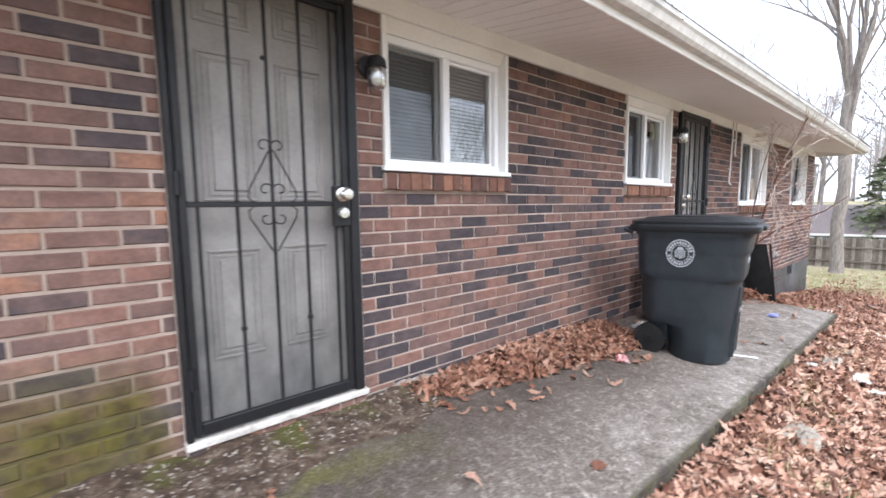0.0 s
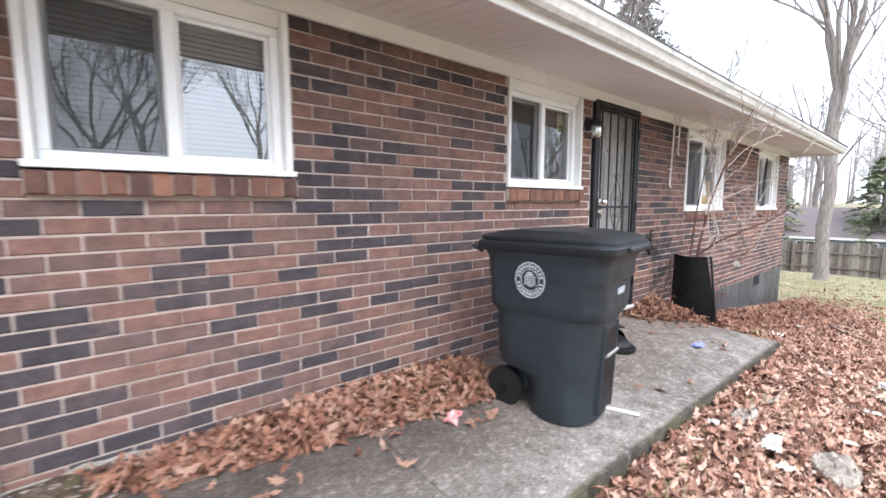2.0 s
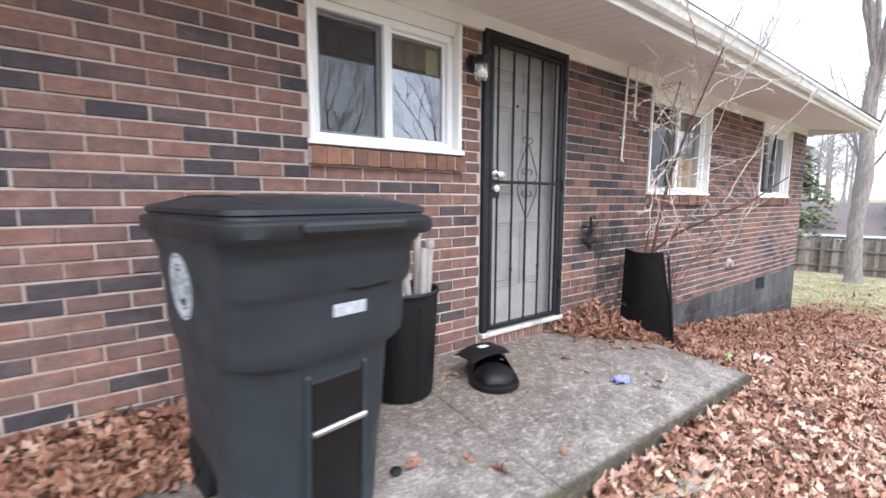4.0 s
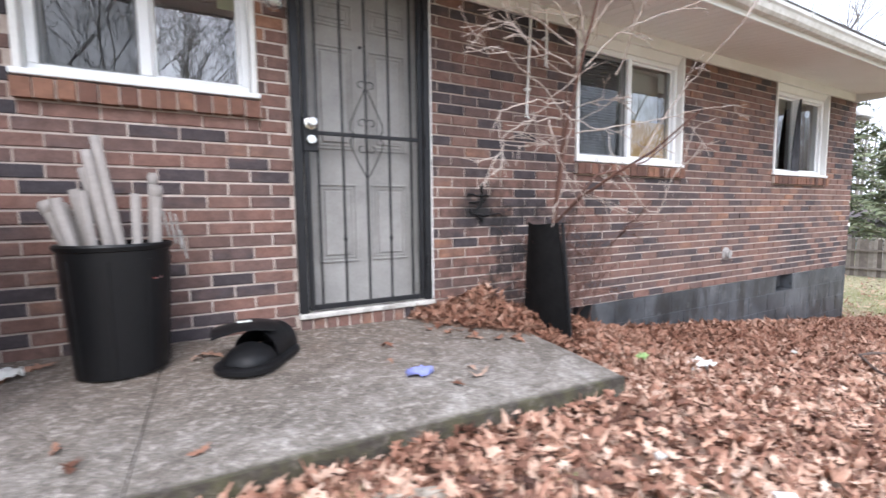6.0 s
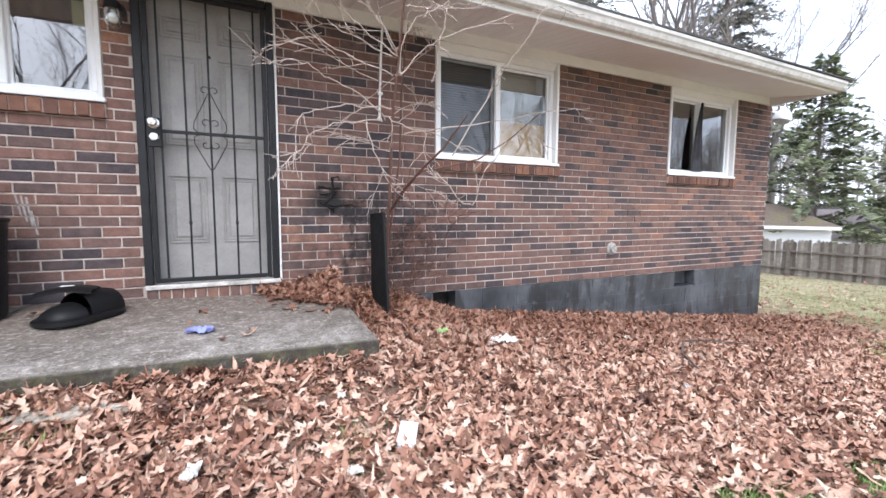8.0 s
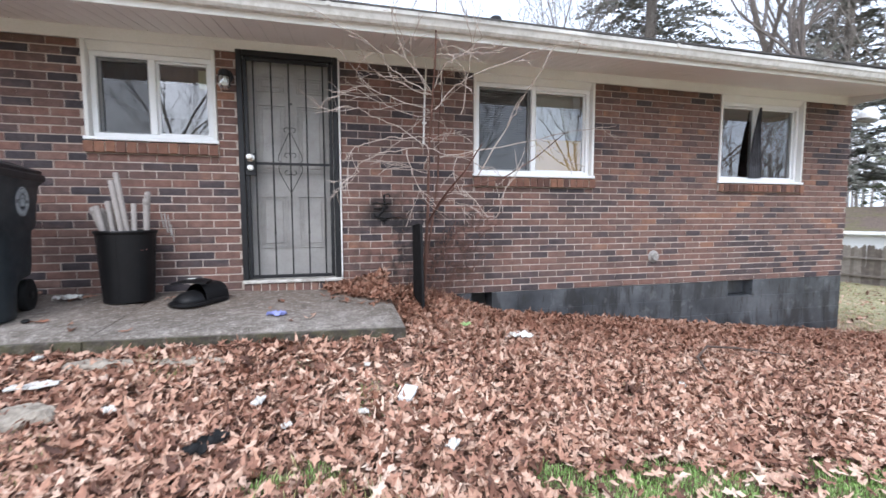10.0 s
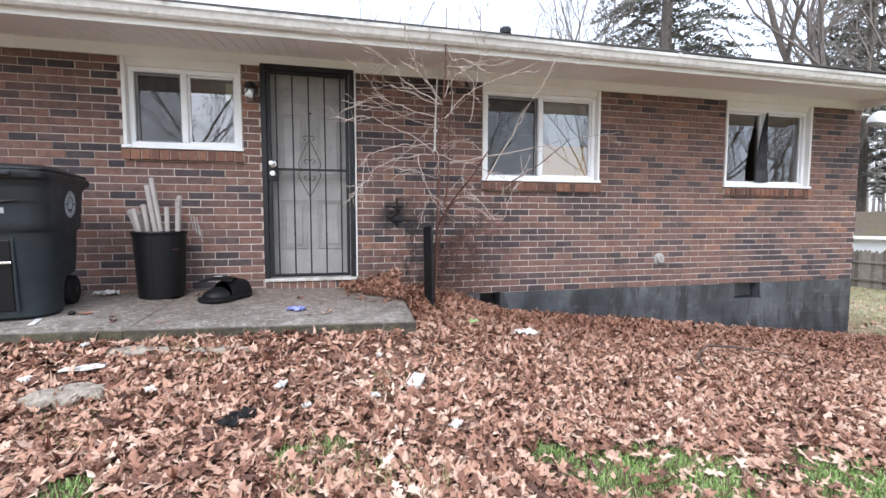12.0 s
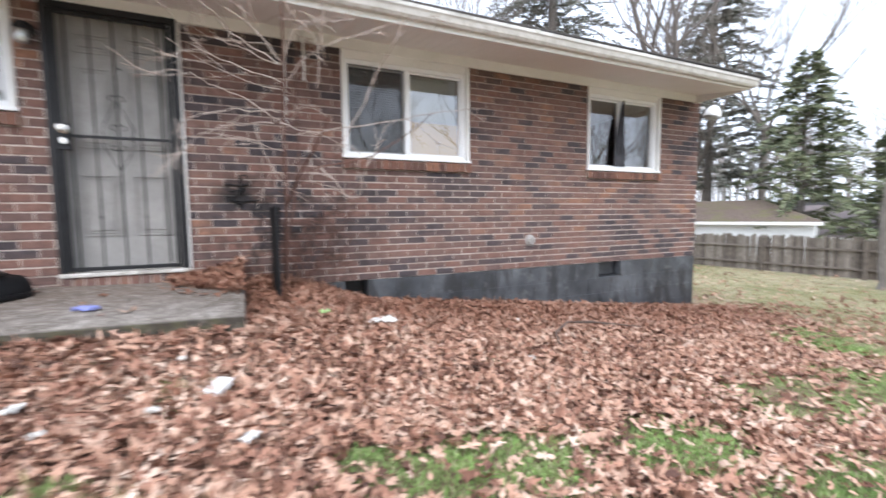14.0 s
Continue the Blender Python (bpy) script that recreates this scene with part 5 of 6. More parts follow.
# needle colours lightened for distance haze, the second set greyed further
M_NEEDLE = varied("evergreen_needles", [(0.0, (0.1, 0.12, 0.07)), (0.5, (0.165, 0.19, 0.11)), (1.0, (0.26, 0.275, 0.165))], 0.8, 4.0)
M_NEEDLE_HAZE = varied("hazed_evergreen_needles", [(0.0, (0.14, 0.145, 0.12)), (0.5, (0.2, 0.205, 0.17)), (1.0, (0.28, 0.275, 0.24))], 0.8, 4.0)


def conifer(at, height, radius, seed, bare_low=0.1, dense=1.0, needles=None, label="dark green conifer with drooping boughs", z=None):
    rnd = random.Random(seed)
    t = thing("conifer", label, "tree", (at[0], at[1], ground_z(*at) - 0.1 if z is None else z))
    trunk, boughs, leaf = Shape(), Shape(), Shape()
    trunk.tube([(0, 0, 0), (0.05, 0, height * 0.5), (0, 0.04, height)], [0.012 * height + 0.06, 0.008 * height + 0.03, 0.02], 8)
    n = int(height * 9 * dense)
    for i in range(n):
        u = bare_low + (1 - bare_low) * (i + rnd.random()) / n
        zz = height * u
        L = radius * (1 - u) ** 0.75 * rnd.uniform(0.55, 1.15) + 0.25
        a = rnd.uniform(0, 2 * math.pi)
        dx, dy = math.cos(a), math.sin(a)
        pts = [Vector((0, 0, zz)), Vector((dx * L * 0.5, dy * L * 0.5, zz + L * rnd.uniform(0.0, 0.15))), Vector((dx * L, dy * L, zz - L * rnd.uniform(0.02, 0.3)))]
        boughs.tube(pts, [0.03, 0.018, 0.006], 3, False)
        m = int(9 + 13 * L)
        for k in range(m):
            s = (k + rnd.random()) / m
            s = 0.2 + 0.8 * s
            p = pts[0].lerp(pts[1], s * 2) if s < 0.5 else pts[1].lerp(pts[2], s * 2 - 1)
            side = rnd.choice((-1, 1))
            w = rnd.uniform(0.16, 0.42) * (1.15 - 0.5 * s)
            q = p + Vector((-dy * side * w + dx * w * 0.7, dx * side * w + dy * w * 0.7, rnd.uniform(-0.3, 0.42) * w * 1.4))
            mid = p.lerp(q, 0.5) + Vector((rnd.gauss(0, 0.05), rnd.gauss(0, 0.05), rnd.gauss(0.03, 0.05)))
            wd = Vector((dx, dy, 0)) * w * 0.2
            up = Vector((0, 0, w * 0.13))
            leaf.add([p, mid + wd - up, q, mid - wd + up], [(0, 1, 2), (0, 2, 3)])
    part("trunk", trunk, M_BARK, t, smooth=True)
    part("bough_frame", boughs, M_BARK, t)
    part("crown", leaf, needles or M_NEEDLE, t, "hanging needle sprays")
    return t


# the tree by the fence
bare_tree((20.3, 2.5), 6.3, 0.18, 6, 4.2, 4, 11, "tall leafless grey tree standing beside the wooden fence", rise=(2.2, 5.0))
# trees beyond the house
bare_tree((25.5, 13.5), 7.0, 0.36, 4, 6.0, 4, 4, "large leafless tree with thick leaning limbs behind the house", bark_material("dark_grey_bark", (0.09, 0.078, 0.07), (0.23, 0.2, 0.18)), lean=(1.2, -0.8), thin=0.009)
bare_tree((14.0, 27.0), 9.0, 0.2, 5, 4.5, 4, 21)
bare_tree((21.5, 24.0), 9.5, 0.22, 6, 4.5, 5, 22)
bare_tree((8.5, 30.0), 10.0, 0.22, 5, 4.5, 4, 25)
bare_tree((33.0, 16.5), 8.0, 0.25, 6, 5.0, 5, 23)
bare_tree((38.0, 1.0), 6.0, 0.2, 6, 4.5, 5, 26, thin=0.008)
bare_tree((44.0, -3.5), 6.0, 0.22, 6, 4.5, 5, 27, thin=0.009)
bare_tree((48.0, 7.0), 6.0, 0.2, 6, 4.5, 4, 28, thin=0.009)
conifer((31.5, 9.6), 10.5, 4.3, 3, 0.08, 2.2)
conifer((38.5, 8.6), 7.2, 3.2, 5, 0.06, 2.2)
conifer((40.5, 2.6), 6.2, 3.0, 6, 0.05, 2.2)
conifer((26.3, 22.4), 36.0, 7.5, 7, 0.15, 1.5, M_NEEDLE_HAZE, "tall thin grey-green conifer behind the house")
conifer((34.6, 16.4), 22.0, 6.6, 8, 0.2, 1.7, M_NEEDLE_HAZE, "tall thin grey-green conifer behind the house")
bare_tree((34.5, 13.0), 8.0, 0.2, 6, 4.5, 5, 29)
# trees across the yard, mirrored in the panes
for k, (x, y) in enumerate(((2.0, -19.5), (27.0, -16.0), (35.0, -19.0))):
    bare_tree((x, y), 3.6 + 0.5 * (k % 2), 0.17, 7, 4.6, 5, 60 + k, "large spreading leafless tree in the yard", thin=0.007, rise=(0.6, 1.8))
for k, (x, y) in enumerate(((-4.0, -25.0), (4.5, -29.5), (10.5, -25.5), (18.0, -31.0), (26.0, -26.0), (36.0, -33.0))):
    bare_tree((x, y), 4.5 + 0.6 * (k % 3), 0.17, 6, 4.6, 5, 40 + k, "leafless tree standing across the yard", thin=0.006)


def far_woods():
    rnd = random.Random(9)
    sh = Shape()
    for k in range(420):
        a = rnd.uniform(-0.62, 2.0)
        d = rnd.uniform(62, 95)
        x, y = 6 + d * math.cos(a), d * math.sin(a)
        z0 = ground_z(x, y) - 0.2
        h = rnd.uniform(8, 13)
        top = Vector((x + rnd.gauss(0, 0.5), y + rnd.gauss(0, 0.5), z0 + h))
        sh.tube([(x, y, z0), top], [0.2, 0.04], 4, False)
        for j in range(16):
            u = rnd.uniform(0.25, 1.0)
            p = Vector((x, y, z0)).lerp(top, u)
            b = rnd.uniform(0, 6.28)
            L = rnd.uniform(1.2, 3.2) * (1.2 - 0.6 * u)
            q = p + Vector((math.cos(b) * L, math.sin(b) * L, rnd.uniform(0.4, 1.2) * L))
            sh.tube([p, q], [0.05, 0.02], 3, False)
            for i in range(3):
                e = q + Vector((rnd.gauss(0, 0.8), rnd.gauss(0, 0.8), rnd.uniform(0.1, 1.1)))
                sh.tube([p.lerp(q, rnd.uniform(0.4, 1)), e], [0.025, 0.012], 3, False)
    # bark colour paled to put the distance haze into it
    ob = part("far_woods", sh, bark_material("hazed_far_bark", (0.24, 0.215, 0.2), (0.36, 0.33, 0.31)))
    tagged(ob, "bare grey winter woods in the distance", "woods", kind="stuff")


far_woods()


# ---- fence and neighbouring buildings ----
M_WOOD = varied("weathered_fence_wood", [(0.0, (0.1, 0.083, 0.068)), (0.4, (0.155, 0.132, 0.11)), (0.75, (0.2, 0.175, 0.148)), (1.0, (0.27, 0.24, 0.205))], 0.9, 9.0)


def wooden_fence():
    rnd = random.Random(12)
    fence = thing("wooden_fence", "weathered grey-brown wooden picket fence with rough pointed tops", "fence")
    a, b = Vector((20.3, 13.0, 0)), Vector((24.4, -9.0, 0))
    L = (b - a).length
    d = (b - a) / L
    nrm = Vector((d.y, -d.x, 0))
    ang = math.degrees(math.atan2(d.y, d.x))
    kinds = []
    for k in range(6):
        w, h = rnd.uniform(0.085, 0.11), 1.2 + rnd.uniform(-0.06, 0.05)
        tip = rnd.uniform(0.3, 0.7) * w
        kinds.append((w, mesh_of("picket", Shape().rings([[(0, yy, 0.03), (w, yy, 0.03), (w, yy, h - 0.06), (tip, yy, h), (0, yy, h - 0.06)] for yy in (0.0, 0.018)]), M_WOOD)))
    s = 0.0
    while s < L:
        w, me = rnd.choice(kinds)
        p = a + d * s
        ob = new("picket", me)
        ob.parent = fence
        ob.matrix_basis = Matrix.Translation((p.x + rnd.gauss(0, 0.004), p.y, ground_z(p.x, p.y))) @ pose(0, 0, 0, rnd.gauss(0, 0.5), rnd.gauss(0, 0.5), ang)
        s += w * 0.97
    k = 0
    while k * 2.4 < L - 0.1:
        p = a + d * (k * 2.4)
        q = a + d * min(L, (k + 1) * 2.4)
        zp, zq = ground_z(p.x, p.y), ground_z(q.x, q.y)
        part("post", Shape().box(-0.05, 0.05, -0.03, 0.07, -0.2, 1.1, 0.008, Matrix.Translation((p.x, p.y, zp)) @ pose(0, 0, 0, 0, 0, ang) @ Matrix.Translation((0, -0.075, 0))), M_WOOD, fence)
        for hh in (0.28, 0.82):
            off = (pose(0, 0, 0, 0, 0, ang) @ Vector((0, -0.03, 0)))
            part("rail", Shape().tube([p + off + Vector((0, 0, zp + hh)), q + off + Vector((0, 0, zq + hh))], 0.036, 4), M_WOOD, fence)
        k += 1


wooden_fence()


def small_house(name, label, at, turn, w, d, wall_h, ridge, wall_m, roof_m, windows, hip=0.0):
    t = thing(name, label, "building", at, turn)
    part("wall", Shape().box(-w / 2, w / 2, -d / 2, d / 2, 0, wall_h, 0.01).add(
        [(-w / 2, -d / 2, wall_h), (-w / 2, d / 2, wall_h), (-w / 2, 0, ridge - 0.15), (w / 2, -d / 2, wall_h), (w / 2, d / 2, wall_h), (w / 2 - hip, 0, ridge - 0.15)], [(0, 2, 1), (3, 4, 5)]), wall_m, t)
    e = 0.35
    dz = (ridge - wall_h) / (d / 2) * e
    prof = [(-d / 2 - e, wall_h - dz), (-d / 2 - e, wall_h - dz + 0.1), (0, ridge + 0.1), (d / 2 + e, wall_h - dz + 0.1), (d / 2 + e, wall_h - dz), (0, ridge)]
    roof_ = part("roof", Shape().rings([[(-w / 2 - 0.3, y, z) for y, z in prof], [(w / 2 + 0.3 - (hip if y == 0 else 0), y, z) for y, z in prof]]), roof_m, t)
    for s in (-1, 1):
        part("eave_board", Shape().box(-w / 2 - 0.3, w / 2 + 0.3, s * (d / 2 + e) - 0.02, s * (d / 2 + e) + 0.02, wall_h - dz - 0.06, wall_h - dz + 0.08, 0.005), M_TRIM, roof_, "white eave board")
    for k in range(windows):
        x = -w / 2 + w * (k + 0.5) / windows
        for s in (-1,):
            win = part("window", Shape().box(x - 0.5, x + 0.5, s * d / 2 - 0.03, s * d / 2 + 0.03, wall_h - 1.35, wall_h - 0.35, 0.005), M_WHITE, t, "white framed window")
            part("pane", Shape().box(x - 0.43, x - 0.03, s * d / 2 - 0.036, s * d / 2 - 0.031, wall_h - 1.28, wall_h - 0.42, 0.001).box(x + 0.03, x + 0.43, s * d / 2 - 0.036, s * d / 2 - 0.031, wall_h - 1.28, wall_h - 0.42, 0.001), M_IRON, win)
    return t, roof_


M_SIDING = plain("white_siding", (0.78, 0.79, 0.8), (0.68, 0.69, 0.7), 0.6, scale=1.0)
M_BLUE = plain("grey_blue_siding", (0.3, 0.34, 0.4), (0.24, 0.27, 0.32), 0.7, scale=1.0)


def mossy_roof():
    m, t, b = mat("mossy_shingles", 0.95, 0.0, 0.2)
    v = coords(t)
    big, fine = noise_of(t, v, 1.1, 6.0, 0.75), noise_of(t, v, 14.0, 4.0)
    c = ramp(t, fine, [(0.3, (0.1, 0.075, 0.06)), (0.7, (0.19, 0.15, 0.125))])
    c = blend(t, ramp(t, big, [(0.48, (0.0,)), (0.66, (0.7,))]), c, (0.14, 0.145, 0.05))
    t.links.new(c, b.inputs["Base Color"])
    bump(t, b, fine, 0.6, 0.03)
    return m


gar, gr = small_house("garage", "low white garage with a mossy brown roof behind the fence", (29.2, 12.0, -2.1), -68, 7.6, 5.4, 2.6, 3.5, M_SIDING, mossy_roof(), 0, 2.4)
for k in range(9):
    part("siding_lap", Shape().box(-3.82, 3.82, -2.716, -2.702, 0.28 * k + 0.02, 0.28 * k + 0.05, 0.004), M_SIDING, gar)
ch = part("chimney", Shape().box(-2.2, -1.7, 0.2, 0.7, 3.3, 4.6, 0.01), M_BRICK, gr, "small brick chimney")
M_ROOF2 = varied("brown_shingle_roof", [(0.0, (0.19, 0.16, 0.155)), (1.0, (0.28, 0.245, 0.235))], 0.95, 12.0)
small_house("neighbour_house", "single storey grey-blue house with a dull brown roof", (42.5, 6.5, -3.3), -82, 15.0, 8.0, 2.75, 4.5, M_BLUE, M_ROOF2, 5)
small_house("neighbour_house", "single storey pale house with a dark roof", (46.0, 20.5, -3.3), -60, 12.0, 8.0, 2.8, 4.9, M_SIDING, M_SHINGLE, 4)


# ---- sapling ----
def sapling():
    rnd = random.Random(31)
    t = thing("sapling", "leafless red-brown sapling with pale tangled twigs by the wall", "sapling")
    stem, twig = Shape(), Shape()
    A = [Vector(p) for p in ((6.73, 1.74, 0.25), (6.735, 1.71, 0.7), (6.75, 1.66, 1.15), (6.74, 1.58, 1.6), (6.745, 1.46, 2.0), (6.74, 1.3, 2.4), (6.71, 1.14, 2.78))]
    stem.tube(A, [0.017, 0.015, 0.0135, 0.012, 0.0095, 0.007, 0.004], 8)
    B = [Vector(p) for p in ((6.745, 1.68, 1.0), (6.80, 1.5, 1.17), (6.85, 1.28, 1.30), (6.91, 1.06, 1.42), (6.98, 0.86, 1.6))]
    stem.tube(B, [0.011, 0.0105, 0.009, 0.007, 0.004], 7)
    C = [Vector(p) for p in ((6.735, 1.72, 0.6), (6.81, 1.77, 1.0), (6.87, 1.76, 1.45), (6.86, 1.7, 1.9), (6.88, 1.6, 2.4))]
    stem.tube(C, [0.01, 0.009, 0.008, 0.006, 0.004], 6)

    D = [Vector(p) for p in ((6.78, 1.56, 1.12), (6.95, 1.51, 1.32), (7.2, 1.5, 1.37), (7.43, 1.5, 1.43), (7.71, 1.49, 1.6), (8.0, 1.46, 1.84))]
    stem.tube(D, [0.009, 0.008, 0.007, 0.006, 0.0045, 0.003], 6)

    def spray(p, d, L, r, lev):
        pts, radii = [p], [r]
        d = d.normalized()
        for i in range(6):
            d = (d + Vector((rnd.gauss(0, 0.16), rnd.gauss(0, 0.16), rnd.gauss(-0.02, 0.14)))).normalized()
            pts.append(pts[-1] + d * L / 6)
            if pts[-1].y > 1.98:
                pts[-1].y = 1.98 - rnd.random() * 0.03
            if pts[-1].z > 2.45 and pts[-1].y > 1.15:
                pts[-1].z = 2.45 - rnd.random() * 0.05
            radii.append(max(0.0021, r * (1 - 0.75 * (i + 1) / 6)))
        twig.tube(pts, radii, 5, False)
        if lev:
            for k in range(rnd.randint(2, 4)):
                i = rnd.randint(2, 5)
                spray(pts[i], (pts[i] - pts[i - 1]).normalized() + Vector((rnd.gauss(0, 0.6), rnd.gauss(0, 0.6), rnd.gauss(0.05, 0.4))), L * rnd.uniform(0.3, 0.6), r * 0.6, lev - 1)

    # long pale arching shoots: points in x and z, with their distance from the wall
    shoots = ((1.55, 1.35, (6.66, 1.67), (6.38, 1.62), (6.17, 1.52), (6.02, 1.34)), (1.5, 1.45, (6.53, 1.63), (6.57, 1.44), (6.64, 1.28)),
              (1.55, 1.3, (6.7, 1.68), (6.47, 1.82), (6.23, 1.89), (6.06, 1.94), (5.8, 1.85)), (1.55, 1.4, (6.7, 1.7), (6.78, 1.63), (6.98, 1.57)),
              (1.42, 1.1, (6.74, 2.08), (6.39, 2.23), (6.23, 2.36), (5.86, 2.47)), (1.42, 1.12, (6.73, 2.1), (6.51, 2.3), (6.38, 2.47)), (1.42, 1.2, (6.73, 2.1), (6.57, 2.28), (6.52, 2.46)),
              (1.42, 1.15, (6.74, 2.12), (6.81, 2.28), (6.97, 2.38), (7.08, 2.48)), (1.45, 1.05, (6.77, 1.97), (6.92, 2.15), (7.11, 2.24), (7.5, 2.4), (7.9, 2.5)),
              (1.5, 1.45, (6.72, 1.98), (6.39, 2.06), (6.12, 2.16)), (1.5, 1.5, (6.72, 2.1), (6.36, 2.23), (6.24, 2.29)), (1.4, 1.1, (6.99, 1.94), (7.0, 2.25), (7.03, 2.6)),
              (1.3, 0.95, (7.1, 1.42), (7.3, 1.79), (7.36, 1.96), (7.42, 2.11)), (1.6, 1.4, (6.85, 1.6), (7.4, 1.7), (8.0, 1.84), (8.5, 1.92)), (1.35, 1.15, (7.0, 1.3), (7.24, 1.05), (7.3, 1.28), (7.38, 1.4)),
              (1.5, 1.35, (6.7, 1.75), (6.5, 1.73), (6.3, 1.7), (6.1, 1.62), (6.0, 1.5)))
    for ya, yb, *pts in shoots:
        n = len(pts) - 1
        p3 = [Vector((x, ya + (yb - ya) * i / n, z)) for i, (x, z) in enumerate(pts)]
        fine = []
        for i in range(n):
            p0, p1, p2, p4 = p3[max(i - 1, 0)], p3[i], p3[i + 1], p3[min(i + 2, n)]
            for k in range(5):
                u = k / 5
                fine.append(0.5 * (2 * p1 + (p2 - p0) * u + (2 * p0 - 5 * p1 + 4 * p2 - p4) * u * u + (3 * p1 - p0 - 3 * p2 + p4) * u ** 3) + Vector((rnd.gauss(0, 0.006), rnd.gauss(0, 0.006), rnd.gauss(0, 0.006))))
        fine.append(p3[-1])
        m = len(fine) - 1
        twig.tube(fine, [0.0052 - 0.003 * i / m for i in range(m + 1)], 6, False)
        for k in range(rnd.randint(2, 4)):
            i = rnd.randint(m // 4, m)
            d = fine[min(i + 1, m)] - fine[max(i - 1, 0)]
            spray(fine[i], d.normalized() + Vector((rnd.gauss(0, 0.5), rnd.gauss(0, 0.3), rnd.gauss(0, 0.5))), rnd.uniform(0.16, 0.42), 0.003, 1)
    for k in range(9):
        src, lo, hi = (A, 2, 6) if k < 6 else (C, 2, 4) if k < 8 else (B, 1, 4)
        i = rnd.randint(lo, hi - 1)
        p = src[i].lerp(src[i + 1], rnd.random())
        a = rnd.uniform(math.pi * 0.85, math.pi * 2.15)
        spray(p, Vector((math.cos(a), math.sin(a) * 0.7, rnd.uniform(-0.1, 0.75))), rnd.uniform(0.4, 0.9) * (0.6 if math.cos(a) > 0.2 else 1.0), rnd.uniform(0.003, 0.0045), 2)
    pale, twig = twig, Shape()
    for k in range(20):
        a = rnd.uniform(-0.6, 1.8)
        spray(Vector((6.86 + rnd.gauss(0, 0.15), 1.76 + rnd.gauss(0, 0.07), 0.28)), Vector((math.cos(a) * 0.45, math.sin(a) * 0.3 - 0.1, 1)), rnd.uniform(0.35, 0.85), 0.0026, 2)
    part("stem", stem, M_STEM, t, smooth=True)
    part("twig_tangle", pale, M_TWIG, t, "pale thin twigs")
    part("low_shoot_tangle", twig, M_STEM, t, "dark red-brown thin shoots")


sapling()


# ---- litter on the ground ----
M_CEMENT = plain("lichened_cement", (0.36, 0.34, 0.3), (0.16, 0.145, 0.12), 0.95, scale=9, grain=70, relief=0.6, dist=0.006, where="World")
M_PLASTIC = plain("white_plastic", (0.8, 0.8, 0.78), (0.62, 0.62, 0.6), 0.4, scale=20)
M_FOAM = plain("dirty_white_foam", (0.72, 0.71, 0.67), (0.5, 0.48, 0.44), 0.8, scale=20)
M_STONE = plain("pale_rubble", (0.43, 0.38, 0.31), (0.15, 0.125, 0.098), 0.9, scale=16, grain=45, relief=0.9, dist=0.02)
M_GLOVE = plain("blue_violet_rubber", (0.26, 0.29, 0.62), (0.19, 0.21, 0.47), 0.5, scale=20)
M_GREEN = plain("lime_green_plastic", (0.36, 0.5, 0.2), (0.26, 0.4, 0.15), 0.4, scale=20)
M_RED = plain("red_printed_foil", (0.5, 0.07, 0.08), (0.62, 0.5, 0.48), 0.4, scale=22)


def crumpled(name, label, cat, x, y, w, d, h, material, seed, turn=0.0, base=None, lift=0.035, folds=5.0):
    """A folded, crumpled flat thing with thickness."""
    z = (base(x, y) if base else ground_z(x, y)) + lift
    t = thing(name, label, cat, (x, y, z), turn)
    n = 10
    top = []
    for i in range(n + 1):
        for j in range(n + 1):
            u, v = i / n - 0.5, j / n - 0.5
            k = noise.noise((u * folds + seed, v * folds, seed * 0.7))
            s = 1 + 0.35 * noise.noise((math.atan2(v, u) * 1.3 + seed, 3.0, 0))
            top.append((u * w * s, v * d * s, h * (0.5 + 0.9 * k)))
    fs = [(i * (n + 1) + j, (i + 1) * (n + 1) + j, (i + 1) * (n + 1) + j + 1, i * (n + 1) + j + 1) for i in range(n) for j in range(n)]
    rim = [i * (n + 1) for i in range(n + 1)] + [n * (n + 1) + j for j in range(1, n + 1)] + [i * (n + 1) + n for i in range(n - 1, -1, -1)] + [j for j in range(n - 1, 0, -1)]
    k = len(top)
    vs = top + [(x_, y_, z_ - 0.006) for x_, y_, z_ in top]
    fs += [tuple(q + k for q in f[::-1]) for f in fs]
    fs += [(rim[q], rim[q] + k, rim[(q + 1) % len(rim)] + k, rim[(q + 1) % len(rim)]) for q in range(len(rim))]
    part("sheet", Shape().add(vs, fs), material, t, smooth=True)
    return t


pk = thing("plastic_carton", "small white plastic carton lying on the leaves", "carton", (6.29, 0.08, ground_z(6.29, 0.08) + 0.06), 62)
part("box", Shape().box(-0.062, 0.062, -0.034, 0.034, -0.02, 0.015, 0.01, pose(0, 0, 0, 6, -8, 0)), M_PLASTIC, pk)
part("lid", Shape().box(-0.065, 0.065, -0.037, 0.037, 0.0155, 0.022, 0.003, pose(0, 0, 0, 6, -8, 0)), M_PLASTIC, pk)
for k, (x, y, w, d) in enumerate(((6.05, -0.05, 0.1, 0.06), (5.7, -0.12, 0.09, 0.06), (5.54, 0.12, 0.17, 0.09), (4.88, 0.16, 0.13, 0.1), (4.22, 0.34, 0.14, 0.12), (8.65, 1.04, 0.1, 0.1), (8.16, 0.17, 0.13, 0.07), (4.3, 0.7, 0.12, 0.08), (6.42, -0.36, 0.09, 0.16), (6.1, 0.42, 0.07, 0.06))):
    crumpled("paper_scrap", "crumpled dirty white paper scrap on the leaves", "litter", x, y, w * 0.48, d * 0.48, 0.02, M_FOAM, 2.3 * k + 1, 40 * k, lift=0.055)
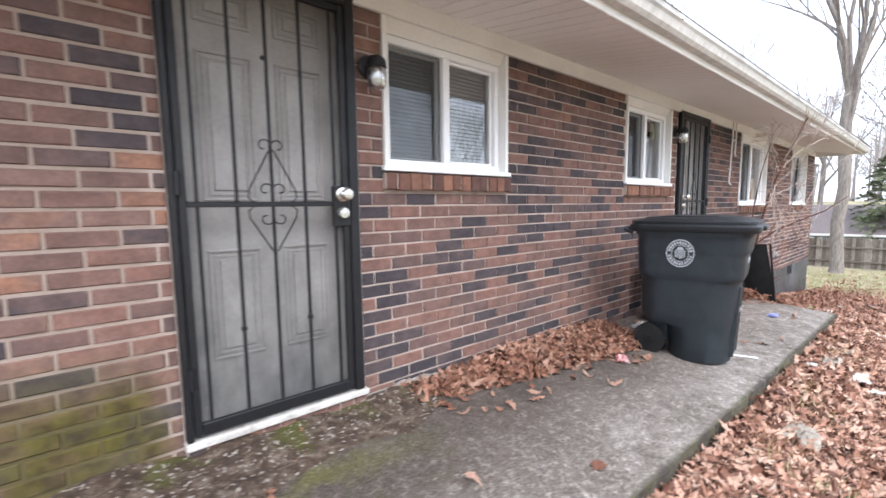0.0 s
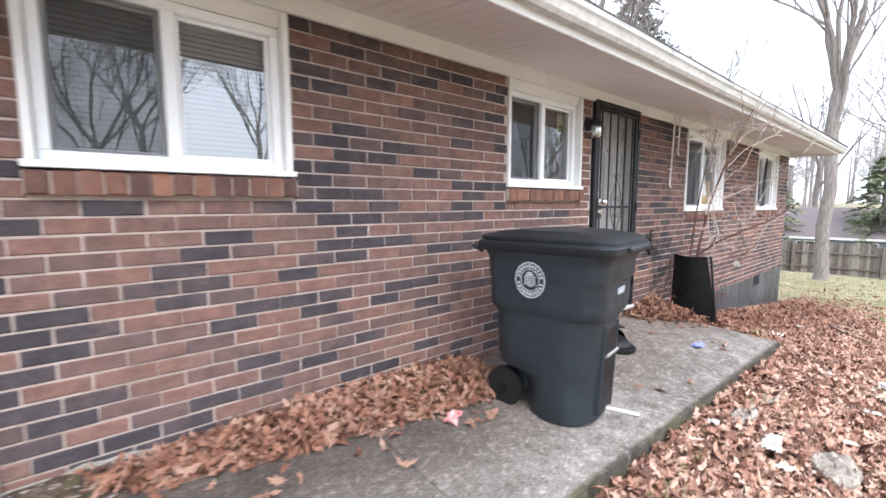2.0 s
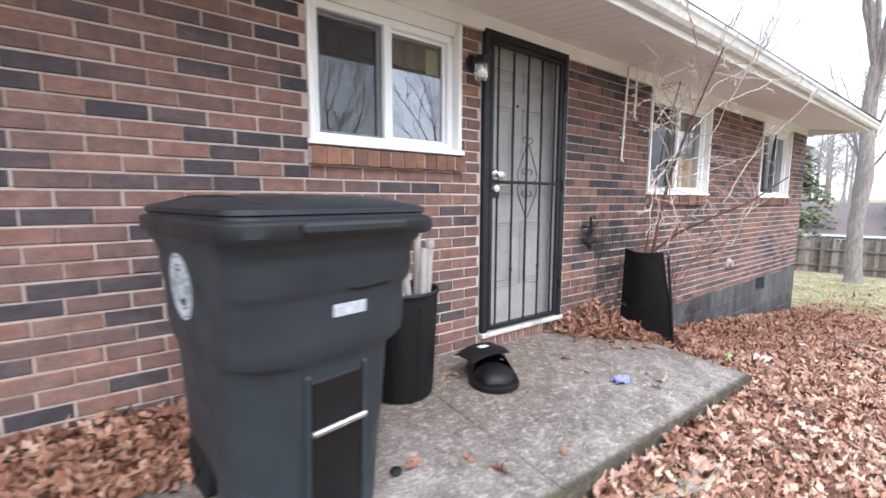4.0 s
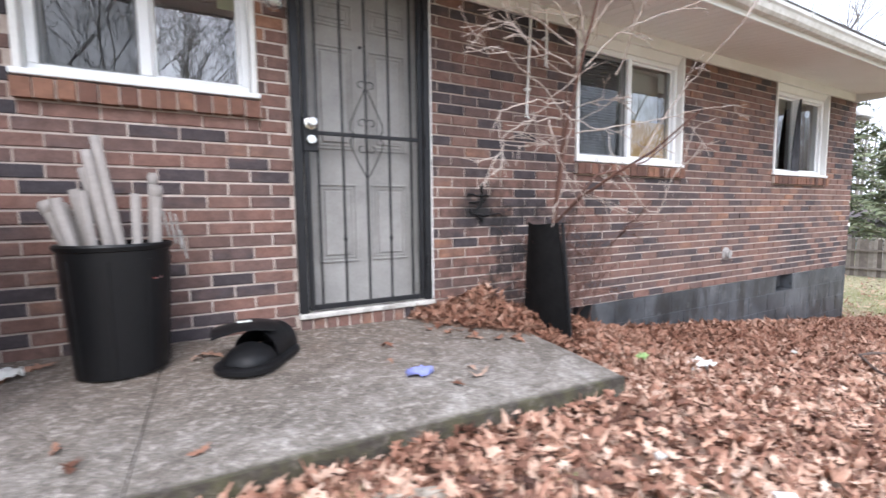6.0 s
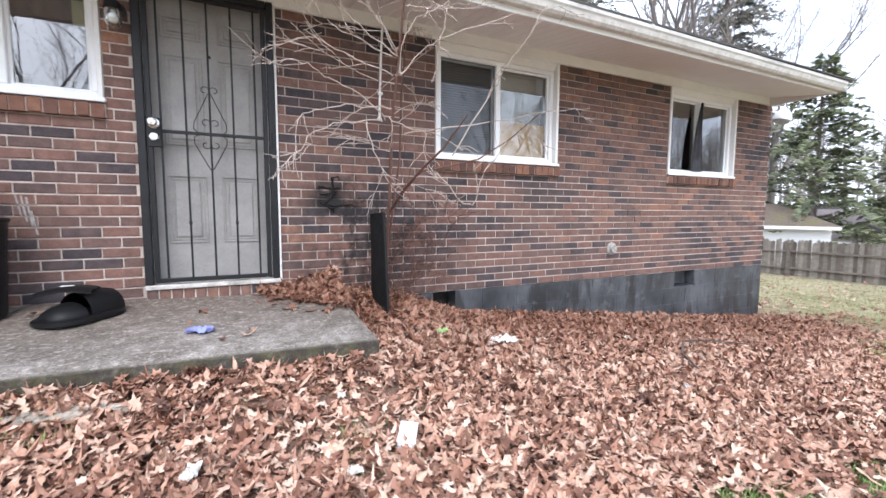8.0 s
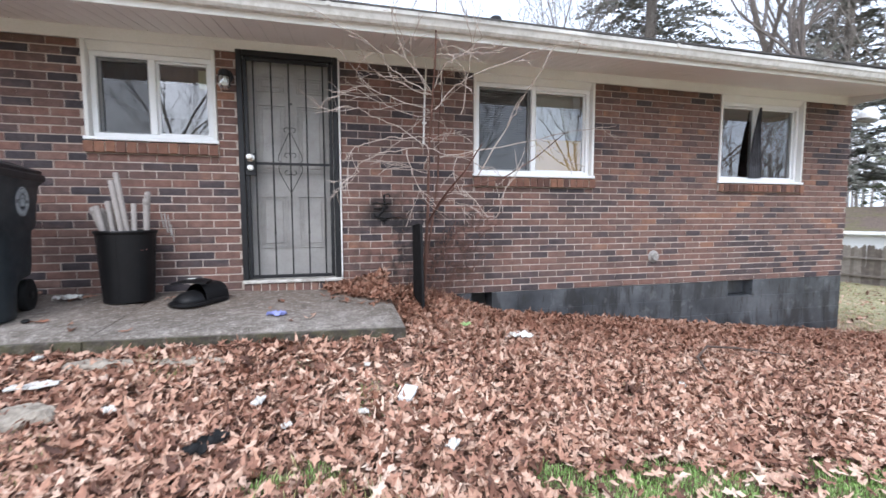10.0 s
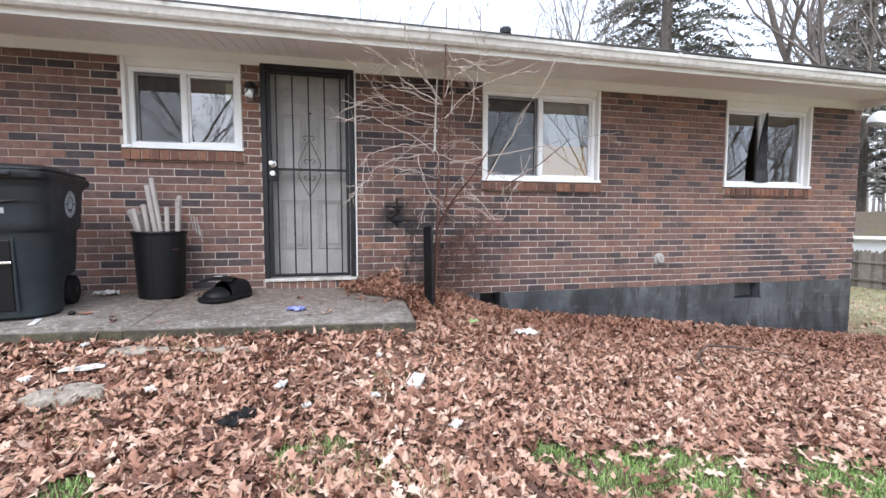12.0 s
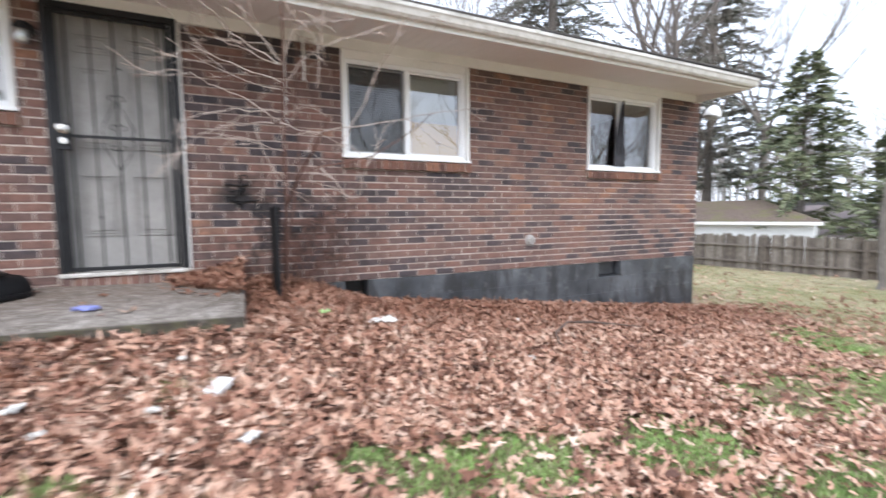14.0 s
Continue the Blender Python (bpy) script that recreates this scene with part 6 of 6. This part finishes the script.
crumpled("foam_tray", "flat grey-white foam tray among the leaves", "tray", 4.43, 0.44, 0.2, 0.09, 0.015, M_FOAM, 4.1, 10, lift=0.05, folds=2)
crumpled("plastic_wrap", "twisted clear-white plastic wrapper among the leaves", "litter", 7.36, 1.03, 0.22, 0.11, 0.04, M_FOAM, 8.2, 5, lift=0.05, folds=9)
crumpled("green_wrapper", "lime green plastic wrapper among the leaves", "litter", 6.95, 1.13, 0.075, 0.05, 0.03, M_GREEN, 3.3, 20, lift=0.095)
crumpled("black_cloth", "black cloth scrap lying on the leaves", "cloth", 5.39, -0.2, 0.16, 0.08, 0.03, M_RUBBER, 5.9, 55, lift=0.06)
crumpled("rubber_glove", "crumpled blue-violet rubber glove on the concrete", "glove", 5.5, 1.2, 0.12, 0.065, 0.028, M_GLOVE, 6.4, -15, slab_z, 0.008, 7)
crumpled("snack_packet", "crushed red and white snack packet by the leaves", "litter", 2.95, 1.53, 0.13, 0.07, 0.03, M_RED, 1.7, 35, slab_z, 0.012, 6)
crumpled("paper_scrap", "crumpled white paper against the brick wall", "litter", 3.88, 1.82, 0.17, 0.09, 0.04, M_FOAM, 9.7, 0, slab_z, 0.015, 6)
sl = thing("blind_offcut", "short white plastic slat lying on the concrete", "slat", (3.83, 1.05, slab_z(3.83, 1.05)), -70)
part("strip", Shape().box(-0.11, 0.11, -0.018, 0.018, 0.002, 0.007, 0.002), M_PLASTIC, sl)
bk = thing("pebble", "small dark pebble on the concrete", "stone", (3.95, 1.22, slab_z(3.95, 1.22)))
part("stone", Shape().lathe([(0.0, 0.0), (0.02, 0.004), (0.026, 0.014), (0.016, 0.026), (0.0, 0.029)], 9), M_RUBBER, bk, smooth=True)


def rubble(x, y, w, d, h, seed, turn, label):
    t = thing("rubble_stone", label, "stone", (x, y, ground_z(x, y) + 0.02), turn)
    loops = []
    n = 30
    for k, (s, z) in enumerate(((0.8, -0.03), (0.97, 0.0), (1.0, h * 0.4), (0.95, h * 0.75), (0.8, h), (0.6, h * 1.05), (0.35, h * 1.1), (0.12, h * 1.1))):
        row = []
        for j in range(n):
            a = 2 * math.pi * j / n
            ca, sa = math.cos(a), math.sin(a)
            out = 1 + 0.32 * noise.noise((ca * 1.5 + seed, sa * 1.5, 1.0)) + 0.14 * noise.noise((ca * 4.5, sa * 4.5 + seed, z * 9))
            row.append((w / 2 * s * ca * out, d / 2 * s * sa * out, z + h * 0.55 * noise.noise((ca * s * 2.6, sa * s * 2.6 + seed, 4.0))))
        loops.append(row)
    part("stone", Shape().rings(loops), M_STONE, t)


rubble(4.5, 0.17, 0.36, 0.2, 0.055, 1.0, 8, "flat pale broken stone lying among dead leaves")
rubble(4.62, 0.63, 0.4, 0.1, 0.035, 2.0, -4, "long flat broken kerb stone beside the slab")
rubble(5.05, 0.6, 0.5, 0.09, 0.03, 3.0, -5, "long flat broken kerb stone beside the slab")
rubble(3.0, 0.55, 0.3, 0.18, 0.045, 4.0, 20, "flat broken stone half covered with dead leaves")
stick = thing("fallen_branch", "bent grey fallen branch lying on the leaves", "branch", (9.1, 0.7, ground_z(9.1, 0.7) + 0.05))
part("wood", Shape().tube([(-0.52, -0.32, 0.05), (-0.38, -0.1, 0.07), (-0.1, 0.08, 0.08), (0.3, 0.12, 0.02), (0.75, 0.02, -0.05)], [0.007, 0.01, 0.0095, 0.008, 0.004], 7), M_BARK2, stick, smooth=True)
part("side_twig", Shape().tube([(-0.1, 0.08, 0.08), (0.1, -0.02, 0.09), (0.22, -0.1, 0.05)], [0.005, 0.004, 0.0025], 5), M_BARK2, stick)

# ---- leaves ----
LEAF_OUT = [(a, r) for a, r in ((-90, 0.7), (-64, 0.42), (-42, 0.72), (-20, 0.52), (-2, 0.86), (20, 0.55), (42, 0.9), (66, 0.58), (90, 1.1), (114, 0.58), (138, 0.9), (160, 0.55), (182, 0.86), (200, 0.52), (222, 0.72), (244, 0.42))]

OAK_OUT = [(0.0, -1.0), (0.4, -0.62), (0.17, -0.36), (0.6, -0.06), (0.22, 0.14), (0.5, 0.56), (0.17, 0.6), (0.06, 1.0), (-0.08, 1.0), (-0.2, 0.62), (-0.46, 0.48), (-0.2, 0.08), (-0.58, -0.14), (-0.19, -0.42), (-0.36, -0.68), (-0.05, -1.0)]


def drift(x, y):
    """Height of the leaf drifts over slab and soil beside the wall."""
    h = 0.0
    if 1.25 < x < 3.6:
        e = min(1.0, max(0.0, (x - 1.25) / 0.9)) * min(1.0, max(0.0, (3.6 - x) / 0.3))
        edge = 1.78 - 0.26 * min(1.0, (x - 1.25) / 2.0) + 0.06 * noise.noise((x * 3, 0, 0))
        h = max(h, e * 0.06 * max(0.0, min(1.0, (y - edge) / 0.42)))
    if 5.75 < x < 8.2:
        e = min(1.0, (x - 5.75) / 0.8) * min(1.0, max(0.0, (7.55 - x) / 0.8))
        edge = 1.42 + 0.45 * max(0.0, (6.35 - x) / 0.6) + 0.06 * noise.noise((x * 3, 1, 0)) - 0.5 * max(0.0, min(1.0, (x - 6.4) / 0.4))
        h = max(h, e * 0.20 * max(0.0, min(1.0, (y - edge) / 0.6)))
    return h


def base_z(x, y):
    on_slab = x < 6.39 and y > 0.825
    return (max(slab_z(x, y), ground_z(x, y)) if on_slab else ground_z(x, y)) + drift(x, y)


mound = Shape()
for xa, xb, ya in ((1.25, 3.65, 1.4), (5.7, 8.3, 0.9)):
    nx, ny = int((xb - xa) / 0.05), int((2.07 - ya) / 0.05)
    k = len(mound.v)
    for i in range(nx + 1):
        for j in range(ny + 1):
            x, y = xa + 0.05 * i, min(2.07, ya + 0.05 * j)
            h = drift(x, y)
            mound.v.append((x, y, base_z(x, y) - 0.004 if h > 0.004 else base_z(x, y) - 0.05))
    mound.f += [(k + i * (ny + 1) + j, k + (i + 1) * (ny + 1) + j, k + (i + 1) * (ny + 1) + j + 1, k + i * (ny + 1) + j + 1) for i in range(nx) for j in range(ny)]
tagged(part("leaf_mould", mound, M_GROUND, smooth=True), "dark rotting leaf mould under the drifts by the wall", "leaf mould", kind="stuff")


# soil, moss and grit washed against the wall by the first door
strip = Shape()
nx, ny = 110, 14
for i in range(nx + 1):
    for j in range(ny + 1):
        x, v = -2.2 + 4.2 * i / nx, j / ny
        wide = (0.42 + 0.16 * noise.noise((x * 1.6, 0, 0))) * max(0.0, min(1.0, (2.0 - x) / 0.8))
        y = 2.066 - wide * v
        h = 0.055 * (1 - v) ** 0.7 * (0.6 + 0.6 * noise.noise((x * 4, v * 3, 0))) + 0.012 * noise.noise((x * 17, y * 17, 1.0))
        strip.v.append((x, y, slab_z(x, y) + (max(0.001, h) if v < 0.97 else -0.01)))
strip.f += [(i * (ny + 1) + j, i * (ny + 1) + j + 1, (i + 1) * (ny + 1) + j + 1, (i + 1) * (ny + 1) + j) for i in range(nx) for j in range(ny)]
tagged(part("mossy_soil", strip, M_MOSS, smooth=True), "dark soil with green moss and grit along the wall foot", "soil", kind="stuff")


fillet = Shape()
prof = []
for i in range(150):
    x = 1.15 + 2.4 * i / 149
    h, w = 0.055 + 0.03 * noise.noise((x * 3.0, 2.0, 0)) + 0.012 * noise.noise((x * 13.0, 1.0, 0)), 0.05 + 0.03 * noise.noise((x * 2.2, 7.0, 0)) + 0.012 * noise.noise((x * 11.0, 5.0, 0))
    z = slab_z(x, 2.06) - 0.01
    prof.append([(x, 2.075, z), (x, 2.075, z + h), (x, 2.05, z + h), (x, 2.05 - w * 0.5, z + h * 0.72), (x, 2.05 - w, z + h * 0.25), (x, 2.04 - w, z)])
fillet.rings(prof)
tagged(part("cement_trim", fillet, M_CEMENT, smooth=True), "rough pale cement fillet along the foot of the brick wall", "trim", kind="structure")


def green_patch(x, y):
    """How grassy the ground is, 0 to 1."""
    g_ = 0.0
    for cx, cy, rx, ry in ((7.4, -0.72, 0.55, 0.25), (5.66, -0.42, 0.09, 0.07), (5.84, -0.4, 0.1, 0.08), (6.82, -0.55, 0.13, 0.08), (8.35, -0.84, 0.48, 0.26), (9.8, -0.6, 0.8, 0.4), (7.2, -1.3, 0.9, 0.35), (9.0, -1.5, 1.2, 0.5), (4.9, -0.55, 0.12, 0.1), (11.0, -0.8, 1.0, 0.7), (12.3, 0.3, 0.8, 0.6)):
        q = ((x - cx) / rx) ** 2 + ((y - cy) / ry) ** 2
        g_ = max(g_, 1.2 - q * 0.7)
    g_ += 0.5 * noise.noise((x * 2.2, y * 2.2, 7.0))
    return max(0.0, min(1.0, g_))


def leaf_cover(x, y):
    """Share of full leaf cover at a place."""
    c = 1.0 - 0.94 * green_patch(x, y)
    far = x - 0.35 * y
    if far > 10.8:
        c *= max(0.06, 1 - (far - 10.8) / 2.6)
    if x < 2.5 and y < 0.8:
        c *= 0.75 + 0.3 * noise.noise((x * 1.7, y * 1.7, 0))
    c *= 0.85 + 0.5 * noise.noise((x * 0.9, y * 0.9, 4.0))
    if y < -1.5:
        c *= max(0.04, 1 - (-1.5 - y) / 1.5 + 0.4 * noise.noise((x * 0.8, y * 0.8, 9.0)))
    if x < 0.6:
        c *= max(0.05, 0.6 - (0.6 - x) * 0.12)
    return max(0.0, min(1.0, c))


def scatter(places, name, label, seed, smin=0.034, smax=0.094, lay=0.37):
    r = np.random.default_rng(seed)
    n = len(places)
    out = np.array([(rad * math.cos(radians(a)), rad * math.sin(radians(a)), 0.0) for a, rad in LEAF_OUT] + [(0, 0.1, 0.0)])
    m = len(out)
    k_out = m - 1
    P = np.array(places)
    size = r.uniform(smin, smax, n)[:, None, None] * 0.5
    L = np.repeat(out[None], n, 0)
    oak = r.random(n) < 0.72
    L[oak, :k_out, :2] = np.array(OAK_OUT)
    L[:, :, :2] *= 1 + r.normal(0, 0.1, (n, m, 2))
    L[:, :, 0] *= np.where(oak, r.uniform(0.7, 1.2, n), r.uniform(0.45, 0.95, n))[:, None]
    L[:, :, 1] *= r.uniform(1.0, 1.25, n)[:, None]
    c1, c2, c3 = r.normal(0.2, 0.6, n)[:, None], r.normal(0.1, 0.42, n)[:, None], r.normal(0, 0.3, n)[:, None]
    L[:, :, 2] = c1 * L[:, :, 0] ** 2 + c2 * L[:, :, 1] ** 2 + c3 * L[:, :, 0] * L[:, :, 1] + r.normal(0, 0.05, (n, m))
    L *= size
    az, tx, ty = r.uniform(0, 2 * np.pi, n), r.normal(0, lay, n), r.normal(0, lay, n)
    ca, sa = np.cos(az)[:, None], np.sin(az)[:, None]
    x, y, z = L[:, :, 0] * ca - L[:, :, 1] * sa, L[:, :, 0] * sa + L[:, :, 1] * ca, L[:, :, 2]
    y, z = y * np.cos(tx)[:, None] - z * np.sin(tx)[:, None], y * np.sin(tx)[:, None] + z * np.cos(tx)[:, None]
    x, z = x * np.cos(ty)[:, None] + z * np.sin(ty)[:, None], -x * np.sin(ty)[:, None] + z * np.cos(ty)[:, None]
    low = np.minimum(z.min(1), 0)
    z = z - 0.55 * low[:, None]
    V = np.stack([x + P[:, 0:1], y + P[:, 1:2], z + P[:, 2:3]], 2).reshape(-1, 3)
    k = m - 1
    tri = np.array([(j, (j + 1) % k, k) for j in range(k)])
    F = (tri[None] + (np.arange(n) * m)[:, None, None]).reshape(-1, 3)
    me = bpy.data.meshes.new(name)
    me.vertices.add(len(V))
    me.vertices.foreach_set("co", V.ravel())
    me.loops.add(F.size)
    me.loops.foreach_set("vertex_index", F.ravel())
    me.polygons.add(len(F))
    me.polygons.foreach_set("loop_start", np.arange(0, F.size, 3))
    me.polygons.foreach_set("loop_total", np.full(len(F), 3))
    me.update(calc_edges=True)
    me.materials.append(M_LEAF)
    return tagged(new(name, me), label, "leaves", kind="stuff")


rnd = random.Random(77)
spots = []
while len(spots) < 100000:
    x, y = rnd.uniform(-4.0, 15.0), rnd.uniform(-4.6, 2.03)
    if x < 6.42 and y > 0.80:
        continue
    if rnd.random() > leaf_cover(x, y):
        continue
    if x < 12.6 and y > 2.02:
        continue
    spots.append((x, y, base_z(x, y) + rnd.uniform(0.004, 0.045)))
scatter(spots, "leaf_litter", "brown dead oak and maple leaves covering the ground", 1)
spots = []
while len(spots) < 6500:
    x, y = rnd.uniform(1.2, 8.0), rnd.uniform(1.0, 2.03)
    h = drift(x, y)
    if h < 0.006 or (x > 6.42 and y < 1.0):
        continue
    spots.append((x, y, base_z(x, y) + rnd.uniform(0.0, 0.03)))
scatter(spots, "leaf_drift", "reddish-brown wet leaves drifted against the brick wall", 2, 0.04, 0.09, 0.6)
spots = []
while len(spots) < 80:
    x, y = rnd.uniform(0.2, 6.35), rnd.uniform(0.84, 2.0)
    near = drift(x, y - 0.0) > 0 or drift(x, min(2.0, y + 0.22)) > 0.003
    if drift(x, y) > 0.01 or rnd.random() > (0.9 if near else 0.06 if x > 1.3 else 0.14):
        continue
    if (x - 3.6) ** 2 + (y - 1.35) ** 2 < 0.16:
        continue
    spots.append((x, y, slab_z(x, y) + 0.005))
scatter(spots, "loose_leaves", "single dead leaves scattered on the concrete slab", 3, 0.05, 0.11, 0.12)
spots = []
while len(spots) < 1500:
    x, y = rnd.uniform(12.6, 22.0), rnd.uniform(-3, 9)
    if rnd.random() < 0.7 - 0.04 * (x - 12):
        spots.append((x, y, ground_z(x, y) + 0.02))
scatter(spots, "lawn_leaves", "few dead leaves scattered over the pale lawn", 4, 0.07, 0.13, 0.2)


# ---- grass ----
def blades(name, label, places, material, hmin, hmax, seed):
    r = random.Random(seed)
    sh = Shape()
    for x, y, z in places:
        a, h, w = r.uniform(0, 6.28), r.uniform(hmin, hmax), r.uniform(0.0018, 0.0035)
        lean = r.uniform(0.1, 0.75) * h
        dx, dy = math.cos(a), math.sin(a)
        k = len(sh.v)
        sh.v += [(x - dy * w, y + dx * w, z), (x + dy * w, y - dx * w, z), (x + dx * lean * 0.35 + dy * w * 0.8, y + dy * lean * 0.35 - dx * w * 0.8, z + h * 0.6),
                 (x + dx * lean * 0.35 - dy * w * 0.8, y + dy * lean * 0.35 + dx * w * 0.8, z + h * 0.6), (x + dx * lean, y + dy * lean, z + h * 0.92)]
        sh.f += [(k, k + 1, k + 2, k + 3), (k + 3, k + 2, k + 4)]
    tagged(part(name, sh, material), label, "grass", kind="stuff")


M_GRASS = varied("young_grass", [(0.0, (0.13, 0.2, 0.06)), (0.5, (0.23, 0.37, 0.1)), (0.8, (0.33, 0.46, 0.16)), (1.0, (0.46, 0.43, 0.26))], 0.6, 3.0)
M_STRAW = varied("winter_grass", [(0.0, (0.14, 0.17, 0.05)), (0.35, (0.27, 0.27, 0.1)), (0.7, (0.42, 0.36, 0.2)), (1.0, (0.5, 0.42, 0.27))], 0.8, 3.0)
spots = []
while len(spots) < 80000:
    x, y = rnd.uniform(4.6, 13.4), rnd.uniform(-2.4, 0.9)
    if rnd.random() < green_patch(x, y) ** 1.5:
        spots.append((x, y, ground_z(x, y) + 0.005))
blades("green_grass", "fresh green grass growing through the dead leaves", spots, M_GRASS, 0.012, 0.036, 5)
spots = []
while len(spots) < 30000:
    x, y = rnd.uniform(10.5, 21.5), rnd.uniform(-3.5, 9.0)
    if x < 12.7 and y > 2.0 or rnd.random() > min(1.0, max(0.0, (x - 0.35 * y - 10.4) / 2.5)):
        continue
    spots.append((x, y, ground_z(x, y)))
blades("lawn_grass", "short pale winter lawn grass", spots, M_STRAW, 0.03, 0.08, 6)
spots = []
while len(spots) < 1400:
    x, y = rnd.uniform(2.0, 6.5), rnd.uniform(-1.2, 0.7)
    if noise.noise((x * 2.5, y * 2.5, 2.0)) > 0.28:
        spots.append((x, y, ground_z(x, y) + 0.01))
blades("dry_tufts", "thin grey-green grass tufts among the leaves", spots, M_STRAW, 0.04, 0.09, 8)

# ---- bricks of the window sills and door steps ----
for k, (xa, xb, zb) in enumerate(WINDOWS):
    n = max(3, round((xb - xa + 0.02) / 0.0765))
    w = (xb - xa + 0.02) / n
    sill = thing("brick_sill", "row of upright sill bricks under the window", "sill", (xa - 0.01, 0, zb), kind="structure", group="brick sills")
    me = mesh_of("brick", Shape().rings([[(0.0, 2.018, -0.103), (0.0, 2.12, -0.103), (0.0, 2.12, -0.006), (0.0, 2.06, -0.006), (0.0, 2.018, -0.016)], [(w - 0.009, 2.018, -0.103), (w - 0.009, 2.12, -0.103), (w - 0.009, 2.12, -0.006), (w - 0.009, 2.06, -0.006), (w - 0.009, 2.018, -0.016)]]), M_SILL)
    me2 = mesh_of("brick", Shape().box(0, w - 0.009, 2.022, 2.12, -0.101, -0.012, 0.006), M_SILL)
    for i in range(n):
        b = new("brick", me if (i * 7 + k) % 3 else me2)
        b.parent = sill
        b.location = (w * i + 0.0045, 0.006 * noise.noise((i * 3.1, k, 0)), 0.004 * noise.noise((i * 2.3, k, 5)))
    part("joint", Shape().box(0, xb - xa + 0.02, 2.03, 2.13, -0.1, -0.016, 0.002), M_MORTAR, sill)
for k, (xa, xb, zb) in enumerate(DOORS):
    n = round((xb - xa) / 0.0765)
    w = (xb - xa) / n
    step = thing("brick_step", "row of upright bricks under the door threshold", "step", (xa, 0, zb - 0.037), kind="structure", group="brick door steps")
    me = mesh_of("brick", Shape().box(0, w - 0.01, 2.03, 2.12, -0.10, 0.0, 0.005), M_BRICK)
    for i in range(n):
        b = new("brick", me)
        b.parent = step
        b.location = (w * i + 0.005, 0.004 * noise.noise((i * 3.1, k, 9)), 0)
    part("joint", Shape().box(0, xb - xa, 2.039, 2.13, -0.1, -0.006, 0.002), M_MORTAR, step)


# ---- bricks of the wall ----
def wall_bricks():
    rnd = random.Random(3)
    meshes = {}
    rest = Shape()
    y0 = WALL_Y

    def brick_shape(w, h, c, j):
        jit = lambda: j * rnd.uniform(-1, 1)
        f = [(c + jit(), 0.0, c + jit()), (w - c + jit(), 0.0, c + jit()), (w - c + jit(), 0.0, h - c + jit()), (c + jit(), 0.0, h - c + jit())]
        b = [(0, c, 0), (w, c, 0), (w, c, h), (0, c, h)]
        e = [(0, 0.03, 0), (w, 0.03, 0), (w, 0.03, h), (0, 0.03, h)]
        q = [(0, 1, 2, 3)] + [(i, i + 4, (i + 1) % 4 + 4, (i + 1) % 4) for i in range(4)] + [(i + 4, i + 8, (i + 1) % 4 + 8, (i + 1) % 4 + 4) for i in range(4)]
        return f + b + e, q

    for i in range(33):
        z0 = Z_FOUND + 0.004 + COURSE * i
        z1 = z0 + COURSE - 0.0098
        if z1 > 2.60:
            break
        spans, cut = [(-1.6, X1)], []
        full = z1
        for a, b, oz0, oz1, kind in openings:
            if full > oz0 - 0.012 and z0 < oz1:
                spans = [s for p, q in spans for s in ((p, min(q, a - 0.004)), (max(p, b + 0.004), q)) if s[1] - s[0] > 0.02]
                if z0 < oz0 - 0.032:
                    cut.append((a, b, oz0 - 0.012))
        for p, q, z1 in [(p, q, full) for p, q in spans] + cut:
            k = math.floor((p - 0.5) / MODULE) - 1
            off = 0.5 * MODULE * (i % 2)
            while True:
                a = k * MODULE + off + 0.004 * math.sin(i * 2.1 + k)
                b = (k + 1) * MODULE + off - 0.0085 + 0.004 * math.sin(i * 2.1 + k + 1)
                k += 1
                if a > q:
                    break
                if b < 0.4:
                    b -= 0.004
                a, b = max(a, p), min(b, q)
                if b - a < 0.025:
                    continue
                if q - b < 0.014:
                    b = q
                dy = rnd.uniform(-0.003, 0.002)
                dz = rnd.uniform(-0.001, 0.001)
                if 1.19 < a < 3.55 and 0.5 < z0 and rnd.random() < 0.93 and meshes.get("n", 0) < 296:
                    w = round(b - a, 2)
                    if full > z1:
                        w = -round(b - a, 3)
                    if (w, k % 3) not in meshes:
                        s = Shape()
                        s.add(*brick_shape(abs(w), z1 - z0, 0.004, 0.0028))
                        meshes[w, k % 3] = mesh_of("brick", s, M_BRICK)
                    ob = new("brick", meshes[w, k % 3])
                    ob.parent = wall_front
                    ob.location = (a, y0 + dy, z0 + dz)
                    meshes["n"] = meshes.get("n", 0) + 1
                else:
                    vs, fs = brick_shape(b - a, z1 - z0 - (0.004 if b < 0.4 else 0), 0.004, 0.0028)
                    n = len(rest.v)
                    rest.v += [(x + a, y + y0 + dy, z + z0 + dz) for x, y, z in vs]
                    rest.f += [tuple(t + n for t in f) for f in fs]
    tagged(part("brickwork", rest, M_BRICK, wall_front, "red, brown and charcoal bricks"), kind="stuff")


wall_bricks()
